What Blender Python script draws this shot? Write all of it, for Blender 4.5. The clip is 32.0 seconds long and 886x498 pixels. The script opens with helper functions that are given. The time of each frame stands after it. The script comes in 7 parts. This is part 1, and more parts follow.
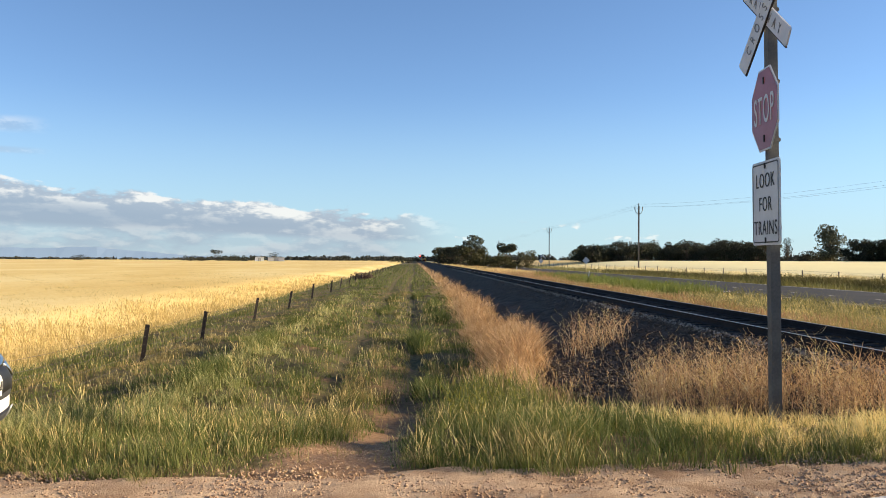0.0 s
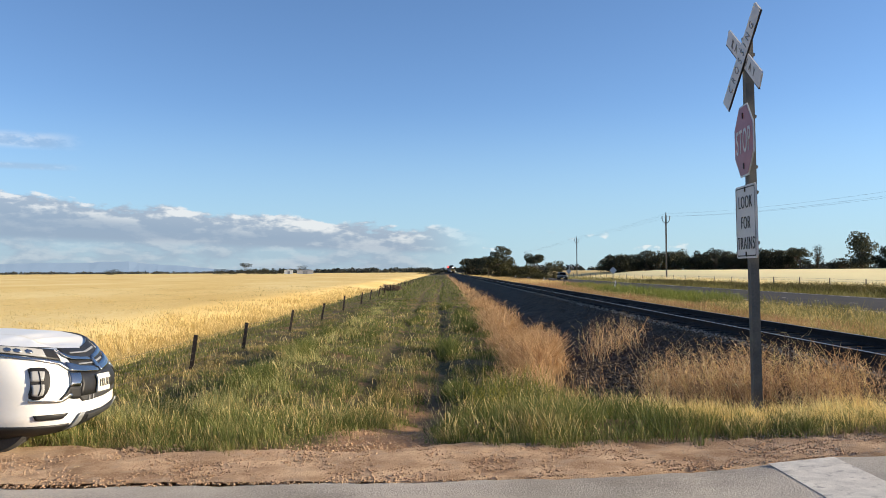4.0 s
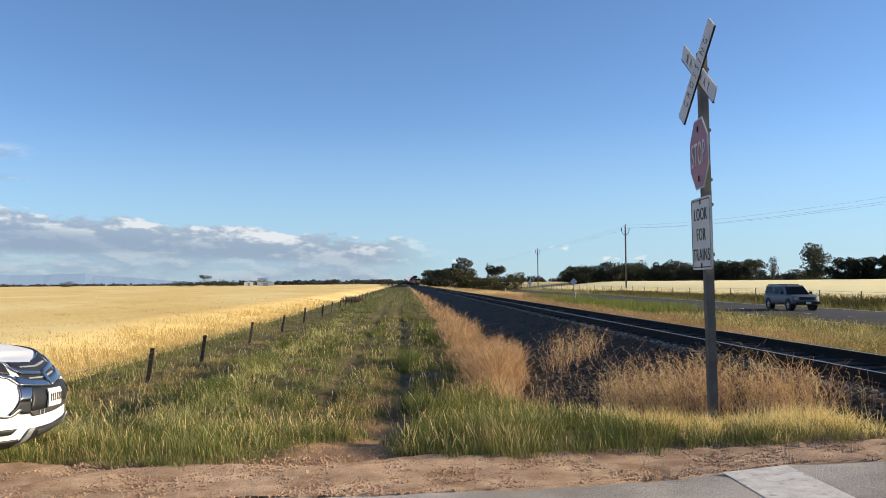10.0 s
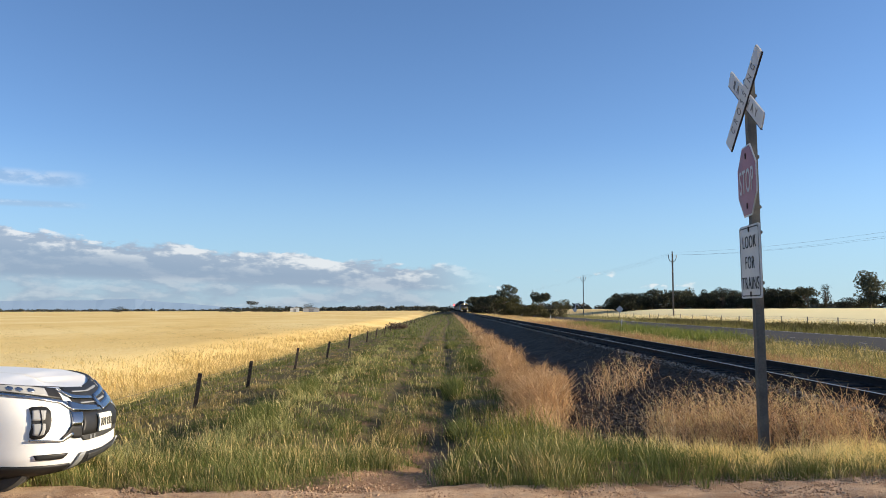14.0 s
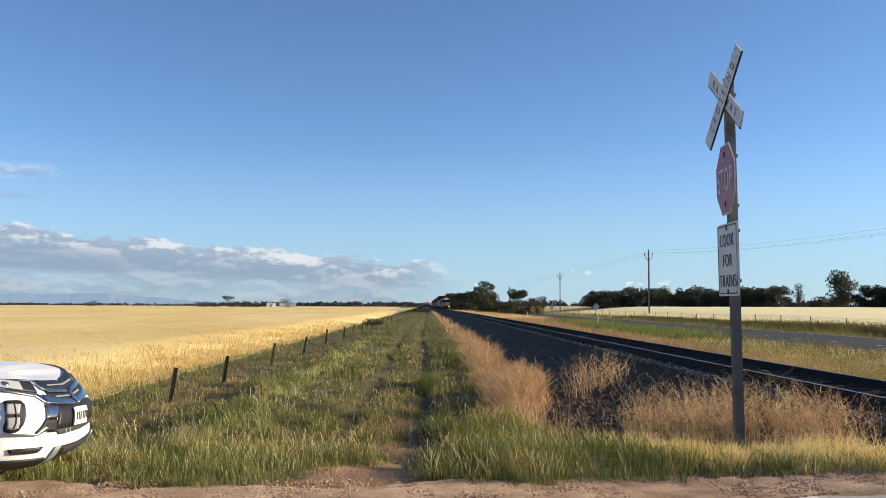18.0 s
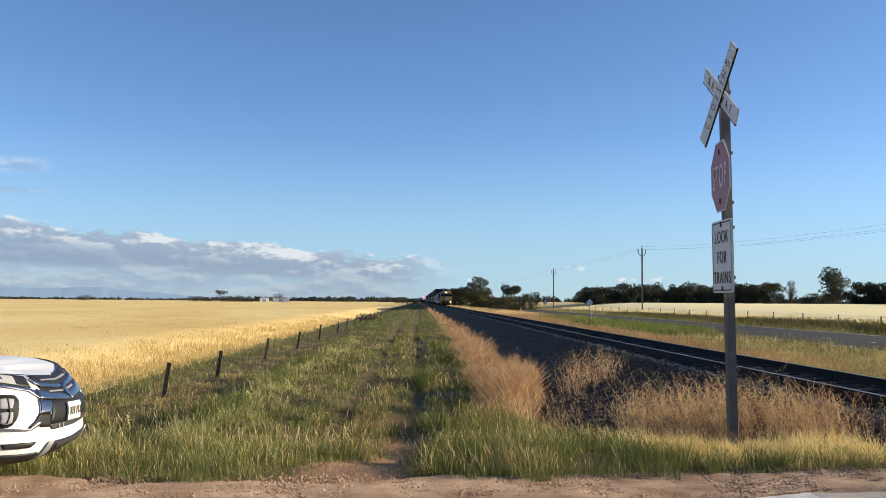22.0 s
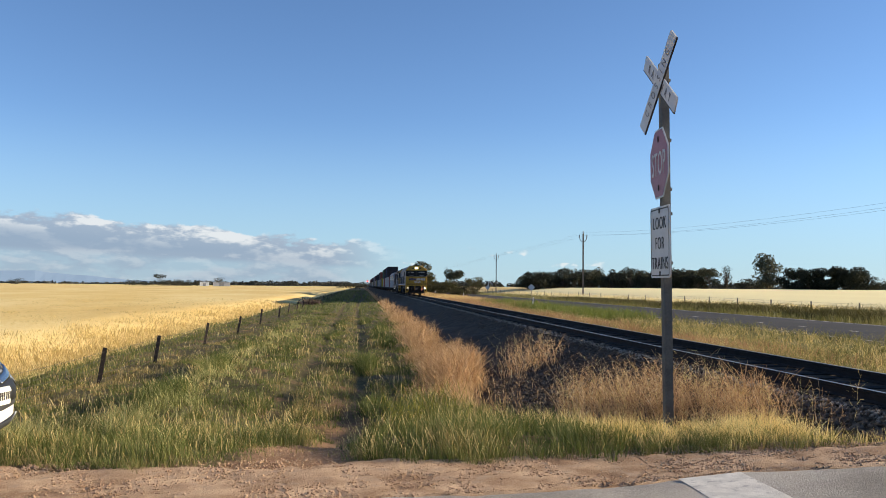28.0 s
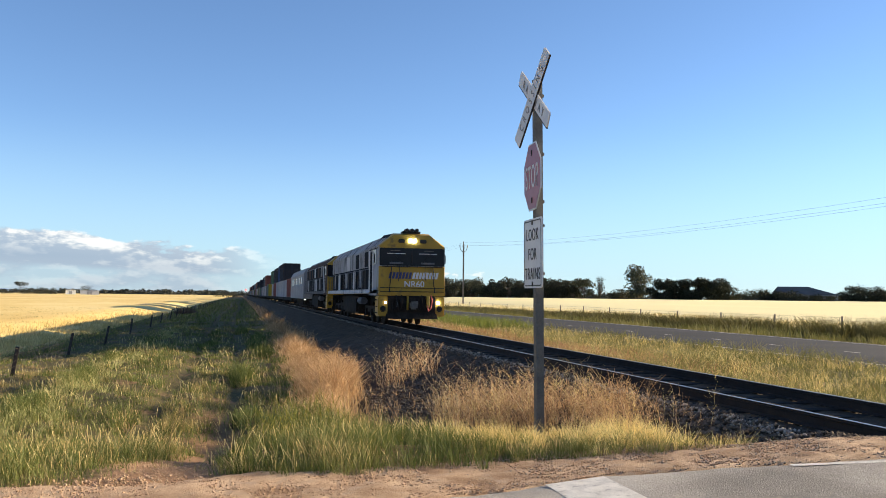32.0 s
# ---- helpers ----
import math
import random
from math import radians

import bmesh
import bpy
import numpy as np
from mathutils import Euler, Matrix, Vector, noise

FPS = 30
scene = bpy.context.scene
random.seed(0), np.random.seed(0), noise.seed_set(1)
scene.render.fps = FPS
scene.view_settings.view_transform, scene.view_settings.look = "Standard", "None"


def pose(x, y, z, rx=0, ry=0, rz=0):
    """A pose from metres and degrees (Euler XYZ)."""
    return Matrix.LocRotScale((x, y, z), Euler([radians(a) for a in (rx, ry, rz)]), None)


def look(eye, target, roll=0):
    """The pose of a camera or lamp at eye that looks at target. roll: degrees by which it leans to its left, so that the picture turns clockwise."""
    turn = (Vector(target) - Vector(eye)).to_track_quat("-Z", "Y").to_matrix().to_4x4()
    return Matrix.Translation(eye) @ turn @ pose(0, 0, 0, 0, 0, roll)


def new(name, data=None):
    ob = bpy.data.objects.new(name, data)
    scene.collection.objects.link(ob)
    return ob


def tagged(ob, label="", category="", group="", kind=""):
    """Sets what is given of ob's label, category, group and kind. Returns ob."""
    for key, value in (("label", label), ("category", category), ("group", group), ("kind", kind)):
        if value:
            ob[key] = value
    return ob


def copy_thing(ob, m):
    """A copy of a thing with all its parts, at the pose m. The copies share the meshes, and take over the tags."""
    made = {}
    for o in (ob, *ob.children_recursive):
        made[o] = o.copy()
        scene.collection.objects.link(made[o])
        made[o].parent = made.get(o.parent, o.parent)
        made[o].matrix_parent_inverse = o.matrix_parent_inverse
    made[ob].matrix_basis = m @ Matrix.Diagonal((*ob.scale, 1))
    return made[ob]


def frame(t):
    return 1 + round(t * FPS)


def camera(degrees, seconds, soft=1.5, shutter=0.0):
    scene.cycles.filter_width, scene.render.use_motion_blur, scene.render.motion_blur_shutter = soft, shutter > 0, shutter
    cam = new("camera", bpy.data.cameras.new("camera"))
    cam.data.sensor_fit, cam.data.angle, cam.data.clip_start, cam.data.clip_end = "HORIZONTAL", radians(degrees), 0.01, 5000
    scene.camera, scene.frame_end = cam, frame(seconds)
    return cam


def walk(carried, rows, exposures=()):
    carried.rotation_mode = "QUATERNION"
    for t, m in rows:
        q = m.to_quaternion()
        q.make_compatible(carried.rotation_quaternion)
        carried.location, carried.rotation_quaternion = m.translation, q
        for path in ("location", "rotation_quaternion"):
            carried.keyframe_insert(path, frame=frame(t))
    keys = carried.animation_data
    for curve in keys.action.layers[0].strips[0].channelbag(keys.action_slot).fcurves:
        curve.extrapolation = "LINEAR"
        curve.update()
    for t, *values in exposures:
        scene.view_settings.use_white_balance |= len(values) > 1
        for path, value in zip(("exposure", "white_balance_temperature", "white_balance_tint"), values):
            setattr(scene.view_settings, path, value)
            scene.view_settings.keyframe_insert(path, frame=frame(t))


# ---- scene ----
# ---- camera and its walk ----
cam = camera(54.59, 32.0, soft=0.9)
PATH = [
    (0.0, (-0.010, 1.479, 1.250), (0.3208, 11.4731, 1.3774), 0.28),
    (0.1, (0.007, 0.644, 1.270), (0.2516, 10.6397, 1.4151), 0.19),
    (0.2, (0.015, 0.269, 1.279), (0.2206, 10.2659, 1.4320), 0.15),
    (0.3, (0.018, 0.111, 1.283), (0.2074, 10.1077, 1.4392), 0.13),
    (0.5, (0.019, 0.039, 1.285), (0.2015, 10.0358, 1.4424), 0.13),
    (1.0, (0.015, 0.017, 1.296), (0.0548, 10.0131, 1.5611), 0.11),
    (1.5, (-0.004, 0.006, 1.296), (0.0729, 9.9990, 1.6520), 0.37),
    (2.0, (-0.004, -0.015, 1.289), (0.0681, 9.9823, 1.5258), -0.14),
    (2.5, (-0.011, -0.031, 1.295), (0.0478, 9.9653, 1.5603), -0.21),
    (3.0, (-0.018, -0.020, 1.293), (0.0760, 9.9765, 1.5291), -0.11),
    (3.5, (-0.013, 0.008, 1.283), (-0.0410, 10.0055, 1.5010), -0.45),
    (5.5, (0.003, -0.024, 1.293), (0.2643, 9.9611, 1.7672), 0.16),
    (6.0, (0.041, -0.059, 1.289), (0.2228, 9.9322, 1.6726), -0.73),
    (6.5, (0.057, -0.061, 1.288), (0.1843, 9.9331, 1.6189), -0.86),
    (7.0, (0.065, -0.045, 1.287), (0.0884, 9.9482, 1.6601), -0.94),
    (7.5, (0.050, -0.048, 1.293), (0.1065, 9.9424, 1.7275), -1.27),
    (8.0, (0.041, -0.040, 1.282), (0.2367, 9.9540, 1.5722), -0.86),
    (8.5, (0.032, -0.017, 1.282), (0.3735, 9.9745, 1.5318), -0.54),
    (9.0, (0.028, -0.002, 1.284), (0.4339, 9.9845, 1.6055), -0.63),
    (9.5, (0.019, 0.014, 1.279), (0.4148, 10.0003, 1.6084), -0.61),
    (10.0, (0.018, 0.007, 1.285), (0.4713, 9.9894, 1.6751), -0.40),
    (10.5, (0.012, 0.006, 1.285), (0.5295, 9.9809, 1.7695), -0.07),
    (11.0, (0.010, -0.003, 1.292), (0.4388, 9.9741, 1.8165), -0.09),
    (11.5, (0.006, -0.016, 1.293), (0.2619, 9.9669, 1.8147), -0.20),
    (12.0, (0.005, -0.004, 1.292), (0.1553, 9.9826, 1.7862), -0.41),
    (12.5, (0.003, -0.001, 1.292), (0.0829, 9.9869, 1.7852), -0.40),
    (13.0, (0.005, 0.001, 1.289), (0.0048, 9.9881, 1.7981), -0.66),
    (13.5, (0.016, 0.002, 1.292), (-0.0492, 9.9836, 1.8916), -0.61),
    (14.0, (0.020, -0.004, 1.296), (-0.0439, 9.9712, 1.9984), -0.14),
    (14.5, (0.015, -0.022, 1.297), (0.1201, 9.9489, 2.0587), -0.11),
    (15.0, (0.017, -0.027, 1.294), (0.2043, 9.9435, 2.0377), -0.35),
    (15.5, (0.003, -0.028, 1.298), (0.1252, 9.9444, 2.0320), -0.18),
    (17.5, (-0.008, -0.000, 1.285), (0.1174, 9.9799, 1.9051), 0.01),
    (18.0, (-0.010, 0.006, 1.287), (0.1875, 9.9822, 1.9462), 0.26),
    (18.5, (-0.028, 0.006, 1.295), (0.1365, 9.9815, 1.9778), 0.23),
    (19.0, (-0.025, 0.011, 1.299), (0.0962, 9.9832, 2.0339), 0.06),
    (19.5, (-0.023, 0.002, 1.290), (0.1047, 9.9737, 2.0300), 0.04),
    (20.0, (-0.026, 0.003, 1.290), (0.1415, 9.9783, 1.9739), 0.09),
    (20.5, (-0.024, 0.008, 1.286), (0.1621, 9.9859, 1.9287), 0.08),
    (21.0, (-0.020, 0.010, 1.294), (0.2559, 9.9831, 1.9763), 0.19),
    (21.5, (-0.022, 0.012, 1.291), (0.3257, 9.9857, 1.9217), 0.43),
    (22.0, (-0.024, 0.012, 1.291), (0.2468, 9.9898, 1.8978), 0.46),
    (22.5, (-0.016, 0.009, 1.293), (0.2681, 9.9860, 1.9102), 0.54),
    (23.0, (-0.017, 0.008, 1.291), (0.3844, 9.9820, 1.8962), 0.78),
    (23.5, (-0.009, 0.010, 1.290), (0.5595, 9.9743, 1.9187), 0.89),
    (24.0, (-0.014, 0.003, 1.296), (0.6941, 9.9532, 2.0017), 1.03),
    (24.5, (-0.025, 0.007, 1.288), (0.7171, 9.9624, 1.8711), 1.02),
    (25.0, (-0.016, 0.014, 1.290), (0.7562, 9.9679, 1.8495), 0.90),
    (25.5, (-0.025, 0.010, 1.292), (0.8718, 9.9480, 1.9509), 1.11),
    (26.0, (-0.018, 0.003, 1.290), (0.9596, 9.9338, 1.9336), 1.02),
    (26.5, (-0.008, 0.006, 1.293), (0.9132, 9.9511, 1.7873), 0.46),
    (28.5, (-0.014, 0.027, 1.288), (0.9194, 9.9737, 1.7212), 0.61),
    (29.0, (-0.011, 0.035, 1.290), (0.9581, 9.9780, 1.7277), 0.60),
    (29.5, (-0.013, 0.017, 1.294), (1.1367, 9.9374, 1.8112), 0.61),
    (30.0, (-0.017, 0.024, 1.290), (1.2733, 9.9256, 1.8338), 0.49),
    (30.5, (-0.009, 0.016, 1.286), (1.3940, 9.9043, 1.7986), 0.45),
    (31.0, (0.006, 0.012, 1.295), (1.6912, 9.8545, 1.8262), 0.78),
    (31.5, (0.022, 0.017, 1.290), (1.9877, 9.8072, 1.8299), 0.96),
    (32.0, (0.051, 0.005, 1.294), (2.3359, 9.7242, 1.8507), 0.75),
]
walk(cam, [(t, look(eye, target, roll)) for t, eye, target, roll in PATH], exposures=[(0, 1.22, 7150, 10), (0.5, 1.02, 6850, 10), (1, 0.97, 6800, 10), (2, 1.08, 6850, 10), (6, 1.05, 6780, 10), (13, 1.04, 6700, 10), (24, 1.01, 6650, 10), (26, 1.02, 6720, 10), (29, 1.09, 6800, 10), (30, 1.18, 6900, 10), (32, 1.36, 7100, 10)])

# ---- world, sun and exposure ----
SUN_AZ, SUN_EL = 87.0, 15.5      # degrees clockwise from the track's direction, degrees above the horizon


def node(tree, kind, **inputs):
    n = tree.nodes.new(kind)
    for key, value in inputs.items():
        n.inputs[key.replace("_", " ")].default_value = value
    return n


def ramp(tree, fac, stops):
    r = tree.nodes.new("ShaderNodeValToRGB")
    while len(r.color_ramp.elements) < len(stops):
        r.color_ramp.elements.new(0.5)
    for e, (p, c) in zip(r.color_ramp.elements, stops):
        e.position, e.color = p, (*c, 1)
    tree.links.new(fac, r.inputs["Fac"])
    return r.outputs["Color"]


def maths(tree, op, a, b=0.0, clamp=False):
    n = tree.nodes.new("ShaderNodeMath")
    n.operation, n.use_clamp = op, clamp
    for i, v in enumerate((a, b)):
        if isinstance(v, (int, float)):
            n.inputs[i].default_value = v
        else:
            tree.links.new(v, n.inputs[i])
    return n.outputs[0]


def mixed(tree, fac, a, b, mode="MIX"):
    n = tree.nodes.new("ShaderNodeMix")
    n.data_type, n.blend_type = "RGBA", mode
    for i, v in ((0, fac), (6, a), (7, b)):
        if isinstance(v, (int, float)):
            n.inputs[i].default_value = v
        elif isinstance(v, tuple):
            n.inputs[i].default_value = (*v, 1)
        else:
            tree.links.new(v, n.inputs[i])
    return n.outputs[2]


def smooth(tree, v, lo, hi):
    n = tree.nodes.new("ShaderNodeMapRange")
    n.interpolation_type = "SMOOTHSTEP"
    n.inputs["From Min"].default_value, n.inputs["From Max"].default_value = lo, hi
    tree.links.new(v, n.inputs["Value"])
    return n.outputs["Result"]


def build_world():
    w = bpy.data.worlds.new("sky")
    scene.world, w.use_nodes = w, True
    t = w.node_tree
    t.nodes.clear()
    sky = t.nodes.new("ShaderNodeTexSky")
    sky.sky_type, sky.sun_disc = "NISHITA", False
    sky.sun_elevation, sky.sun_rotation = radians(SUN_EL), radians(SUN_AZ)
    sky.altitude, sky.air_density, sky.dust_density, sky.ozone_density = 20, 0.75, 0.08, 3.0
    co = t.nodes.new("ShaderNodeTexCoord")
    sep = t.nodes.new("ShaderNodeSeparateXYZ")
    t.links.new(co.outputs["Generated"], sep.inputs[0])
    x, y, z = sep.outputs
    az = maths(t, "ARCTAN2", x, y)
    # a bank of broken cloud low over the horizon, denser and higher towards the left
    flat = t.nodes.new("ShaderNodeCombineXYZ")
    t.links.new(maths(t, "MULTIPLY", az, 12.0), flat.inputs[0])
    t.links.new(maths(t, "MULTIPLY", z, 30.0), flat.inputs[1])
    shape = node(t, "ShaderNodeTexNoise", Scale=1.15, Detail=7.0, Roughness=0.55)
    t.links.new(flat.outputs[0], shape.inputs["Vector"])
    lifted = t.nodes.new("ShaderNodeVectorMath")
    lifted.operation = "ADD"
    lifted.inputs[1].default_value = (0.05, 0.16, 0)
    t.links.new(flat.outputs[0], lifted.inputs[0])
    above = node(t, "ShaderNodeTexNoise", Scale=1.15, Detail=7.0, Roughness=0.55)
    t.links.new(lifted.outputs[0], above.inputs["Vector"])
    top = maths(t, "SUBTRACT", 0.050, maths(t, "MULTIPLY", az, 0.074))
    inside = maths(t, "SUBTRACT", top, z)                                   # height left to the bank's top
    body = smooth(t, maths(t, "ADD", maths(t, "MULTIPLY", inside, 22.0), maths(t, "MULTIPLY", maths(t, "SUBTRACT", shape.outputs[0], 0.5), 1.5)), -0.03, 0.10)
    low = smooth(t, maths(t, "DIVIDE", z, top), 0.36, 0.50)
    gaps = smooth(t, shape.outputs[0], 0.42, 0.60)
    density = maths(t, "MULTIPLY", body, maths(t, "ADD", low, maths(t, "MULTIPLY", maths(t, "SUBTRACT", 1.0, low), maths(t, "ADD", 0.52, maths(t, "MULTIPLY", gaps, 0.33)))))
    side = smooth(t, az, 0.06, -0.05)
    density = maths(t, "MULTIPLY", density, side)
    lit = smooth(t, maths(t, "SUBTRACT", shape.outputs[0], above.outputs[0]), -0.03, 0.10)
    lit = maths(t, "MULTIPLY", maths(t, "ADD", 0.15, lit), maths(t, "ADD", 0.12, maths(t, "ADD", smooth(t, inside, 0.028, 0.004), maths(t, "MULTIPLY", smooth(t, z, 0.040, 0.032), 0.2))), True)
    cloud = mixed(t, lit, (0.128, 0.165, 0.235), (0.42, 0.425, 0.435))
    # small puffs low over the trees
    puff_co = t.nodes.new("ShaderNodeCombineXYZ")
    t.links.new(maths(t, "MULTIPLY", az, 38.0), puff_co.inputs[0])
    t.links.new(maths(t, "MULTIPLY", z, 60.0), puff_co.inputs[1])
    puff = node(t, "ShaderNodeTexNoise", Scale=1.0, Detail=5.0, Roughness=0.5)
    t.links.new(puff_co.outputs[0], puff.inputs["Vector"])
    band = maths(t, "MULTIPLY", smooth(t, z, 0.018, 0.028), smooth(t, z, 0.048, 0.036))
    puffs = maths(t, "MULTIPLY", maths(t, "MULTIPLY", smooth(t, puff.outputs[0], 0.60, 0.69), band), maths(t, "MULTIPLY", smooth(t, az, -0.05, 0.03), smooth(t, az, 0.32, 0.26)))
    cloud = mixed(t, smooth(t, puffs, 0.0, 0.6), cloud, (0.46, 0.46, 0.46))
    wisp = maths(t, "MULTIPLY", maths(t, "MULTIPLY", smooth(t, shape.outputs[0], 0.36, 0.52), maths(t, "ADD", maths(t, "MULTIPLY", smooth(t, z, 0.128, 0.136), smooth(t, z, 0.150, 0.142)), maths(t, "MULTIPLY", smooth(t, z, 0.107, 0.111), smooth(t, z, 0.117, 0.113)))), smooth(t, az, -0.39, -0.44))
    density = maths(t, "MAXIMUM", density, maths(t, "MAXIMUM", maths(t, "MULTIPLY", puffs, 0.8), maths(t, "MULTIPLY", wisp, 0.38)))
    dens = maths(t, "MULTIPLY", density, 0.78)
    sky_gain = t.nodes.new("ShaderNodeVectorMath")
    sky_gain.operation = "MULTIPLY"
    sky_gain.inputs[1].default_value = (0.074, 0.082, 0.092)
    t.links.new(sky.outputs[0], sky_gain.inputs[0])
    # the lowest sky is paler and bluer: haze over the plain
    haze = maths(t, "MULTIPLY", smooth(t, z, 0.20, 0.0), 0.72)
    hazy = mixed(t, haze, sky_gain.outputs[0], (0.190, 0.296, 0.382))
    colour = mixed(t, dens, hazy, cloud)
    bg = t.nodes.new("ShaderNodeBackground")
    out = t.nodes.new("ShaderNodeOutputWorld")
    t.links.new(colour, bg.inputs["Color"])
    t.links.new(bg.outputs[0], out.inputs[0])


build_world()
sun_way = Vector((math.sin(radians(SUN_AZ)) * math.cos(radians(SUN_EL)), math.cos(radians(SUN_AZ)) * math.cos(radians(SUN_EL)), math.sin(radians(SUN_EL))))
sun = new("sun", bpy.data.lights.new("sun", "SUN"))
sun.data.energy, sun.data.angle, sun.data.color = 5.0, radians(0.53), (1.0, 0.85, 0.63)
sun.matrix_world = look(sun_way * 50, (0, 0, 0))


# ---- materials ----
def material(name, rough=0.8, metal=0.0, spec=0.5):
    m = bpy.data.materials.new(name)
    m.use_nodes = True
    t = m.node_tree
    p = t.nodes["Principled BSDF"]
    p.inputs["Roughness"].default_value, p.inputs["Metallic"].default_value = rough, metal
    p.inputs["Specular IOR Level"].default_value = spec
    return m, t, p


def position(tree):
    return tree.nodes.new("ShaderNodeNewGeometry").outputs["Position"]


def noise_at(tree, scale, detail=4.0, vector=None, rough=0.55):
    n = node(tree, "ShaderNodeTexNoise", Scale=scale, Detail=detail, Roughness=rough)
    if vector is None:
        vector = tree.nodes.new("ShaderNodeTexCoord").outputs["Object"]
    tree.links.new(vector, n.inputs["Vector"])
    return n.outputs[0]


def bump(tree, p, height, strength=0.3, distance=0.02):
    b = node(tree, "ShaderNodeBump", Strength=strength, Distance=distance)
    tree.links.new(height, b.inputs["Height"])
    tree.links.new(b.outputs[0], p.inputs["Normal"])


def grained(name, c1, c2, rough=0.7, metal=0.0, fine=60.0, coarse=3.0, relief=0.2, depth=0.004, spec=0.5, amount=1.0, dirt=None):
    """A surface of two tones, mottled at two sizes, with fine relief."""
    m, t, p = material(name, rough, metal, spec)
    a, b = noise_at(t, coarse, 5.0), noise_at(t, fine, 3.0)
    f = maths(t, "ADD", maths(t, "MULTIPLY", a, 0.65), maths(t, "MULTIPLY", b, 0.35))
    col = ramp(t, smooth(t, f, 0.5 - 0.22 * amount, 0.5 + 0.22 * amount), [(0, c1), (1, c2)])
    if dirt:
        col = mixed(t, smooth(t, noise_at(t, coarse * 2.3, 6.0), 0.52, 0.72), col, dirt)
    t.links.new(col, p.inputs["Base Color"])
    if relief:
        bump(t, p, b, relief, depth)
    return m


def blade_stuff(name, tones, glow=0.3, patch=0.25, rough=0.6):
    """Grass: each blade takes a tone of its own, and patches drift slowly over the ground; light passes through."""
    m = bpy.data.materials.new(name)
    m.use_nodes = True
    t = m.node_tree
    t.nodes.clear()
    geo = t.nodes.new("ShaderNodeNewGeometry")
    wide = noise_at(t, patch, 3.0, geo.outputs["Position"])
    clump = noise_at(t, patch * 9, 2.0, geo.outputs["Position"])
    f = maths(t, "ADD", maths(t, "MULTIPLY", geo.outputs["Random Per Island"], 0.52), maths(t, "ADD", maths(t, "MULTIPLY", smooth(t, wide, 0.3, 0.7), 0.28), maths(t, "MULTIPLY", smooth(t, clump, 0.32, 0.68), 0.20)))
    col = ramp(t, f, [(i / (len(tones) - 1), c) for i, c in enumerate(tones)])
    d = node(t, "ShaderNodeBsdfDiffuse", Roughness=0.4)
    tr = t.nodes.new("ShaderNodeBsdfTranslucent")
    g = node(t, "ShaderNodeBsdfGlossy", Roughness=rough)
    mx, mg = node(t, "ShaderNodeMixShader", Fac=glow), node(t, "ShaderNodeMixShader", Fac=0.025)
    out = t.nodes.new("ShaderNodeOutputMaterial")
    t.links.new(col, d.inputs["Color"])
    t.links.new(col, tr.inputs["Color"])
    for a, b in ((d.outputs[0], mx.inputs[1]), (tr.outputs[0], mx.inputs[2]), (mx.outputs[0], mg.inputs[1]), (g.outputs[0], mg.inputs[2]), (mg.outputs[0], out.inputs[0])):
        t.links.new(a, b)
    return m


M_BLADE_GREEN = blade_stuff("green grass", [(0.021, 0.030, 0.006), (0.091, 0.119, 0.025), (0.181, 0.201, 0.049), (0.467, 0.419, 0.174)], 0.22, 0.35)
M_BLADE_SILVER = blade_stuff("pale silvery green grass", [(0.085, 0.105, 0.029), (0.257, 0.275, 0.090), (0.500, 0.472, 0.199), (0.758, 0.655, 0.325)], 0.25, 0.4)
M_BLADE_TAN = blade_stuff("tan half-dry grass", [(0.054, 0.057, 0.014), (0.213, 0.175, 0.059), (0.372, 0.281, 0.113), (0.540, 0.417, 0.192)], 0.25, 0.5)
M_BLADE_GOLD = blade_stuff("dry grass", [(0.134, 0.076, 0.034), (0.399, 0.241, 0.115), (0.606, 0.400, 0.212), (0.850, 0.649, 0.396)], 0.28, 0.5)
M_BLADE_STRAW = blade_stuff("bleached straw", [(0.554, 0.396, 0.142), (0.766, 0.580, 0.246), (0.850, 0.791, 0.390)], 0.35, 0.6)
M_WHEAT = blade_stuff("ripe wheat", [(0.398, 0.283, 0.092), (0.527, 0.388, 0.146), (0.657, 0.513, 0.227)], 0.35, 0.05)
M_BARLEY = blade_stuff("pale ripe barley", [(0.62, 0.50, 0.25), (0.74, 0.62, 0.34), (0.84, 0.74, 0.46)], 0.35, 0.05)
M_BLADE_OLIVE = blade_stuff("verge grass", [(0.053, 0.062, 0.013), (0.159, 0.159, 0.042), (0.273, 0.242, 0.080), (0.393, 0.352, 0.141)], 0.25, 0.16)
M_BLADE_RUSSET = blade_stuff("russet dry grass", [(0.230, 0.115, 0.052), (0.414, 0.230, 0.115), (0.598, 0.391, 0.218)], 0.28, 0.3)
M_BLADE_LIME = blade_stuff("fresh green growth", [(0.08, 0.11, 0.015), (0.15, 0.19, 0.03), (0.27, 0.29, 0.065)], 0.3, 0.4)
M_WEED = blade_stuff("dead weed", [(0.102, 0.059, 0.030), (0.387, 0.235, 0.117), (0.707, 0.469, 0.249), (0.850, 0.850, 0.569)], 0.2, 0.8)
M_FLOWER = blade_stuff("yellow flowering weed", [(0.09, 0.11, 0.03), (0.18, 0.19, 0.05), (0.55, 0.46, 0.04)], 0.3, 1.5)
# distance haze is mixed into these tones: lighter and bluer than near dark foliage
M_LEAF_FAR = blade_stuff("hazy far foliage", [(0.028, 0.034, 0.03), (0.042, 0.048, 0.042), (0.06, 0.066, 0.055)], 0.1, 0.02)
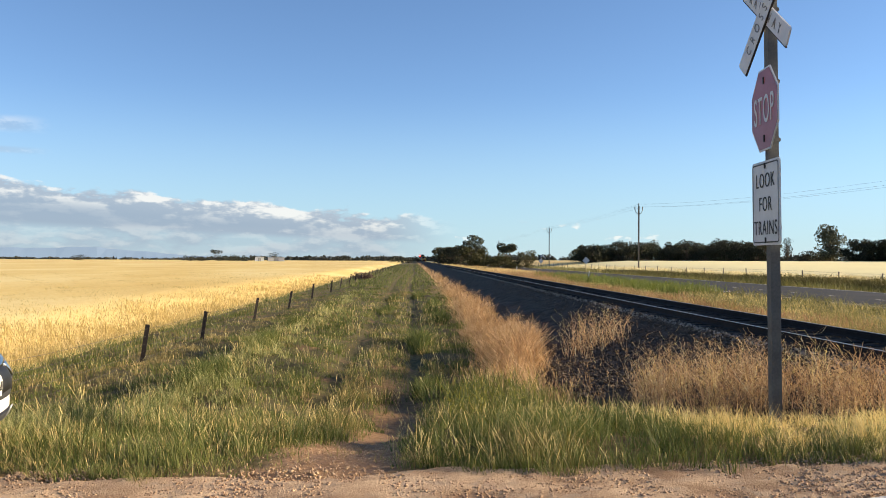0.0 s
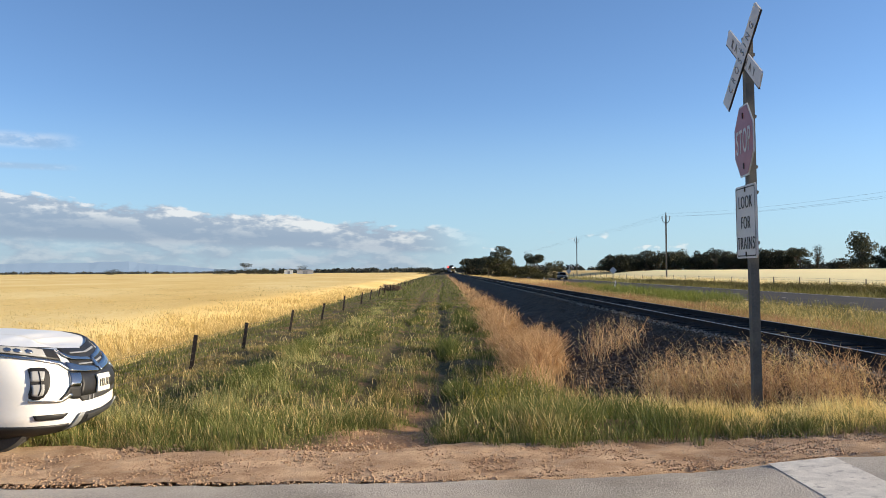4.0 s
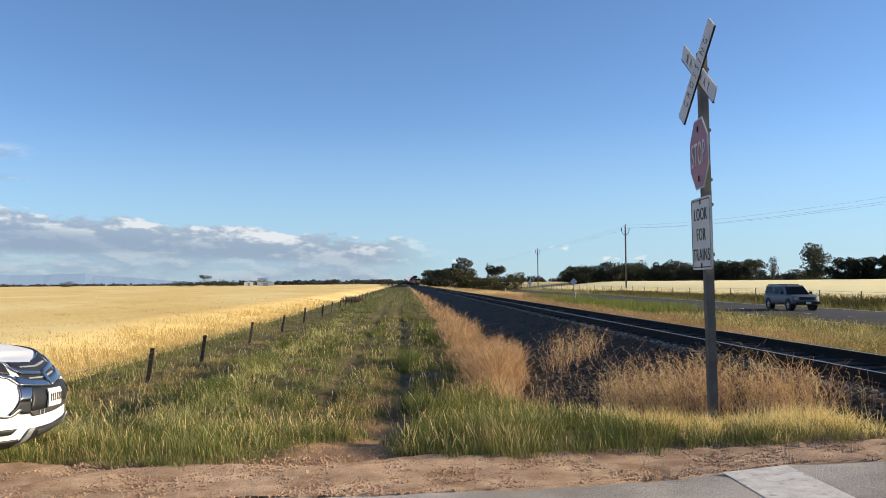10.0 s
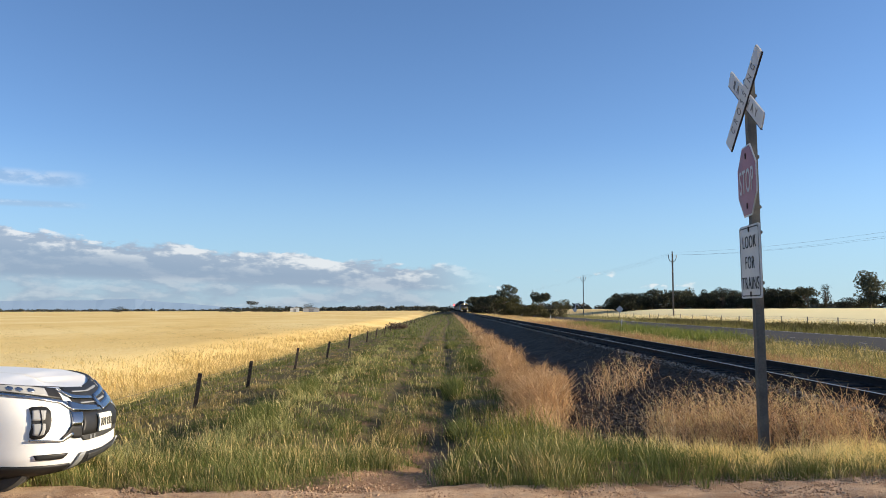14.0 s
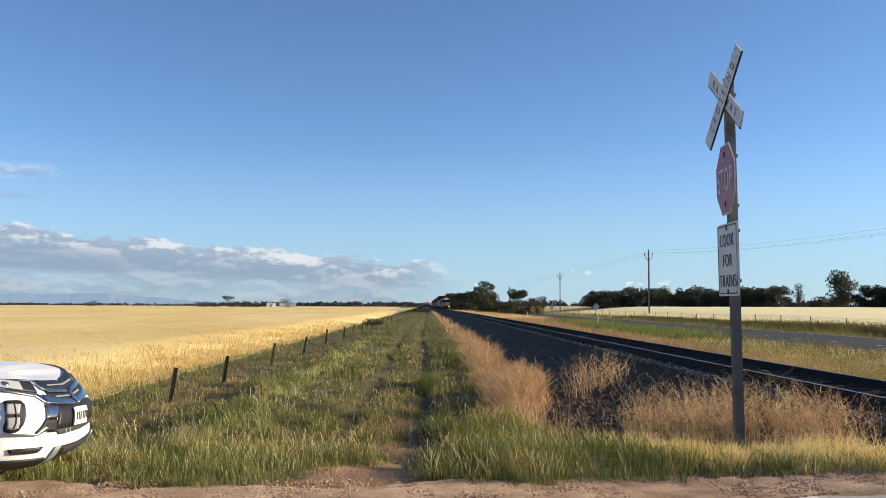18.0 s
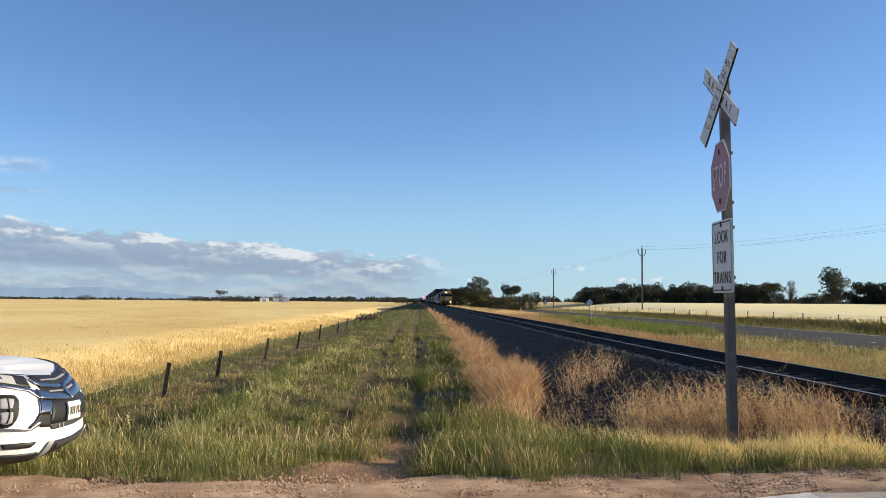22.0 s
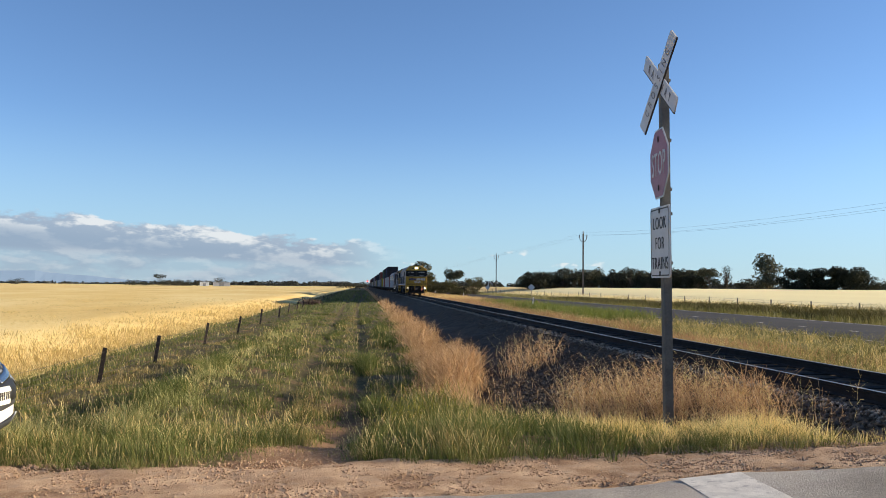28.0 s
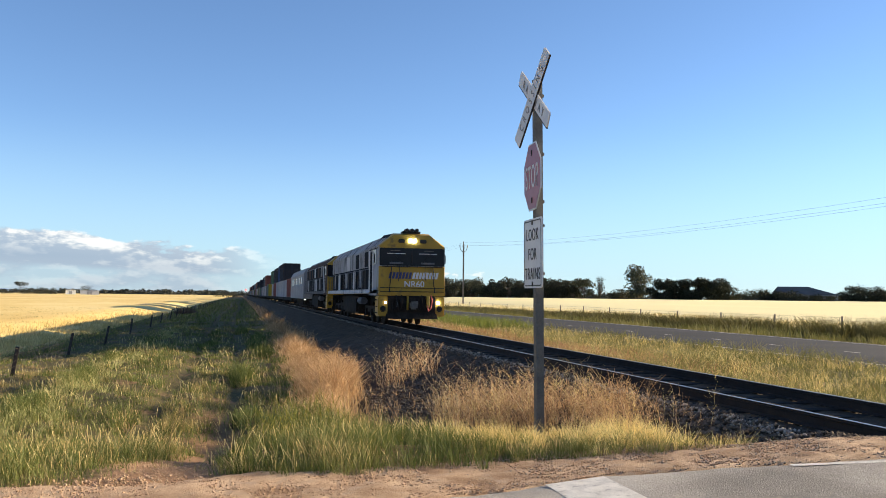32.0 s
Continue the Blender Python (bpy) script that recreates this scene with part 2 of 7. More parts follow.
M_DEAD_SHRUB = blade_stuff("dead shrub", [(0.07, 0.045, 0.03), (0.12, 0.08, 0.055), (0.18, 0.13, 0.09)], 0.1, 0.8)
M_LEAF_DARK = blade_stuff("dark foliage", [(0.012, 0.015, 0.008), (0.026, 0.030, 0.016), (0.055, 0.055, 0.030)], 0.10, 0.25)
M_LEAF_GUM = blade_stuff("grey-green gum foliage", [(0.030, 0.036, 0.020), (0.062, 0.066, 0.036), (0.125, 0.118, 0.064)], 0.15, 0.3)
M_LEAF_PALE = blade_stuff("pale grey-green gum foliage", [(0.045, 0.052, 0.034), (0.095, 0.10, 0.062), (0.17, 0.165, 0.10)], 0.15, 0.3)
M_LEAF_OLIVE = blade_stuff("olive foliage", [(0.030, 0.034, 0.010), (0.065, 0.062, 0.018), (0.115, 0.092, 0.030)], 0.15, 0.3)
M_HEDGE = blade_stuff("rank roadside weeds", [(0.045, 0.046, 0.012), (0.11, 0.10, 0.028), (0.25, 0.20, 0.075)], 0.2, 0.3)
M_BARK = grained("bark", (0.05, 0.035, 0.025), (0.14, 0.11, 0.085), 0.9, fine=14, coarse=2)
M_ASPHALT = grained("chip-seal asphalt", (0.20, 0.18, 0.155), (0.52, 0.475, 0.415), 0.9, fine=75, coarse=0.6, relief=0.9, depth=0.012, spec=0.2, amount=0.8)
M_HIGHWAY = grained("worn asphalt", (0.036, 0.036, 0.039), (0.058, 0.058, 0.061), 0.9, fine=60, coarse=0.25, relief=0.3, depth=0.006, spec=0.1)
M_PAINT = grained("worn road paint", (0.50, 0.47, 0.42), (0.76, 0.72, 0.64), 0.75, fine=140, coarse=7, relief=0.6, depth=0.006, dirt=(0.36, 0.34, 0.31))
M_GRAVEL = grained("red gravel and dirt", (0.26, 0.155, 0.088), (0.60, 0.425, 0.275), 0.95, fine=85, coarse=2.6, relief=1.0, depth=0.014, spec=0.2, amount=0.75, dirt=(0.40, 0.29, 0.20))
M_PEBBLE = grained("pebbles", (0.26, 0.15, 0.085), (0.52, 0.36, 0.23), 0.9, fine=20, coarse=6, relief=0.3)
M_GREY_PEBBLE = grained("grey gravel stones", (0.14, 0.115, 0.09), (0.42, 0.35, 0.28), 0.9, fine=20, coarse=9, relief=0.3, spec=0.2)
M_BALLAST = grained("dark ballast", (0.040, 0.027, 0.017), (0.125, 0.086, 0.056), 0.95, fine=26, coarse=2.0, relief=1.0, depth=0.03, spec=0.2)
M_STONE = grained("ballast stone", (0.05, 0.037, 0.027), (0.22, 0.17, 0.125), 0.9, fine=20, coarse=5, relief=0.4, spec=0.2)
# paler copy of the ballast stone, with the crest's sunlight in its colour
M_CREST_STONE = grained("sun-toned ballast stone", (0.16, 0.135, 0.11), (0.46, 0.40, 0.33), 0.9, fine=20, coarse=9, relief=0.4, spec=0.2)
M_RUST = grained("rusted rail steel", (0.012, 0.009, 0.008), (0.03, 0.02, 0.016), 0.9, 0.2, fine=40, coarse=4, relief=0.3)
M_RAILTOP = grained("polished rail head", (0.38, 0.38, 0.39), (0.52, 0.52, 0.53), 0.4, 1.0, fine=90, coarse=6, relief=0.05)
M_CONCRETE = grained("sleeper timber and grime", (0.022, 0.019, 0.017), (0.045, 0.04, 0.036), 0.95, spec=0.1, fine=50, coarse=3)
M_STEEL_GREY = grained("weathered galvanised steel", (0.085, 0.082, 0.075), (0.15, 0.145, 0.13), 0.7, 0.2, fine=40, coarse=5, relief=0.1)
M_STEEL_DARK = grained("dark painted steel", (0.028, 0.022, 0.02), (0.06, 0.045, 0.038), 0.7, 0.3, fine=60, coarse=7)
M_WHITE_SIGN = grained("white sign sheeting", (0.54, 0.54, 0.54), (0.66, 0.66, 0.66), 0.45, fine=30, coarse=4, relief=0.02)
M_RED_SIGN = grained("faded red sign sheeting", (0.28, 0.07, 0.10), (0.36, 0.11, 0.14), 0.45, fine=30, coarse=4, relief=0.02)
M_FADED = grained("faded black lettering", (0.10, 0.10, 0.105), (0.26, 0.26, 0.27), 0.6, fine=30, coarse=9, relief=0.0)
M_BLACK = grained("black lettering", (0.02, 0.02, 0.02), (0.04, 0.04, 0.04), 0.6, fine=30, coarse=4, relief=0.0)
M_WOOD_POLE = grained("grey weathered pole timber", (0.12, 0.10, 0.085), (0.22, 0.19, 0.16), 0.9, fine=24, coarse=3)
M_WIRE = grained("wire", (0.07, 0.055, 0.045), (0.13, 0.105, 0.09), 0.7, 0.3, fine=40, coarse=5, relief=0)


# ---- the ground ----
def part(name, bm, mat, parent=None, label="", smooth_shade=False):
    """Links a bmesh (or a mesh) as one object under a thing or a part."""
    if isinstance(bm, bmesh.types.BMesh):
        me = bpy.data.meshes.new(name)
        if smooth_shade:
            for f in bm.faces:
                f.smooth = True
        bm.to_mesh(me)
        bm.free()
    else:
        me = bm
    for m in (mat if isinstance(mat, (list, tuple)) else (mat,)):
        me.materials.append(m)
    ob = new(name, me)
    if parent is not None:
        ob.parent = parent
    if label:
        ob["label"] = label
    return ob


def raw_mesh(name, verts, faces, sides):
    """A mesh from numpy arrays of corners and of faces that all have the same number of sides."""
    me = bpy.data.meshes.new(name)
    me.vertices.add(len(verts))
    me.vertices.foreach_set("co", np.asarray(verts, np.float32).ravel())
    me.loops.add(faces.size)
    me.loops.foreach_set("vertex_index", np.asarray(faces, np.int32).ravel())
    me.polygons.add(len(faces))
    me.polygons.foreach_set("loop_start", np.arange(0, faces.size, sides, dtype=np.int32))
    me.polygons.foreach_set("loop_total", np.full(len(faces), sides, np.int32))
    me.update(calc_edges=True)
    return me


def step(v, lo, hi):
    s = np.clip((v - lo) / (hi - lo), 0, 1)
    return s * s * (3 - 2 * s)


def road_level(x):
    return np.interp(x, (-400, -60, -12, 2.0, 5.4, 9.3, 13, 17, 18.5), (-1.3, -1.1, -0.30, -0.22, -0.03, -0.03, -0.3, -0.6, -0.66))


def rise(x, y):
    """The field beyond the main road climbs gently towards its trees."""
    return 1.75 * np.clip((np.hypot(np.asarray(x, float) - 42, y) - 50) / 240, 0, 1.2) * step(np.asarray(x, float), 36.0, 68.0) * step(np.asarray(y, float), 0.0, 60.0)


def ground_z(x, y):
    """The lie of the land: the cross road on its low bank, the dip of the verge, the rail bank, the main road and the fields."""
    x, y = np.asarray(x, float), np.asarray(y, float)
    land = np.interp(x, (-4000, -60, -9.5, -6.5, -5.2, -4.75, -4.15, -3.6, -0.5, 1.8, 3.6, 5.0, 9.4, 11, 14, 17, 18.3, 29.2, 31.0, 34, 42, 4000),
                     (-1.6, -1.5, -1.38, -1.30, -1.20, -1.17, -1.05, -1.02, -1.10, -1.04, -1.10, -0.9, -0.66, -0.74, -0.8, -0.72, -0.66, -0.66, -0.95, -0.95, -0.85, -0.9))
    bank = step(x, 4.2, 5.2) * step(-x, -11.0, -10.0)
    d = np.where(y > 3, y, 6.8 - y)
    away = step(d, 7.4, 14.5) * (1 - bank) + step(d, 7.25, 8.3) * bank
    near = road_level(x)
    z = near * (1 - away) + land * away
    lumps = 0.05 * np.sin(x * 1.3 + 0.4 * np.sin(y * 0.7)) * np.sin(y * 0.9 + x * 0.31) + 0.025 * np.sin(x * 3.1 + y * 2.3)
    ruts = 0.0
    for centre in (-1.75, -0.25):                                     # two wheel ruts along the verge
        ruts = ruts - 0.10 * np.exp(-((x - centre - 0.25 * np.sin(y * 0.05)) / 0.22) ** 2)
    grassy = away * (x < 3.4) * (x > -8)
    hump = 0.10 * step(x, -0.10, 0.30) * step(-x, -3.2, -1.6) * step(y, 7.6, 8.3) * step(-y, -13.5, -10.5)      # a low bank between the worn track and the sign
    dip = -0.07 * np.exp(-((x + 0.45) / 0.35) ** 2) * step(y, 8.0, 9.0) * step(-y, -20.0, -15.0)
    z = z + hump + dip
    return z + rise(x, y) + lumps * away * (np.abs(x - 23.75) > 6) + ruts * grassy


def sheet(name, xs, ys, z, mat):
    gx, gy = np.meshgrid(xs, ys)
    v = np.stack([gx, gy, z(gx, gy)], -1).reshape(-1, 3)
    i = np.arange(len(xs) * len(ys)).reshape(len(ys), len(xs))
    f = np.stack([i[:-1, :-1], i[:-1, 1:], i[1:, 1:], i[1:, :-1]], -1).reshape(-1, 4)
    me = raw_mesh(name, v, f, 4)
    me.polygons.foreach_set("use_smooth", np.ones(len(f), bool))
    return part(name, me, mat)


def ground_material():
    m, t, p = material("verge soil and thatch", 0.95, 0, 0.2)
    pos = position(t)
    sep = t.nodes.new("ShaderNodeSeparateXYZ")
    t.links.new(pos, sep.inputs[0])
    x, y = sep.outputs[0], sep.outputs[1]
    wide, fine = noise_at(t, 0.35, 4.0, pos), noise_at(t, 9.0, 4.0, pos)
    wob = maths(t, "ADD", x, maths(t, "MULTIPLY", maths(t, "SUBTRACT", wide, 0.5), 3.0))
    green = ramp(t, fine, [(0.3, (0.055, 0.050, 0.018)), (0.7, (0.14, 0.11, 0.045))])
    dry = ramp(t, fine, [(0.3, (0.15, 0.09, 0.04)), (0.7, (0.30, 0.20, 0.09))])
    field = ramp(t, noise_at(t, 0.05, 5.0, pos), [(0.35, (0.55, 0.39, 0.15)), (0.65, (0.70, 0.54, 0.25))])
    soil = ramp(t, fine, [(0.3, (0.16, 0.085, 0.042)), (0.7, (0.30, 0.18, 0.092))])
    green = mixed(t, smooth(t, noise_at(t, 0.9, 5.0, pos), 0.54, 0.70), green, soil)
    col = mixed(t, smooth(t, wob, 0.9, 1.8), green, dry)
    olive = ramp(t, fine, [(0.3, (0.16, 0.15, 0.06)), (0.7, (0.34, 0.28, 0.13))])
    worn = maths(t, "ABSOLUTE", maths(t, "SUBTRACT", x, maths(t, "ADD", -0.62, maths(t, "MULTIPLY", y, 0.02))))      # a worn track in the verge
    worn = maths(t, "ADD", worn, maths(t, "MULTIPLY", maths(t, "SUBTRACT", noise_at(t, 3.0, 4.0, pos), 0.5), 0.9))
    col = mixed(t, maths(t, "MULTIPLY", smooth(t, worn, 0.48, 0.22), smooth(t, y, 22.0, 14.0)), col, soil)
    col = mixed(t, smooth(t, wob, 10.5, 12.0), col, olive)
    col = mixed(t, smooth(t, x, 38.0, 41.0), col, field)
    col = mixed(t, smooth(t, x, -9.0, -9.6), col, field)
    near = smooth(t, y, 8.2, 6.6)
    dirt = ramp(t, noise_at(t, 30.0, 4.0, pos), [(0.3, (0.23, 0.125, 0.062)), (0.7, (0.42, 0.255, 0.145))])
    mouth = maths(t, "MULTIPLY", smooth(t, maths(t, "ADD", maths(t, "ABSOLUTE", maths(t, "ADD", x, 0.6)), maths(t, "MULTIPLY", maths(t, "SUBTRACT", noise_at(t, 3.0, 4.0, pos), 0.5), 0.7)), 0.62, 0.36), smooth(t, y, 11.0, 9.0))
    col = mixed(t, maths(t, "MAXIMUM", near, mouth), col, dirt)
    t.links.new(col, p.inputs["Base Color"])
    bump(t, p, fine, 0.6, 0.05)
    return m


def build_ground():
    xs = np.concatenate([-np.geomspace(4300, 60, 26), np.arange(-56, -12, 2.0), np.arange(-12, 12, 0.25), np.arange(12, 46, 1.0), np.geomspace(48, 4300, 30)])
    ys = np.concatenate([-np.geomspace(900, 12, 12), np.arange(-10, 3, 1.0), np.arange(3, 26, 0.25), np.arange(26, 70, 0.8), np.geomspace(72, 4600, 60)])
    tagged(sheet("ground", xs, ys, lambda x, y: ground_z(x, y) - 0.012, ground_material()), "flat farmland with grassy verges", "ground", kind="structure")
    def cross_edge(x):
        return np.interp(x, (-30, -3, 0, 1.4, 2.4, 3.1, 4.2, 8), (5.9, 6.13, 6.2, 6.3, 6.53, 6.62, 6.46, 5.85))
    # the dirt shoulder of the cross road
    sx, sy = np.arange(-30, 6.6, 0.08), np.arange(6.2, 9.9, 0.08)

    def shoulder(x, y):
        edge = 7.42 + 0.16 * np.sin(x * 1.1) + 0.09 * np.sin(x * 3.7 + 1) + 1.7 * step(-x, 3.7, 4.4)
        rough = 0.008 * np.sin(x * 17 + 3 * np.sin(y * 9)) * np.sin(y * 21 + x * 5) + 0.006 * np.sin(x * 4.1) * np.sin(y * 5.3 + x)
        return ground_z(x, y) + 0.02 + rough - 0.5 * step(y, edge, edge + 0.4) - 0.07 * step(cross_edge(x) - y, -0.04, 0.10)
    tagged(sheet("gravel_shoulder", sx, sy, shoulder, M_GRAVEL), "reddish gravel and dirt road shoulder", "road shoulder", kind="structure")
    rx, ry = np.concatenate([np.arange(-60, -4, 2.0), np.arange(-4, 12, 0.2), np.arange(12, 19.5, 0.5)]), np.linspace(0, 1, 40)

    def asphalt(name, side, lift):
        v = np.array([[x, cross_edge(x) + (0.025 * math.sin(x * 5.1) + 0.02 * math.sin(x * 13)) - s * 7.6, road_level(x) + lift - 0.02 * (s < 0.001)] for s in ry for x in rx])
        i = np.arange(len(rx) * len(ry)).reshape(len(ry), len(rx))
        f = np.stack([i[1:, :-1], i[1:, 1:], i[:-1, 1:], i[:-1, :-1]], -1).reshape(-1, 4)
        return part(name, raw_mesh(name, v, f, 4), M_ASPHALT)
    tagged(asphalt("road", 1, 0.028), "grey chip-seal country road over the railway", "road", kind="structure")

    def painted(name, corners, label):
        bm = bmesh.new()
        n = 14
        (a, b), (d, c) = corners[:2], (corners[3], corners[2])
        grid = [[bm.verts.new((lambda q: (q.x, q.y, float(road_level(q.x)) + 0.0305))(Vector(a).lerp(Vector(b), i / n).lerp(Vector(d).lerp(Vector(c), i / n), j / n))) for i in range(n + 1)] for j in range(n + 1)]
        for j in range(n):
            for i in range(n):
                bm.faces.new((grid[j][i], grid[j][i + 1], grid[j + 1][i + 1], grid[j + 1][i]))
        bm.normal_update()
        if bm.faces[:][0].normal.z < 0:
            bmesh.ops.reverse_faces(bm, faces=bm.faces[:])
        tagged(part(name, bm, M_PAINT), label, "road marking", kind="structure")
    painted("stop_line", [(2.42, 6.47), (2.95, 6.55), (2.96, 3.2), (2.43, 3.2)], "worn white painted stop line on the asphalt")
    painted("edge_line", [(4.50, 6.27), (8.0, 5.42), (8.0, 5.49), (4.50, 6.34)], "white painted edge line on the asphalt")
    # the main road beyond the railway
    hy = np.concatenate([np.arange(-120, 120, 4.0), np.geomspace(122, 2500, 40)])
    hx = np.array([18.3, 18.9, 22.4, 28.6, 29.2])

    def crown(x):
        return np.interp(x, (18.3, 18.9, 22.4, 28.6, 29.2), (-0.66, -0.63, -0.57, -0.63, -0.66))
    tagged(sheet("highway", hx, hy, lambda x, y: crown(x) + 0 * y, M_HIGHWAY), "two-lane dark asphalt main road", "road", kind="structure")
    for name, x in (("highway_edge_line_1", 19.3), ("highway_edge_line_2", 28.2)):
        tagged(sheet(name, np.array([x - 0.06, x + 0.06]), hy, lambda x, y: crown(x) + 0.006 + 0 * y, M_PAINT), "white painted edge line of the main road", "road marking", kind="structure")
    dash = raw_mesh("lane_dash", np.array([(-0.05, -0.42, 0), (0.05, -0.42, 0), (0.05, 0.42, 0), (-0.05, 0.42, 0)]), np.array([[0, 1, 2, 3]]), 4)
    dash.materials.append(M_PAINT)
    for k in range(-4, 44):
        d = new("lane_dash", dash)
        d.location = (22.3, 32.5 + 4.7 * k, -0.563)
        tagged(d, "white painted lane dash on the main road", "road marking", "dashes of the centre line", "structure")


def pebbles(name, pts, size, mat, seed):
    """Small angular stones, one mesh: knocked-about octahedra."""
    rng = np.random.default_rng(seed)
    n = len(pts)
    base = np.array([(1, 0, 0), (-1, 0, 0), (0, 1, 0), (0, -1, 0), (0, 0, 0.8), (0, 0, -0.8)], float)
    v = base[None] * size * rng.uniform(0.5, 1.5, (n, 1, 1)) * rng.uniform(0.7, 1.3, (n, 1, 3)) + rng.normal(size=(n, 6, 3)) * size * 0.22
    a = rng.uniform(0, 6.28, n)
    c, s = np.cos(a)[:, None], np.sin(a)[:, None]
    v = np.stack([v[..., 0] * c - v[..., 1] * s, v[..., 0] * s + v[..., 1] * c, v[..., 2]], -1) + pts[:, None]
    f = np.array([(0, 2, 4), (2, 1, 4), (1, 3, 4), (3, 0, 4), (2, 0, 5), (1, 2, 5), (3, 1, 5), (0, 3, 5)])
    return part(name, raw_mesh(name, v.reshape(-1, 3), ((np.arange(n) * 6)[:, None, None] + f).reshape(-1, 3), 3), mat)


def swept(section, y0, y1, n=2, wave=None):
    """A closed section in x and z, drawn out along y."""
    bm = bmesh.new()
    rings = []
    for k in range(n):
        y = y0 + (y1 - y0) * k / (n - 1)
        rings.append([bm.verts.new((x, y, z)) for x, z in section])
    for a, b in zip(rings, rings[1:]):
        for i in range(len(section)):
            j = (i + 1) % len(section)
            bm.faces.new((a[i], a[j], b[j], b[i]))
    bm.faces.new(rings[0][::-1])
    bm.faces.new(rings[-1])
    bmesh.ops.recalc_face_normals(bm, faces=bm.faces[:])
    return bm


TRACK_X = 7.33


def rail_section(cx):
    h = [(-0.035, 0), (-0.036, -0.03), (-0.012, -0.045), (-0.009, -0.13), (-0.065, -0.15), (-0.065, -0.16)]
    return [(cx + x, z) for x, z in h] + [(cx - x, z) for x, z in reversed(h)]


def build_track():
    track = tagged(new("railway_track"), "single railway track of rusted rails with bright heads", "railway track", kind="structure")
    for side in (-1, 1):
        cx = TRACK_X + side * 0.753
        rail = part("rail", swept(rail_section(cx), -80, 1500), M_RUST, track)
        part("rail_head", swept([(cx - 0.024, 0.0005), (cx - 0.024, 0.004), (cx + 0.016, 0.004), (cx + 0.016, 0.0005)], -80, 1500), M_RAILTOP, rail, "polished steel running surface")
    sl = swept([(-0.12, -0.20), (-0.10, -0.155), (0.10, -0.155), (0.12, -0.20)], -1.25, 1.25)
    me = bpy.data.meshes.new("sleeper")
    sl.to_mesh(me)
    sl.free()
    me.materials.append(M_CONCRETE)
    for k in range(230):
        s = new("sleeper", me)
        s.matrix_basis = pose(TRACK_X, 9.6 + 0.685 * k, -0.003 + 0.002 * math.sin(k * 7.1), 0, 0, 90 + 0.6 * math.sin(k * 3.3))
        s.parent = track

    def bed(x, y):
        ends = step(y, 7.1, 8.6)
        wave = 0.22 * np.sin(y * 0.8) + 0.15 * np.sin(y * 1.9 + 2)
        z = np.interp(x + wave * step(-x, -5.5, -3.5), (2.0, 2.7, 4.2, 6.05, 6.2, 8.5, 8.7, 10.2, 10.8), (-1.40, -1.03, -0.74, -0.185, -0.172, -0.172, -0.2, -0.72, -0.95))
        z = z * ends + (np.where((x > 5.0) & (x < 9.6), -0.06, z - 0.3)) * (1 - ends)
        return z + 0.018 * np.sin(x * 13 + y * 5) * np.sin(y * 11 - x * 7) + 0.012 * np.sin(x * 29 + y * 17)
    bx = np.concatenate([np.arange(1.9, 6.3, 0.12), np.arange(6.4, 8.5, 0.3), np.arange(8.5, 10.9, 0.15)])
    by = np.concatenate([np.arange(7.15, 34, 0.14), np.geomspace(34, 1500, 160)])
    # loose stones: along the crest and over the near slope
    rng = np.random.default_rng(12)
    spots = []
    for n, x0, x1, y0, y1 in ((1500, 5.75, 6.25, 9, 60), (5200, 3.9, 6.2, 7.6, 22), (2600, 4.6, 6.3, 7.35, 12), (1500, 8.5, 9.6, 8, 30), (1800, 2.7, 4.6, 15.5, 20.5), (900, 5.0, 6.2, 22, 60)):
        yy = y0 * (y1 / y0) ** rng.random(n)
        xx = rng.uniform(x0, x1, n)
        spots.append(np.column_stack([xx, yy, bed(xx, yy) + 0.012]))
    tagged(pebbles("ballast_stones", np.concatenate(spots), 0.028, M_STONE, 5), "loose angular ballast stones on the rail bank", "stones", kind="stuff")
    # crest stones get the paler stone: the sun on them is put into colour
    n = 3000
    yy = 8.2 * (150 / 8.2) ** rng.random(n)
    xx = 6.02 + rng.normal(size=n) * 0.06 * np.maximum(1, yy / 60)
    tagged(pebbles("crest_stones", np.column_stack([xx, yy, bed(xx, yy) + 0.015]), 0.024, M_CREST_STONE, 6), "stones along the rail bank's crest, coloured paler as if sunlit", "stones", kind="stuff")
    tagged(sheet("ballast_bed", bx, by, bed, M_BALLAST), "dark crushed-stone railway ballast bank", "ballast", kind="structure")
    return bed


build_ground()
bed_z = build_track()


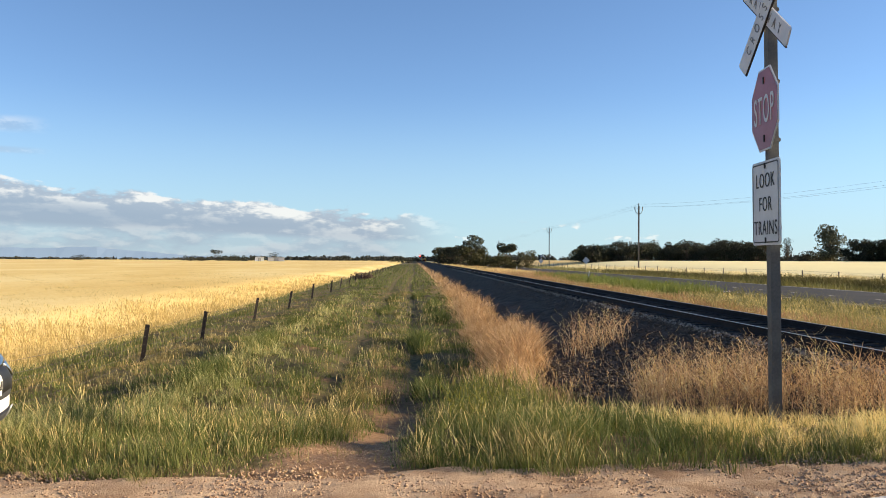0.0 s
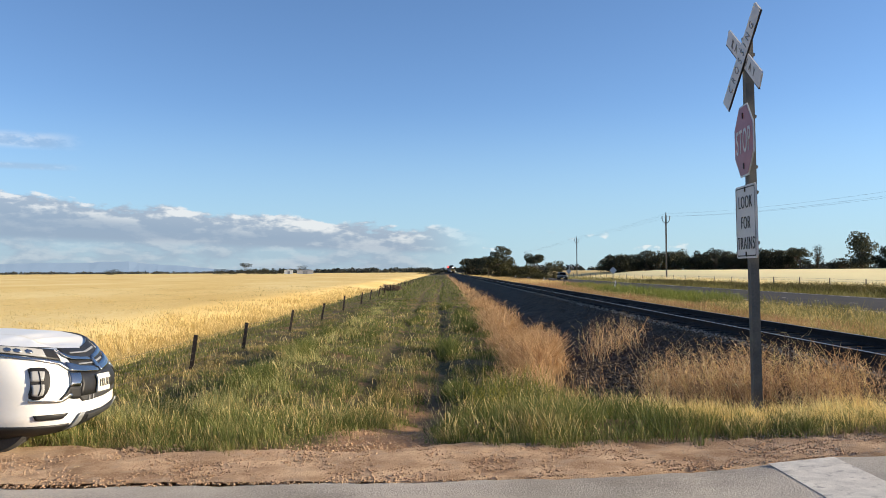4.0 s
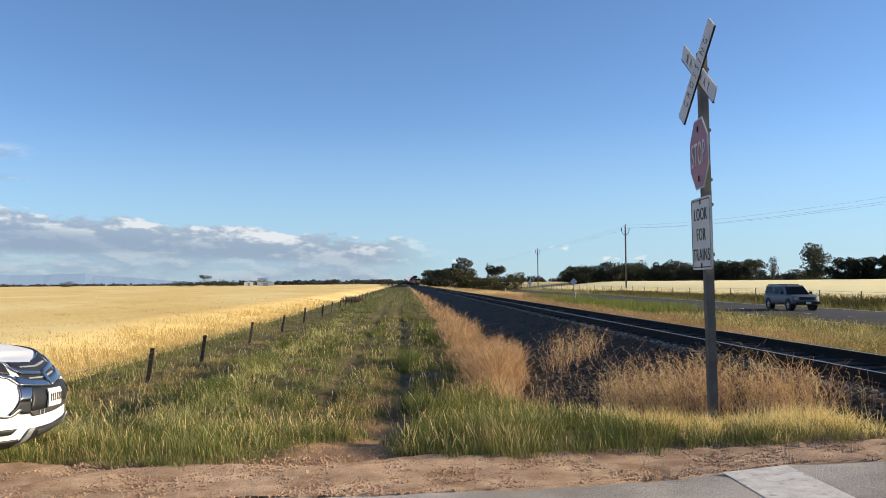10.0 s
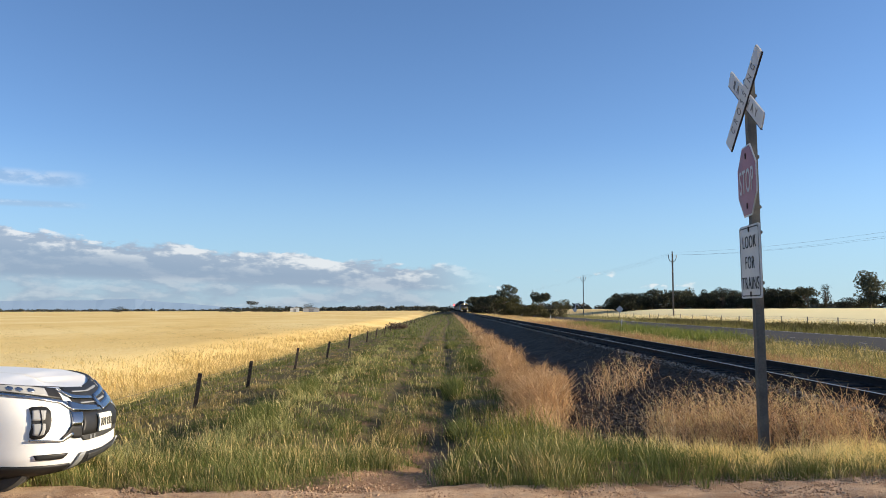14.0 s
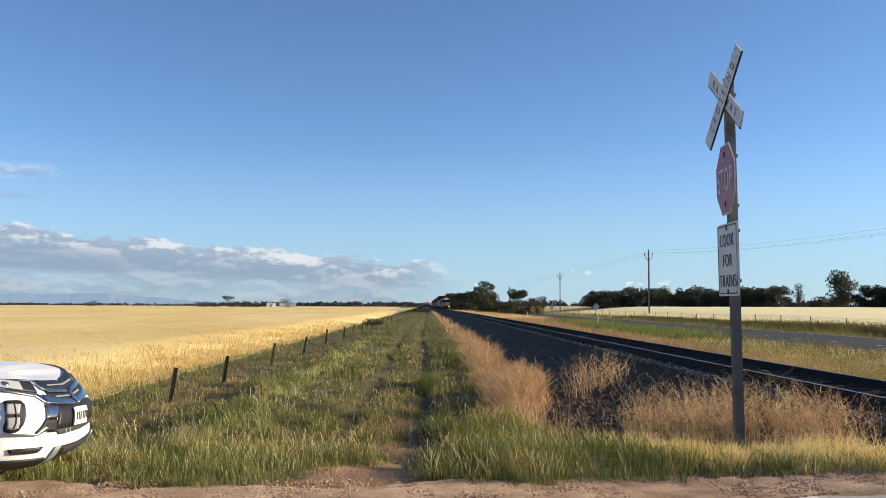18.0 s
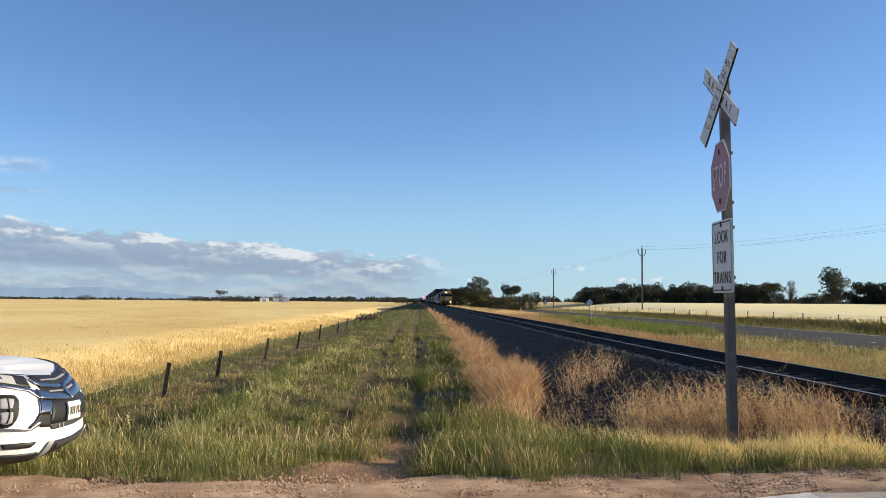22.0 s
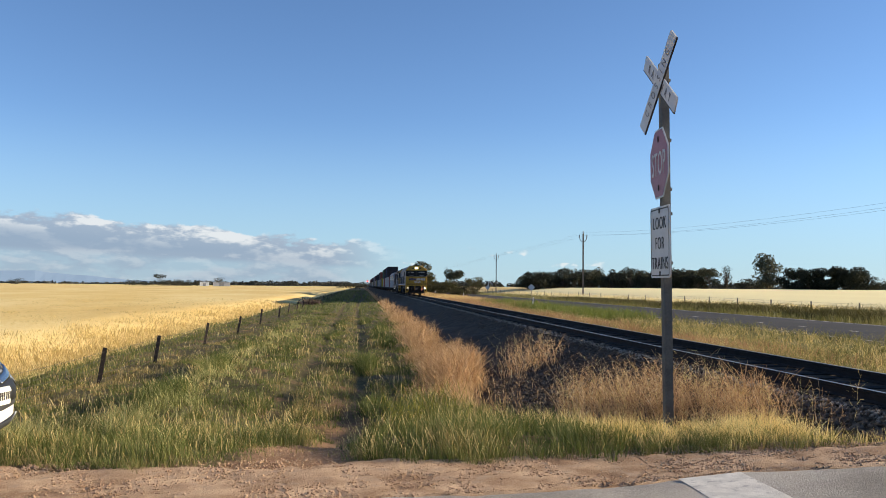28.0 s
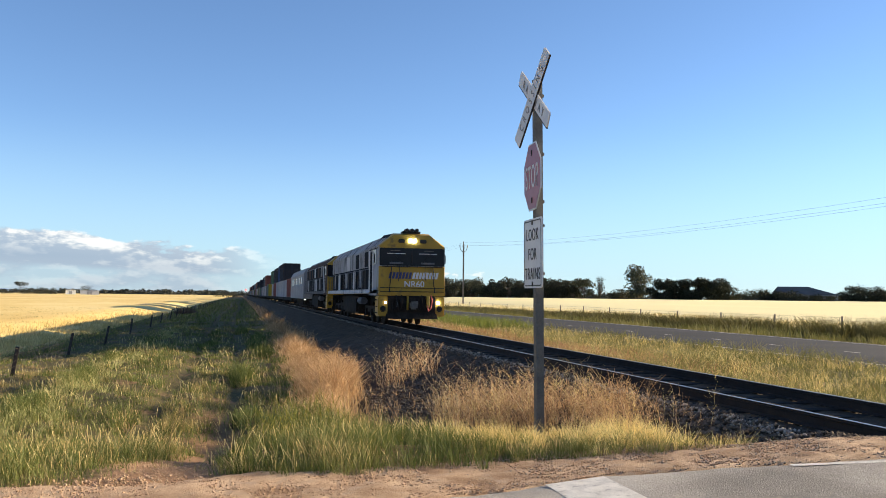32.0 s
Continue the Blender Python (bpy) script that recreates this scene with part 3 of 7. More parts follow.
def build_gravel():
    rng = np.random.default_rng(31)
    n = 15000
    x = rng.uniform(-6.5, 6.6, n)
    y = np.interp(x, (-3, 0, 2, 3.1, 4.2), (6.1, 6.17, 6.45, 6.65, 6.6)) + 1.2 * rng.random(n) ** 1.2 * np.interp(x, (2, 4), (1, 0.8))
    z = ground_z(x, y) + 0.022
    tagged(pebbles("loose_gravel", np.column_stack([x, y, z - 0.003]), 0.0085, M_PEBBLE, 32), "loose reddish pebbles on the road shoulder", "gravel", kind="stuff")
    n = 3600
    x = rng.uniform(1.5, 7.0, n)
    y = np.interp(x, (1.5, 3.1, 5, 7), (6.4, 6.65, 6.35, 6.15)) + 1.15 * rng.random(n)
    keep = rng.random(n) < np.interp(x, (1.5, 3, 4.5), (0.15, 0.5, 1.0))
    x, y = x[keep], y[keep]
    tagged(pebbles("grey_gravel", np.column_stack([x, y, np.maximum(ground_z(x, y), np.where((x > 5.0) & (y > 7.2), -0.06, -9)) + 0.018]), 0.009, M_GREY_PEBBLE, 34), "grey and brown stones spilled beside the crossing", "gravel", kind="stuff")
    n = 1500
    x = -0.6 + rng.normal(size=n) * 0.34
    y = 7.3 + 2.6 * rng.random(n) ** 1.4
    tagged(pebbles("track_gravel", np.column_stack([x, y, ground_z(x, y) + 0.004]), 0.0065, M_PEBBLE, 35), "reddish gravel at the mouth of a worn track", "gravel", kind="stuff")
    c = np.concatenate([rng.normal(size=(120, 2)) * (0.16, 0.07) + (-2.55, 7.42), rng.normal(size=(70, 2)) * (0.22, 0.08) + (-0.9, 7.5), rng.normal(size=(60, 2)) * (0.5, 0.12) + (-1.6, 7.3)])
    tagged(pebbles("dirt_clods", np.column_stack([c, ground_z(c[:, 0], c[:, 1]) + 0.014]), 0.013, M_GRAVEL, 33), "crumbled clods of reddish dirt at the verge", "dirt", kind="stuff")


build_gravel()


# ---- grass, wheat and weeds ----
def blades(name, pts, height, width, mat, seed, lean=0.35, segs=2, seedhead=0.0, wind=(-0.06, 0.0), bend=None):
    """One mesh of grass blades: tapered, bent strips. height and width are arrays, one for each root in pts."""
    rng = np.random.default_rng(seed)
    n = len(pts)
    face = rng.uniform(0, 2 * np.pi, n)
    bend = rng.uniform(0, 2 * np.pi, n) if bend is None else bend
    amount = rng.uniform(0.1, 1.0, n) * lean * height
    out = np.stack([np.cos(bend) * amount + wind[0] * height, np.sin(bend) * amount + wind[1] * height], -1)
    across = np.stack([np.cos(face), np.sin(face), np.zeros(n)], -1) * width[:, None] * 0.5
    rows = []
    for k in range(segs + 1):
        s = k / segs
        p = np.empty((n, 3))
        p[:, :2] = pts[:, :2] + out * s ** 1.8
        p[:, 2] = pts[:, 2] + height * (s - 0.12 * lean * s * s)
        taper = 1 - 0.75 * s
        if seedhead:
            taper = np.where(s > 0.6, seedhead, 0.45)
        rows += [p - across * taper, p + across * taper]
    v = np.stack(rows, 1)                                            # n, 2(segs+1), 3
    per = 2 * (segs + 1)
    base = (np.arange(n) * per)[:, None, None]
    quad = np.array([[2 * k, 2 * k + 1, 2 * k + 3, 2 * k + 2] for k in range(segs)])[None]
    me = raw_mesh(name, v.reshape(-1, 3), (base + quad).reshape(-1, 4), 4)
    return part(name, me, mat)


def scatter(seed, x0, x1, y0, y1, near, k, clump=0.0, power=2.0, keep=None, eye=(0, 0)):
    """Roots strewn over a stretch of ground, thinner with distance: k / d ** power for each square metre, at most near."""
    rng = np.random.default_rng(seed)
    out = []
    y = y0
    while y < y1:
        dy = max(0.5, y * 0.06)
        dx = max(0.5, y * 0.03)
        cols = max(1, int((x1 - x0) / dx))
        cx = np.linspace(x0, x1, cols + 1)
        mid = (cx[:-1] + cx[1:]) / 2
        d = np.hypot(mid - eye[0], y + dy / 2 - eye[1])
        count = rng.poisson(np.minimum(near, k / d ** power) * (x1 - x0) / cols * dy)
        px = np.repeat(cx[:-1], count) + rng.random(count.sum()) * (x1 - x0) / cols
        py = y + rng.random(count.sum()) * dy
        out.append(np.stack([px, py], -1))
        y += dy
    p = np.concatenate(out)
    if clump:
        c = np.sin(p[:, 0] * 2.1 + 1.3 * np.sin(p[:, 1] * 1.7)) * np.sin(p[:, 1] * 1.9 + 1.1 * np.sin(p[:, 0] * 2.7))
        p = p[rng.random(len(p)) < np.clip(1 - clump + clump * (c * 0.9 + 0.5), 0, 1)]
    if keep is not None:
        p = p[keep(p[:, 0], p[:, 1], rng.random(len(p)))]
    return p


def rooted(p, z=None):
    return np.column_stack([p, (z or ground_z)(p[:, 0], p[:, 1])])


def lawn(name, p, h, w, mat, seed, label, category="grass", z=None, **more):
    """h, w: metres at the camera's nearest; the width grows with distance so that far blades still cover."""
    rng = np.random.default_rng(seed + 900)
    d = np.hypot(p[:, 0], p[:, 1])
    hh = h * rng.uniform(0.45, 1.15, len(p))
    ww = w * np.maximum(1, d / 9.0) ** 0.85 * rng.uniform(0.6, 1.4, len(p))
    return tagged(blades(name, rooted(p, z), hh, ww, mat, seed, **more), label, category, kind="stuff")


def tufts(name, c, per, radius, h, w, mat, seed, label, category="grass", z=None, lean=0.9, **more):
    """Grass that grows in tufts: the blades of each lean out from its middle; c holds the middles, h their heights."""
    rng = np.random.default_rng(seed)
    d = np.hypot(c[:, 0], c[:, 1])
    a = rng.uniform(0, 2 * np.pi, (len(c), per))
    r = np.sqrt(rng.random((len(c), per))) * (radius * rng.uniform(0.6, 1.5, len(c)) * np.maximum(1, d / 12) ** 0.7)[:, None]
    p = np.stack([c[:, :1] + r * np.cos(a), c[:, 1:] + r * np.sin(a)], -1).reshape(-1, 2)
    hh = (h[:, None] * rng.uniform(0.4, 1.15, (len(c), per)) * (1.1 - 0.5 * r / r.max())).ravel()
    ww = np.repeat(w * np.maximum(1, d / 9.0) ** 0.85, per) * rng.uniform(0.6, 1.4, len(p))
    ob = blades(name, rooted(p, z), hh, ww, mat, seed + 1, lean=lean, bend=a.ravel() + rng.normal(size=len(p)) * 0.7, **more)
    return tagged(ob, label, category, kind="stuff")


def twigs(name, pts, height, width, mat, seed, branches=4):
    """Dead weeds: kinked wiry stems with side twigs, in one mesh."""
    rng = np.random.default_rng(seed)
    n = len(pts)
    quads = []

    def strip(a, b, w0, w1):
        side = np.cross(b - a, rng.normal(size=a.shape))
        side /= np.linalg.norm(side, axis=1)[:, None] + 1e-9
        quads.append(np.stack([a - side * w0[:, None], a + side * w0[:, None], b + side * w1[:, None], b - side * w1[:, None]], 1))
    joints = [pts]
    lean = rng.normal(size=(n, 2)) * 0.12 + (-0.05, 0.0)
    for k in range(4):
        step_ = np.column_stack([(lean + rng.normal(size=(n, 2)) * 0.11) * height[:, None] * 0.4, height * 0.25 * rng.uniform(0.85, 1.1, n)])
        joints.append(joints[-1] + step_)
        strip(joints[-2], joints[-1], width * (0.6 - 0.1 * k), width * (0.5 - 0.1 * k))
    for k in range(branches):
        j = rng.integers(1, 4)
        s = rng.random(n)[:, None]
        root = joints[j] * (1 - s) + joints[j + 1] * s
        a = rng.uniform(0, 2 * np.pi, n)
        ln = height * rng.uniform(0.10, 0.30, n)
        mid = root + np.column_stack([np.cos(a) * ln * 0.6, np.sin(a) * ln * 0.6, ln * rng.uniform(0.1, 0.7, n)])
        tip = mid + np.column_stack([np.cos(a + 0.6) * ln * 0.3, np.sin(a + 0.6) * ln * 0.3, ln * rng.uniform(-0.1, 0.5, n)])
        strip(root, mid, width * 0.32, width * 0.3)
        strip(mid, tip, width * 0.3, width * 0.5)
    v = np.concatenate(quads)
    me = raw_mesh(name, v.reshape(-1, 3), np.arange(len(v) * 4).reshape(-1, 4), 4)
    return part(name, me, mat)


def gold_edge(y):
    """The left edge of the dry grass beside the rail bank."""
    return np.interp(y, (7, 12.5, 16.5, 18, 19.5, 22, 26, 40, 90, 500), (3.0, 2.6, 2.1, 1.65, 1.5, 1.6, 1.55, 1.8, 2.1, 2.2)) + 0.16 * np.sin(y * 0.9) + 0.12 * np.sin(y * 2.3 + 1) + 0.08 * np.sin(y * 5.1)


def tufty(p, lo, hi, size):
    """Heights that swell and sink over the ground in patches of about that size."""
    f = np.sin(p[:, 0] * 2.2 / size + 1.7 * np.sin(p[:, 1] * 1.3 / size)) * np.sin(p[:, 1] * 2.0 / size + 1.4 * np.sin(p[:, 0] * 1.7 / size))
    g = np.sin(p[:, 0] * 5.3 / size + p[:, 1] * 4.1 / size)
    return lo + (hi - lo) * np.clip(0.5 + 0.38 * f + 0.14 * g, 0, 1)


def rut(x, y):
    r = 0.0
    for c in (-1.75, -0.25):
        r = r + np.exp(-((x - c - 0.25 * np.sin(y * 0.05)) / 0.20) ** 2)
    return r


def road_verge(x):
    """Where the grass begins beyond the gravel."""
    return 7.40 + 0.12 * np.sin(x * 1.3) + 0.09 * np.sin(x * 4.1 + 1) + 0.06 * np.sin(x * 11) + 1.0 * np.exp(-((x + 0.55) / 0.36) ** 2) - 0.15 * np.exp(-((x - 1.6) / 0.9) ** 2)


def mounds(x, y, spots):
    """Soft patches on the ground: each spot is its middle, its two radii and its strength."""
    f = 0.0
    for cx, cy, rx, ry, k in spots:
        f = f + k * np.exp(-(((x - cx) / rx) ** 2 + ((y - cy) / ry) ** 2))
    return f


SOIL_SPOTS = ((-2.1, 14.6, 0.5, 0.8, 0.7), (-1.6, 13.0, 0.4, 0.5, 0.5), (-6.4, 31, 0.4, 4.0, 0.6), (-6.2, 46, 0.4, 8.0, 0.2), (0.55, 21.6, 0.7, 0.9, 0.95), (0.4, 29.5, 0.5, 1.6, 0.6), (-0.6, 8.5, 0.5, 1.0, 1.1), (-4.6, 17.5, 0.3, 1.6, 0.6), (-4.6, 24.0, 0.3, 2.0, 0.6))
TAN_SPOTS = ((-1.2, 12.0, 0.7, 1.5, 1.0), (-0.9, 16.5, 0.5, 2.0, 0.6), (0.2, 9.6, 0.4, 1.2, 0.8), (0.3, 18.5, 0.5, 2.0, 0.7), (-0.9, 24, 0.45, 5.0, 0.6), (0.2, 30, 0.4, 8.0, 0.6), (-6.3, 24, 0.9, 6.0, 0.8), (-6.2, 40, 0.9, 14.0, 0.7), (-0.9, 60, 0.4, 25.0, 0.5), (2.3, 8.0, 0.6, 0.7, 0.6), (0.9, 8.0, 1.1, 0.4, 0.35), (1.8, 11.0, 1.0, 1.5, 0.35))


def build_grass():
    def bare_soil(x, y):
        track = 1.1 * np.exp(-(((x + 0.45 - 0.02 * (y - 8.3)) / 0.30) ** 2)) * step(-y, -19.0, -12.0)
        return track + mounds(x, y, SOIL_SPOTS)

    def verge(x, y, r):
        return (y > road_verge(x)) & (x < gold_edge(y) + 0.4) & (r > 1.02 * rut(x, y) * (y > 10)) & (r > bare_soil(x, y)) & ~((x < -3.9) & (y < 9.1))

    def height(p):
        # low in the ditch and along the fence, a little shorter beside the road, rank on the rim of the ditch
        x, y = p[:, 0], p[:, 1]
        edge = 1 - np.where(x < 0, 0.40, 0.10) * step(-y, -9.6, -7.7)
        low = 1 - 0.30 * np.exp(-((x + 4.8) / 0.45) ** 2) - 0.48 * np.exp(-((x + 6.2) / 0.8) ** 2)
        return low * edge * (1 + 0.35 * np.exp(-((x + 3.95) / 0.35) ** 2)) * (1 - (0.22 * step(x, -0.2, 0.4) + 0.2 * step(x, 1.9, 2.7)) * step(-y, -12.5, -10.5))

    def soil_near(p):
        return 1 - 0.5 * np.clip(bare_soil(p[:, 0], p[:, 1]) + 0.7 * rut(p[:, 0], p[:, 1]), 0, 1)

    def split(p, seed):
        """Parts the roots into green ones and those in the tan patches."""
        tan = np.random.default_rng(seed).random(len(p)) < 0.12 + 0.75 * mounds(p[:, 0], p[:, 1], TAN_SPOTS)
        return p[~tan], p[tan]
    p = scatter(1, -9.4, 4.8, 7.1, 75, 1100, 80000, 0.25, keep=verge)
    green, tan = split(p, 501)
    for name, q, mat, label in (("grass", green, M_BLADE_GREEN, "green verge grass seeding in places"), ("dry_verge_grass", tan, M_BLADE_TAN, "tan half-dry grass in the worn verge")):
        lawn(name, q, (tufty(q, 0.04, 0.15, 1.0) + 0.2 * step(-q[:, 0], 7.2, 8.6)) * soil_near(q) * height(q), 0.0050, mat, 11, label, lean=0.9, segs=1)
    c = scatter(46, -8.6, 4.2, 7.25, 75, 110, 7600, 0.95, keep=verge)
    green, tan = split(c, 502)
    for name, q, mat, label in (("grass_tufts", green, M_BLADE_GREEN, "tufted green verge grass"), ("dry_tufts", tan, M_BLADE_TAN, "tufts of tan half-dry grass")):
        tall = tufty(q, 0.05, 0.36, 0.7) * soil_near(q) * height(q) * np.random.default_rng(47).uniform(0.5, 1.25, len(q))
        tufts(name, q, 24, 0.10, tall, 0.0052, mat, 48, label)
    far = scatter(2, -9.2, 2.2, 75, 450, 60, 75000, 0.2, keep=lambda x, y, r: r > rut(x, y))
    lawn("far_grass", far, 0.24, 0.007, M_BLADE_GREEN, 12, "green verge grass along the fence", lean=0.4, segs=1)
    p = scatter(3, -9.0, 3.6, 7.3, 48, 200, 11000, 0.85, keep=verge)
    lawn("seed_stems", p, tufty(p, 0.16, 0.42, 0.8) * height(p), 0.0036, M_BLADE_STRAW, 13, "pale seeding grass stems over the green verge", lean=0.5, segs=2, seedhead=1.2)
    p = scatter(58, 0.0, 3.0, 7.5, 13.0, 110, 8500, 0.8, keep=verge)
    lawn("seed_heads", p, tufty(p, 0.16, 0.34, 0.6), 0.0030, M_BLADE_STRAW, 59, "fine pale seed heads over the grass by the sign", lean=0.7, segs=2, seedhead=1.3)
    # pale rank grass along the rim of the ditch, thick in some stretches
    rng = np.random.default_rng(43)
    c = scatter(41, -4.4, -2.9, 9.0, 60, 80, 8000, 0.5, keep=lambda x, y, r: r < (0.2 + 0.9 * np.exp(-((x + 3.8) / 0.45) ** 2)) * (0.6 + 0.45 * np.sin(y * 0.85 + 0.6)))
    tufts("rim_grass", c, 22, 0.09, rng.uniform(0.15, 0.36, len(c)), 0.0056, M_BLADE_SILVER, 42, "pale silvery grass leaning along the ditch", lean=1.0)
    # tussocks: dense dark clumps in the track, at the road's edge and beside the dry grass
    rng = np.random.default_rng(44)
    spots = ((-1.9, 7.9, 0.34), (0.3, 8.0, 0.24), (0.7, 8.4, 0.26), (1.15, 7.95, 0.28), (1.9, 7.8, 0.30), (2.2, 8.1, 0.28), (1.2, 9.3, 0.32), (0.5, 9.4, 0.30), (2.0, 9.4, 0.32), (1.0, 10.6, 0.32), (1.7, 10.9, 0.30),
             (0.15, 24.4, 0.62), (0.10, 25.6, 0.60), (0.2, 17.0, 0.34), (0.8, 14.0, 0.40), (1.4, 13.2, 0.42), (0.95, 34, 0.5), (0.8, 39, 0.5), (1.0, 45, 0.5), (-1.35, 40, 0.36), (-1.3, 52, 0.36), (0.15, 55, 0.4), (-4.0, 16.8, 0.42), (-3.95, 18.0, 0.46), (-3.95, 19.0, 0.42), (-4.0, 23.0, 0.46), (-3.95, 24.2, 0.48), (-4.0, 25.4, 0.44), (-4.1, 31, 0.42))
    for far_off in (False, True):
        mine = [q for q in spots if (q[1] > 12) == far_off]
        c = np.concatenate([rng.normal(size=(30, 2)) * ((0.14, 0.6) if far_off else (0.22, 0.26)) + q[:2] for q in mine])
        h = np.repeat([q[2] for q in mine], 30) * rng.uniform(0.55, 1.1, len(c))
        keep = c[:, 1] > road_verge(c[:, 0]) + 0.05
        tufts("tussocks", c[keep], 20, 0.07, h[keep], 0.0050, M_BLADE_GREEN, 45 + far_off, "rank green tussocks in the verge", lean=0.8)

    def bank_z(x, y):
        return np.maximum(ground_z(x, y), np.where(y > 8, bed_z(x, y), -9))

    def band(x, y, r):
        right = gold_edge(y) + np.interp(y, (17, 20, 26, 34, 60, 400), (0.75, 1.15, 1.45, 1.4, 1.0, 0.9)) + 0.22 * np.sin(y * 1.7) + 0.12 * np.sin(y * 4.1)
        gap = 0.95 * np.exp(-(((y - 35.5) / 1.1) ** 2)) + 0.9 * np.exp(-(((y - 47) / 2.0) ** 2)) + 0.8 * np.exp(-(((y - 66) / 4.0) ** 2))
        return (x > gold_edge(y)) & (x < right) & (y > 17.0 + 0.5 * np.sin(x * 3)) & (r > gap) & (r < 0.8 + 0.6 * np.sin(x * 2.3 + 1.9 * np.sin(y * 0.55)) * np.sin(y * 0.9 + 1.2 * np.sin(x * 1.7)))

    def band_height(p):
        mid = gold_edge(p[:, 1]) + 0.6
        return tufty(p, 0.22, 1.05, 1.7) * tufty(p, 0.75, 1.15, 0.5) * (1 - 0.45 * np.clip(np.abs(p[:, 0] - mid) / 0.8, 0, 1))
    p = scatter(4, 0.6, 4.2, 16.3, 90, 800, 190000, 0.5, keep=band)
    lawn("dry_grass", p, band_height(p), 0.0040, M_BLADE_GOLD, 14, "tall dry russet grass beside the rail bank", z=bank_z, lean=0.95, segs=3, seedhead=1.5)
    p = scatter(45, 0.6, 4.2, 16.3, 60, 130, 56000, 0.3, keep=band)
    tagged(twigs("dry_bushes", rooted(p, bank_z), band_height(p) * 1.05, 0.0034 * np.maximum(1, p[:, 1] / 14), M_BLADE_GOLD, 66, 10), "bushy russet dead weeds in the dry grass", "weeds", kind="stuff")
    p = scatter(5, 1.2, 3.6, 90, 520, 60, 75000, 0.3, keep=band)
    lawn("far_dry_grass", p, 0.7, 0.007, M_BLADE_GOLD, 15, "dry russet grass along the rail bank", z=bank_z, lean=0.4, segs=1)
    # a fringe of dry grass that thins out towards the road
    p = scatter(49, 0.8, 3.2, 12.0, 19.0, 260, 40000, 0.5, keep=lambda x, y, r: r < mounds(x, y, ((1.9, 16.6, 0.6, 1.0, 0.9), (2.4, 15.2, 0.5, 0.9, 0.6), (1.3, 17.6, 0.5, 1.0, 0.5), (2.6, 13.6, 0.5, 0.8, 0.45))))
    lawn("fringe_grass", p, tufty(p, 0.25, 0.62, 0.9), 0.0042, M_BLADE_GOLD, 50, "thin dry grass among the green", z=bank_z, lean=0.7, segs=2, seedhead=1.3)

    # wiry dead weeds round the sign and up the foot of the bank; a clump stands apart past a patch of bare stones
    CLUMP = ((4.35, 21.6, 0.55, 1.1, 1.3), (3.6, 20.4, 0.35, 0.8, 0.5))

    def weedy(x, y, r):
        front = np.interp(x, (2.8, 3.6, 4.2, 5.0, 5.8), (13.4, 11.9, 11.0, 10.2, 9.7)) + 0.2 * np.sin(x * 5)
        left = np.interp(y, (10, 12, 14, 15.5), (3.3, 2.95, 3.2, 3.75)) + 0.12 * np.sin(y * 5)
        right = np.interp(y, (9.5, 11, 13, 15.5), (5.75, 5.7, 5.2, 4.4))
        return ((x > left) & (x < right) & (y > front) & (y < 15.6) & (r < 0.85)) | (mounds(x, y, CLUMP) > r)
    p = scatter(6, 2.6, 6.0, 9.3, 24, 150, 20000, 0.6, keep=weedy)
    h = tufty(p, 0.45, 0.95, 0.9) * np.random.default_rng(3).uniform(0.55, 1.12, len(p)) * np.interp(p[:, 0], (4.3, 5.7), (1.0, 0.6))
    tagged(twigs("dead_weeds", rooted(p, bank_z), h, np.full(len(p), 0.0064), M_WEED, 61, 7), "wiry dead brown weeds at the foot of the bank", "weeds", kind="stuff")
    p = scatter(7, 2.6, 6.0, 9.3, 24, 120, 15000, 0.6, keep=weedy)
    lawn("weed_stems", p, tufty(p, 0.35, 0.85, 0.8), 0.0040, M_BLADE_GOLD, 62, "dry brown stems among the dead weeds", "weeds", z=bank_z, lean=0.8, segs=3, seedhead=1.3)
    p = scatter(8, 2.2, 4.3, 13.6, 20.5, 40, 7000, 0.5, keep=lambda x, y, r: r < 0.8 * mounds(x, y, ((2.9, 15.2, 0.5, 0.8, 1.0), (3.4, 17.0, 0.7, 1.2, 0.45), (2.8, 19.3, 0.3, 1.0, 0.8))))
    tagged(twigs("fallen_twigs", rooted(p, bank_z), np.random.default_rng(4).uniform(0.15, 0.45, len(p)), np.full(len(p), 0.006), M_WEED, 63, 5), "low tangled dead twigs over bare stones", "weeds", kind="stuff")

    # olive and bleached grass from the sign's foot to the road's edge
    STRAW = ((2.75, 9.1, 0.40, 0.8, 1.2), (3.95, 8.8, 0.50, 0.9, 1.3), (4.6, 8.2, 0.4, 0.6, 0.6))

    def strawy(x, y, r):
        return (y > road_verge(x) + 0.05) & (r < mounds(x, y, STRAW + ((5.0, 7.7, 0.4, 0.4, 0.45), (3.3, 10.2, 0.6, 0.5, 0.35), (3.3, 7.9, 0.4, 0.3, 0.3))))

    def olive(x, y, r):
        return (y > road_verge(x) + 0.03) & (r < (0.75 - 0.62 * np.clip(mounds(x, y, STRAW), 0, 1)) * step(x, 1.9, 2.6) * step(-x, -5.3, -4.6)) & (y < np.interp(x, (2, 3, 4, 5.2), (12.5, 11.5, 10.6, 8.4)))
    c = scatter(51, 1.9, 5.4, 7.2, 12.6, 80, 6000, 0.75, keep=olive)
    tufts("olive_grass", c, 22, 0.085, tufty(c, 0.07, 0.27, 0.45) * np.random.default_rng(93).uniform(0.6, 1.15, len(c)) * np.interp(c[:, 0], (3.8, 5.2), (1.0, 0.45)), 0.0046, M_BLADE_OLIVE, 52, "olive grass going to straw round the sign", lean=0.85, z=bank_z)
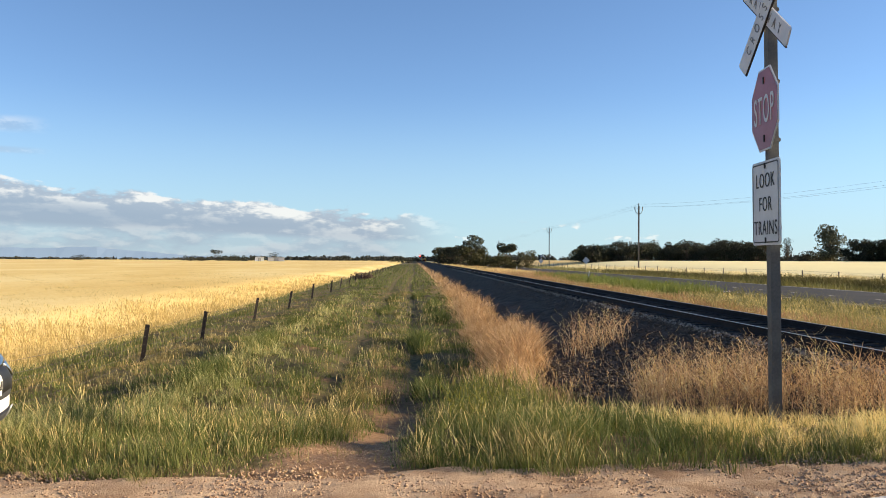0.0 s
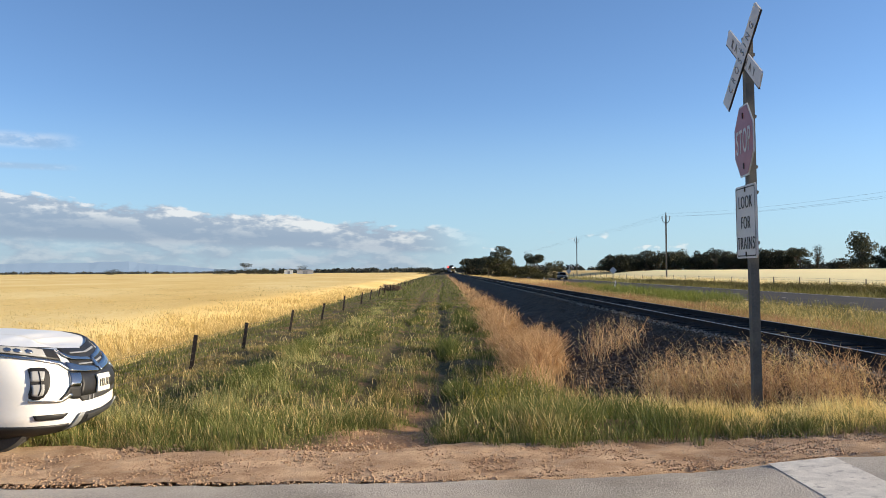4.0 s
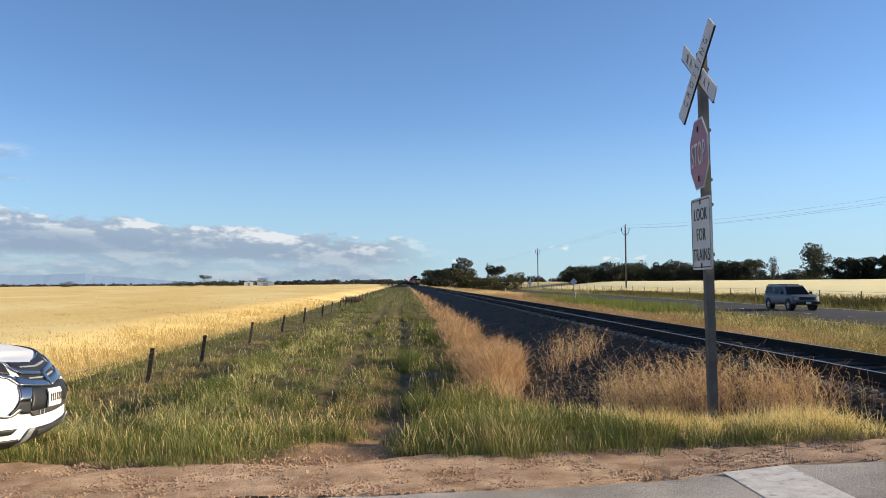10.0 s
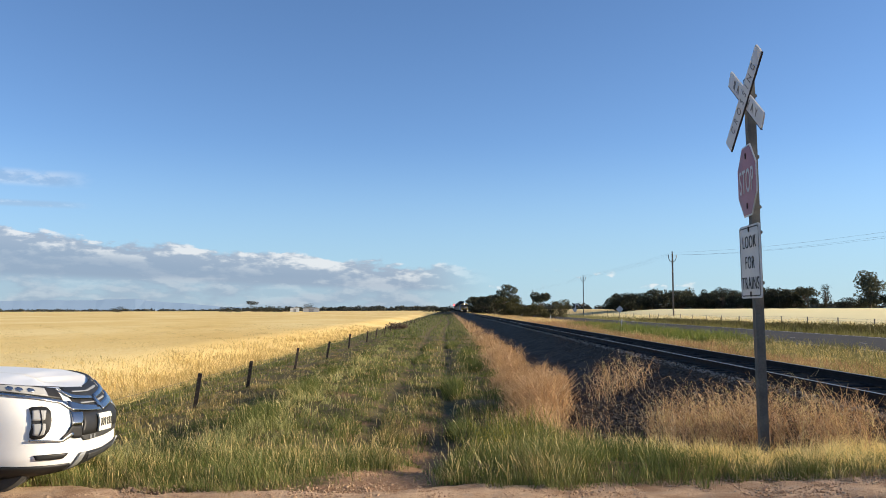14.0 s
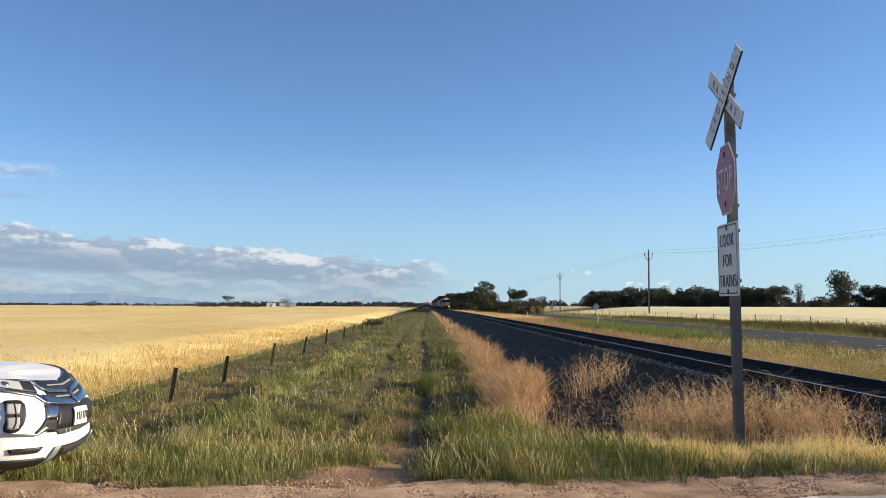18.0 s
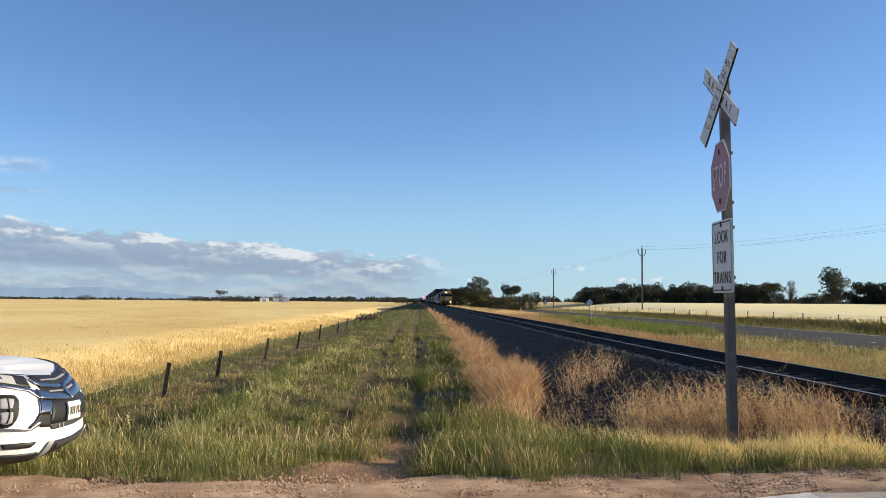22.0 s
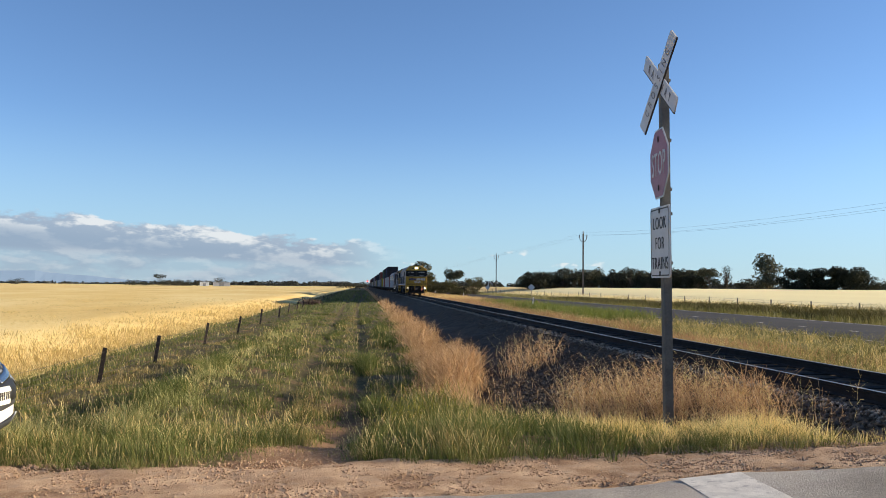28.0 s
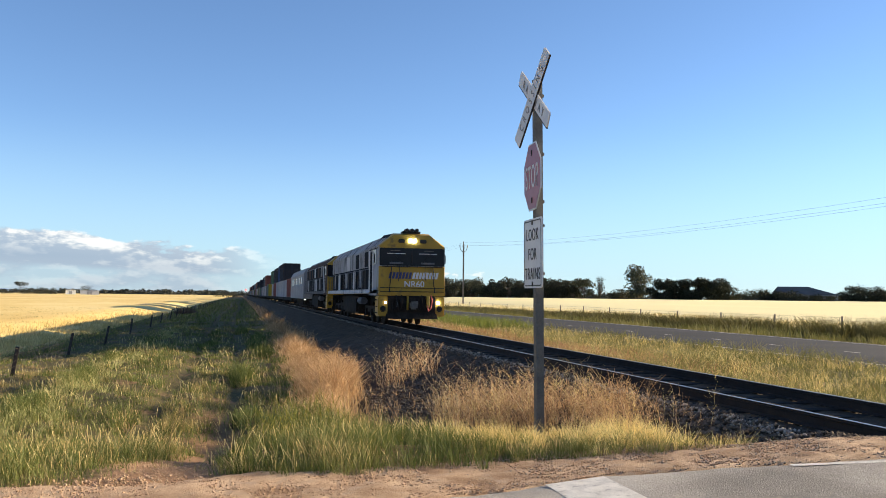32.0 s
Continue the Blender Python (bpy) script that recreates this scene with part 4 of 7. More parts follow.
    c = scatter(9, 2.0, 5.9, 7.3, 10.8, 150, 12000, 0.65, keep=strawy)
    tufts("straw_grass", c, 26, 0.08, tufty(c, 0.10, 0.36, 0.5) * np.random.default_rng(91).uniform(0.6, 1.15, len(c)), 0.0044, M_BLADE_STRAW, 16, "bleached straw tufts round the sign's foot", lean=0.9, z=bank_z)
    c = scatter(10, 0.0, 5.6, 7.25, 9.4, 60, 4200, 0.5, keep=lambda x, y, r: (y > road_verge(x)))
    tufts("edge_grass", c, 20, 0.08, np.random.default_rng(92).uniform(0.06, 0.22, len(c)), 0.0056, M_BLADE_GREEN, 64, "short green grass at the road's edge", lean=1.1)
    c = scatter(53, -3.6, 5.0, 7.1, 8.3, 60, 4200, 0.6, keep=lambda x, y, r: (np.abs(y - road_verge(x) - 0.02) < 0.22 * r) & (r < 0.8))
    tufts("dry_sprigs", c, 12, 0.07, np.random.default_rng(94).uniform(0.05, 0.22, len(c)), 0.0040, M_BLADE_TAN, 54, "dry sprigs along the gravel's edge", lean=1.2)
    # curled stalks over the weeds
    p = scatter(55, 2.8, 5.9, 9.6, 23.5, 30, 4200, 0.3, keep=weedy)
    tagged(twigs("dead_stalks", rooted(p, bank_z), np.random.default_rng(95).uniform(0.5, 1.0, len(p)) * np.interp(p[:, 0], (4.3, 5.7), (1.0, 0.65)), np.full(len(p), 0.0046), M_WEED, 67, 9), "curled dead stalks over the brown weeds", "weeds", kind="stuff")
    p = scatter(57, 2.8, 5.9, 9.6, 23.5, 16, 2200, 0.3, keep=weedy)
    tagged(twigs("bleached_stalks", rooted(p, bank_z), np.random.default_rng(96).uniform(0.5, 1.0, len(p)) * np.interp(p[:, 0], (4.3, 5.7), (1.0, 0.65)), np.full(len(p), 0.0042), M_BLADE_STRAW, 68, 9), "bleached curled stalks over the brown weeds", "weeds", kind="stuff")
    # yellow flowering weeds
    p = np.array([(0.55, 9.6), (0.75, 9.9), (0.9, 9.5), (0.4, 9.9), (1.0, 9.8)]).repeat(26, 0) + np.random.default_rng(6).normal(size=(130, 2)) * 0.16
    tagged(twigs("flowering_weed", rooted(p), np.random.default_rng(7).uniform(0.35, 0.62, len(p)), np.full(len(p), 0.006), M_FLOWER, 65, 4), "yellow flowering weed in green grass", "weeds", kind="stuff")
    # the strip between the track and the main road
    p = scatter(17, 10.2, 19.4, 8, 125, 500, 110000, 0.3, keep=lambda x, y, r: (x > 10.5 + 0.25 * np.sin(y)) & (x < 18.9 + 0.45 * np.sin(y * 0.8)))
    lawn("strip_grass", p, tufty(p, 0.10, 0.46, 1.6) * (1 + 0.45 * step(p[:, 0], 16.8, 18.2)), 0.0056, M_BLADE_OLIVE, 17, "olive and straw grass between track and main road", lean=1.1, segs=2)
    p = scatter(18, 10.0, 18.4, 125, 600, 40, 110000, 0.3)
    lawn("far_strip_grass", p, 0.45, 0.008, M_BLADE_STRAW, 18, "pale dry grass between track and main road", lean=0.4, segs=1)
    p = scatter(19, 9.9, 13.8, 12, 160, 260, 130000, 0.5, keep=lambda x, y, r: (x > 10.3) & (r < step(y, 14, 45)))
    lawn("russet_grass", p, tufty(p, 0.2, 0.6, 1.8), 0.0056, M_BLADE_RUSSET, 19, "russet dry grass on the far side of the track", lean=0.9, segs=2)
    p = scatter(20, 15.0, 18.6, 52, 105, 60, 170000, 0.4)
    lawn("green_growth", p, tufty(p, 0.45, 0.85, 4.0), 0.006, M_BLADE_LIME, 20, "bright green growth beside the main road", "weeds", lean=0.5, segs=2)
    p = scatter(23, 10.6, 18.4, 9, 125, 85, 70000, 0.75)
    lawn("dry_strip_grass", p, tufty(p, 0.12, 0.42, 1.2), 0.0052, M_BLADE_STRAW, 27, "bleached grass among the olive between track and main road", lean=1.1, segs=2)
    p = scatter(26, 11.0, 18.6, 85, 300, 40, 70000, 0.3)
    lawn("tan_strip_grass", p, tufty(p, 0.35, 0.65, 4.0), 0.007, M_BLADE_RUSSET, 28, "tan dry grass farther along the main road", lean=0.5, segs=1)
    # rank growth between the main road and the far field
    p = scatter(21, 29.3, 42.0, 14, 300, 60, 90000, 0.6)
    lawn("far_verge_grass", p, tufty(p, 0.2, 0.75, 3.0), 0.0065, M_BLADE_OLIVE, 22, "rank olive and straw grass beyond the main road", lean=0.5, segs=2)
    p = scatter(22, 33, 39, 14, 200, 50, 40000, 0.85)
    lawn("rank_weeds", p, tufty(p, 0.4, 1.2, 3.6), 0.0075, M_LEAF_OLIVE, 23, "tall dark green weeds beyond the main road", "weeds", lean=0.6, segs=2)
    c = scatter(24, 33.6, 39.5, 15, 150, 3.2, 3.2, 0.0, power=0.0, keep=lambda x, y, r: r < 0.55 + 0.55 * np.sin(y * 0.33 + 0.8 * np.sin(x)) + 0.25 * np.sin(y * 1.1 + 2))
    rng = np.random.default_rng(25)
    tall = rng.uniform(0.5, 1.35, len(c)) * np.interp(c[:, 1], (30, 60, 110), (1.15, 0.95, 0.6))
    tufts("hedge_growth", c, 34, 0.16, tall, 0.0085, M_HEDGE, 26, "dense olive and brown weeds along the main road", "weeds", lean=0.9)
    # wheat stalks near the fence, before the canopy sheet
    p = scatter(30, -60, -9.15, 9, 120, 330, 120000, 0.0)
    lawn("wheat", p, 0.26 + 0.42 * step(-p[:, 0], 9.2, 14.0) + 0.06 * np.sin(p[:, 0] * 0.9) * np.sin(p[:, 1] * 0.5), 0.0036, M_WHEAT, 31, "ripe golden wheat", "wheat", lean=0.7, segs=1, seedhead=1.4)


def build_grain_edge():
    """Stalks along the near edge of the far field."""
    p = scatter(33, 42.6, 60, 18, 250, 40, 120000, 0.0)
    lawn("barley", p, 0.45, 0.0085, M_BARLEY, 34, "pale ripe barley at the field's edge", "barley", lean=0.7, segs=1, seedhead=1.4)


def canopy_material(pale=0):
    m, t, p = material("ripe crop canopy", 0.9, 0, 0.1)
    pos = position(t)
    str_ = t.nodes.new("ShaderNodeMapping")
    str_.inputs["Scale"].default_value = (1, 0.35, 1)
    t.links.new(pos, str_.inputs[0])
    a, b = noise_at(t, 0.06, 5.0, str_.outputs[0]), noise_at(t, 5.0, 5.0, pos)
    f = maths(t, "ADD", maths(t, "MULTIPLY", a, 0.6), maths(t, "MULTIPLY", b, 0.4))
    col = ramp(t, smooth(t, f, 0.34, 0.66), [(0, (0.68, 0.47, 0.165)), (0.5, (0.77, 0.575, 0.235)), (1, (0.84, 0.68, 0.33))])
    if pale:
        col = mixed(t, 0.8, col, (0.87, 0.79, 0.46))
    t.links.new(col, p.inputs["Base Color"])
    bump(t, p, b, 0.5, 0.08)
    return m


def build_fields():
    mat = canopy_material()
    pale = canopy_material(1)
    xs = np.concatenate([-np.geomspace(4200, 60, 30), np.arange(-58, -13, 1.4), np.arange(-12.4, -9.0, 0.4)])
    ys = np.concatenate([np.arange(-30, 120, 2.5), np.geomspace(122, 1500, 30)])

    def top(x, y):
        return ground_z(x, y) + 0.67 * step(-x, 9.4, 15.0) + 0.03 * np.sin(x * 1.7 + y) * np.sin(y * 1.1)
    tagged(sheet("wheat_field", xs, ys, top, mat), "wide field of ripe golden wheat", "wheat field", kind="structure")
    xs = np.concatenate([np.arange(42.0, 48.0, 0.75), np.arange(49, 120, 3.0), np.geomspace(124, 900, 24)])
    ys = np.concatenate([np.arange(-30, 262, 4.0)])
    tagged(sheet("barley_field", xs, ys, lambda x, y: ground_z(x, y) + 0.62 * step(x, 40.0, 56.0) + 0.03 * np.sin(x * 1.3 + y), pale), "pale ripe grain field beyond the main road", "grain field", kind="structure")


# ---- trees ----
def leaf_cloud(rng, centres, radii, count, size):
    """Small leaf cards gathered in clumps round the given centres."""
    w = radii ** 2
    which = rng.choice(len(centres), count, p=w / w.sum())
    d = rng.normal(size=(count, 3))
    d /= np.linalg.norm(d, axis=1)[:, None]
    p = centres[which] + d * (radii[which] * rng.uniform(0.35, 1.0, count) ** 0.6)[:, None] * (1, 1, 0.72)
    a = rng.normal(size=(count, 3))
    a /= np.linalg.norm(a, axis=1)[:, None]
    b = np.cross(a, rng.normal(size=(count, 3)))
    b /= np.linalg.norm(b, axis=1)[:, None]
    s = size * rng.uniform(0.6, 1.5, count)[:, None]
    v = np.stack([p - a * s, p - b * s * 0.5, p + a * s, p + b * s * 0.5], 1)
    return v.reshape(-1, 3), np.arange(count * 4).reshape(-1, 4)


def limb(bm, a, b, r0, r1, sides=6):
    axis = (Vector(b) - Vector(a))
    q = axis.to_track_quat("Z", "Y")
    rings = []
    for p, r in ((Vector(a), r0), (Vector(b), r1)):
        rings.append([bm.verts.new(p + q @ Vector((r * math.cos(2 * math.pi * i / sides), r * math.sin(2 * math.pi * i / sides), 0))) for i in range(sides)])
    for i in range(sides):
        bm.faces.new((rings[0][i], rings[0][(i + 1) % sides], rings[1][(i + 1) % sides], rings[1][i]))
    bm.faces.new(rings[1])


def tree(name, x, y, h, spread, mat, seed, label, kind="round", leaves=900, group=""):
    rng = np.random.default_rng(seed)
    z = float(ground_z(x, y)) - 0.05
    h -= float(rise(x, y))
    top = tagged(new(name), label, "tree" if "shrub" not in name else "shrub", group)
    top.location = (x, y, z)
    bm = bmesh.new()
    fork = h * {"round": 0.10, "gum": 0.34, "tall": 0.14, "flat": 0.5, "sparse": 0.3, "shrub": 0.06}[kind]
    r = max(0.05, h * 0.022)
    limb(bm, (0, 0, 0), (0.02 * h, 0, fork), r, r * 0.75)
    n = {"round": 30, "gum": 20, "tall": 34, "flat": 7, "sparse": 16, "shrub": 12}[kind]
    centres, radii = [], []
    for i in range(n):
        a = 2 * math.pi * (i + rng.uniform(-0.3, 0.3)) / n * (2.4 if kind == "sparse" else 1.0)
        lo, hi = {"round": (0.10, 0.82), "gum": (0.34, 0.88), "tall": (0.14, 0.86), "flat": (0.74, 0.92), "sparse": (0.25, 0.9), "shrub": (0.12, 0.72)}[kind]
        zz = h * rng.uniform(lo, hi)
        reach = spread * (rng.uniform(0.25, 0.62) if kind != "tall" else rng.uniform(0.05, 0.42)) * (1.15 - (0.5 if kind != "tall" else 1.1) * abs(zz / h - 0.5))
        c = (reach * math.cos(a), reach * math.sin(a), zz)
        limb(bm, (0.02 * h, 0, fork * rng.uniform(0.7, 1.0)), c, r * 0.5, r * 0.12, 5)
        centres.append(c)
        radii.append(spread * {"round": 0.27, "gum": 0.24, "tall": 0.25, "flat": 0.24, "sparse": 0.19, "shrub": 0.30}[kind] * rng.uniform(0.75, 1.2))
    part("trunk", bm, M_BARK, top)
    v, f = leaf_cloud(rng, np.array(centres), np.array(radii), int(leaves * 1.7), spread * (0.038 if kind != "sparse" else 0.032))
    part("crown", raw_mesh("crown", v, f, 4), mat, top)
    return top


def build_trees():
    # the stand of trees along the railway, between track and main road
    for i, (az, d, h, s, kind, m) in enumerate(((3.72, 262, 10.0, 5.6, "gum", M_LEAF_GUM), (3.95, 250, 6.4, 5.0, "round", M_LEAF_OLIVE), (3.05, 275, 7.2, 5.0, "gum", M_LEAF_GUM), (2.7, 300, 7.6, 5.4, "round", M_LEAF_DARK), (2.3, 330, 8.0, 6.0, "gum", M_LEAF_GUM),
                                                 (2.0, 370, 8.2, 6.0, "round", M_LEAF_DARK), (1.72, 425, 8.6, 6.0, "gum", M_LEAF_GUM), (4.35, 243, 4.6, 4.5, "shrub", M_LEAF_OLIVE))):
        a = radians(az)
        tree("gum_tree", d * math.sin(a), d * math.cos(a), h, s, m, 100 + i, "spreading grey-green gum tree beside the railway", kind, 2200, "trees along the railway")
    for i, (az, d, h, s, kind, m) in enumerate(((5.15, 200, 3.9, 4.0, "shrub", M_LEAF_OLIVE), (6.1, 195, 5.5, 4.4, "flat", M_LEAF_GUM), (6.0, 186, 3.3, 3.6, "shrub", M_LEAF_OLIVE), (7.4, 192, 4.5, 3.2, "round", M_LEAF_OLIVE), (6.55, 194, 3.0, 2.6, "shrub", M_LEAF_DARK), (5.5, 250, 3.0, 3.6, "shrub", M_LEAF_OLIVE))):
        a = radians(az)
        tree("roadside_shrub" if kind == "shrub" else "roadside_tree", d * math.sin(a), d * math.cos(a), h, s, m, 140 + i, "small olive tree between track and main road" if kind != "shrub" else "olive shrub in dry grass between track and road", kind, 1300, "small trees by the road")
    tree("fence_shrub", -6.5, 112, 0.75, 2.0, M_DEAD_SHRUB, 160, "brown dead shrub caught on the wire fence", "shrub", 900)
    # the dark belt of trees behind the right-hand field
    rng = random.Random(5)
    for i in range(34):
        deg = 10.95 + 11.6 * i / 33
        az = radians(deg)
        tall = np.interp(deg, (10.7, 11.2, 12, 13.2, 14.1, 15.2, 16.4, 17.1, 18.1, 18.8, 20.3, 21.2, 22, 22.7), (4.4, 7.6, 8.1, 8.7, 9.4, 8.7, 7.8, 8.6, 10.1, 9.4, 10.5, 10.6, 9.9, 8.4))
        d = 300 + rng.uniform(-12, 22)
        tree("belt_tree", d * math.sin(az), d * math.cos(az), float(tall) * rng.uniform(0.76, 1.10), rng.uniform(4.4, 6.6), M_LEAF_DARK if i % 3 else M_LEAF_GUM, 200 + i, "dark dense tree in a windbreak belt", "gum" if i % 4 == 1 else "round", 1700, "windbreak belt")
    for i, (az, d, h, s, kind, m, n) in enumerate(((23.6, 300, 10.9, 4.0, "tall", M_LEAF_DARK, 700), (26.05, 300, 14.6, 8.6, "tall", M_LEAF_PALE, 2300), (27.6, 296, 9.8, 6.4, "round", M_LEAF_DARK, 3600), (28.5, 298, 9.3, 6, "round", M_LEAF_DARK, 3400),
                                                   (29.4, 297, 9.7, 7, "round", M_LEAF_DARK, 3800), (30.7, 298, 10.0, 8, "round", M_LEAF_DARK, 4200), (31.8, 300, 6.8, 5, "round", M_LEAF_DARK, 1200), (33.2, 320, 6.4, 7, "round", M_LEAF_GUM, 600),
                                                   (34.1, 318, 6.2, 7, "round", M_LEAF_DARK, 1200), (35.2, 316, 5.4, 7, "round", M_LEAF_DARK, 1200), (39.4, 330, 7.6, 9, "round", M_LEAF_DARK, 1600), (40.5, 330, 6.4, 8, "round", M_LEAF_DARK, 1400), (38.6, 330, 5.8, 6, "round", M_LEAF_DARK, 1200), (24.9, 360, 6.0, 7, "round", M_LEAF_DARK, 1000), (36.4, 312, 4.4, 6, "shrub", M_LEAF_DARK, 900), (37.3, 312, 4.0, 5, "shrub", M_LEAF_DARK, 900))):
        a = radians(az)
        tree("field_tree", d * math.sin(a), d * math.cos(a), h, s, m, 300 + i, "tall open gum tree" if kind == "tall" else "dark rounded tree at the field's edge", kind, n, "trees behind the field")
    # lone trees far over the wheat
    for i, (az, d, h, s, kind) in enumerate(((-12.95, 900, 11.6, 10, "flat"), (-14.5, 880, 7.0, 11, "shrub"), (-13.7, 890, 5, 9, "shrub"), (-12.2, 890, 6.6, 14, "shrub"), (-11.45, 900, 6.8, 14, "shrub"), (-10.85, 900, 6.2, 11, "shrub"), (-9.36, 920, 10.2, 9, "round"), (-21.1, 1000, 6.8, 10, "round"), (-0.5, 640, 4.2, 7, "shrub"), (0.35, 900, 6.0, 9, "shrub"), (-1.2, 680, 4.0, 8, "shrub"))):
        a = radians(az)
        tree("far_tree", d * math.sin(a), d * math.cos(a), h, s, M_LEAF_DARK, 400 + i, "dark lone tree far across the wheat", kind, 450, "far trees")
    # woods along the horizon: joined clumps
    rng = np.random.default_rng(77)
    n = 900
    az = np.radians(rng.uniform(-48, 14, n))
    d = rng.uniform(1500, 2000, n)
    rise = np.interp(np.degrees(az), (-16, -10, -4, 14), (0.6, 1.4, 1.7, 1.7))      # lower woods towards the open west
    c = np.stack([d * np.sin(az), d * np.cos(az), -1.4 + rng.uniform(0.5, 4.0, n) * (0.6 + 0.5 * np.sin(az * 23) ** 2) * rise], -1)
    v, f = leaf_cloud(rng, c, rng.uniform(3, 6.5, n) * (0.4 + 0.6 * rise), 36000, 1.9)
    tagged(part("far_woods", raw_mesh("far_woods", v, f, 4), M_LEAF_FAR), "low dark woods along the horizon", "woods", kind="stuff")
    n = 260
    az = np.radians(rng.uniform(5.5, 48, n))
    d = rng.uniform(620, 760, n)
    c = np.stack([d * np.sin(az), d * np.cos(az), -1.0 + rng.uniform(1.0, 4.0, n)], -1)
    v, f = leaf_cloud(rng, c, rng.uniform(3, 7, n), 11000, 1.3)
    tagged(part("far_scrub", raw_mesh("far_scrub", v, f, 4), M_LEAF_FAR), "low scrub behind the far fields", "scrub", kind="stuff")
    # blue hills; the distance haze is painted in as blue colour and a faint glow
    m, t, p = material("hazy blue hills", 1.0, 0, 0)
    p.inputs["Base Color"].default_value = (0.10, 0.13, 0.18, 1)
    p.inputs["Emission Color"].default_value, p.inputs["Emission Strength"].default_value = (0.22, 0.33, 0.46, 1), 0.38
    bm = bmesh.new()
    last = None
    for k in range(81):
        a = radians(-58 + 46 * k / 80)
        h = float(np.interp(math.degrees(a), (-58, -30, -24, -20, -18, -15.5, -12), (64, 42, 46, 52, 37, 22, 4))) + 1.6 * math.sin(k * 0.9) + 1.2 * math.sin(k * 2.3 + 1)
        lo, hi = bm.verts.new((4100 * math.sin(a), 4100 * math.cos(a), -8)), bm.verts.new((4200 * math.sin(a), 4200 * math.cos(a), h))
        if last:
            bm.faces.new((last[0], lo, hi, last[1]))
        last = (lo, hi)
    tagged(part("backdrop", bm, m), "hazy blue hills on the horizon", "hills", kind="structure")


build_fields()
build_grain_edge()
build_trees()
build_grass()


# ---- roadside things ----
def box(bm, x0, x1, y0, y1, z0, z1, m=None):
    v = [bm.verts.new(p) for p in ((x0, y0, z0), (x1, y0, z0), (x1, y1, z0), (x0, y1, z0), (x0, y0, z1), (x1, y0, z1), (x1, y1, z1), (x0, y1, z1))]
    if m is not None:
        for q in v:
            q.co = m @ q.co
    for f in ((3, 2, 1, 0), (4, 5, 6, 7), (0, 1, 5, 4), (1, 2, 6, 5), (2, 3, 7, 6), (3, 0, 4, 7)):
        bm.faces.new([v[i] for i in f])
    return v


def soft_box(x0, x1, y0, y1, z0, z1, r=0.02, seg=2):
    bm = bmesh.new()
    box(bm, x0, x1, y0, y1, z0, z1)
    bmesh.ops.bevel(bm, geom=bm.edges[:], offset=r, segments=seg, affect="EDGES")
    return bm


def tube(points, r, sides=6, closed_ends=True):
    bm = bmesh.new()
    rings = []
    pts = [Vector(p) for p in points]
    for i, p in enumerate(pts):
        way = (pts[min(i + 1, len(pts) - 1)] - pts[max(i - 1, 0)]).normalized()
        q = way.to_track_quat("Z", "Y")
        rings.append([bm.verts.new(p + q @ Vector((r * math.cos(2 * math.pi * k / sides), r * math.sin(2 * math.pi * k / sides), 0))) for k in range(sides)])
    for a, b in zip(rings, rings[1:]):
        for k in range(sides):
            bm.faces.new((a[k], a[(k + 1) % sides], b[(k + 1) % sides], b[k]))
    if closed_ends:
        bm.faces.new(rings[0][::-1])
        bm.faces.new(rings[-1])
    return bm


def plate(outline, thick):
    """A flat plate in x and z, facing -y, of the given thickness, with eased edges."""
    bm = bmesh.new()
    a = [bm.verts.new((x, 0, z)) for x, z in outline]
    b = [bm.verts.new((x, thick, z)) for x, z in outline]
    bm.faces.new(a)
    bm.faces.new(b[::-1])
    for i in range(len(a)):
        j = (i + 1) % len(a)
        bm.faces.new((a[j], a[i], b[i], b[j]))
    bmesh.ops.recalc_face_normals(bm, faces=bm.faces[:])
    return bm


def lettering(text, height, stretch=0.8, spread=1.0, bold=0.012):
    """Letters in the built-in font as a mesh in x and z, facing -y, middle at the origin."""
    cu = bpy.data.curves.new("letters", "FONT")
    cu.body, cu.size, cu.align_x, cu.align_y, cu.extrude, cu.offset, cu.space_character = text, height / 0.73, "CENTER", "CENTER", 0.002, bold * height, spread
    ob = bpy.data.objects.new("letters", cu)
    scene.collection.objects.link(ob)
    me = bpy.data.meshes.new_from_object(ob.evaluated_get(bpy.context.evaluated_depsgraph_get()))
    bpy.data.objects.remove(ob)
    me.transform(Matrix.Diagonal((stretch, 1, 1, 1)))
    zs = [v.co.y for v in me.vertices]
    me.transform(Matrix.Translation((0, -(max(zs) + min(zs)) / 2, 0)))
    me.transform(Matrix.Rotation(radians(90), 4, "X"))
    me.materials.clear()
    return me


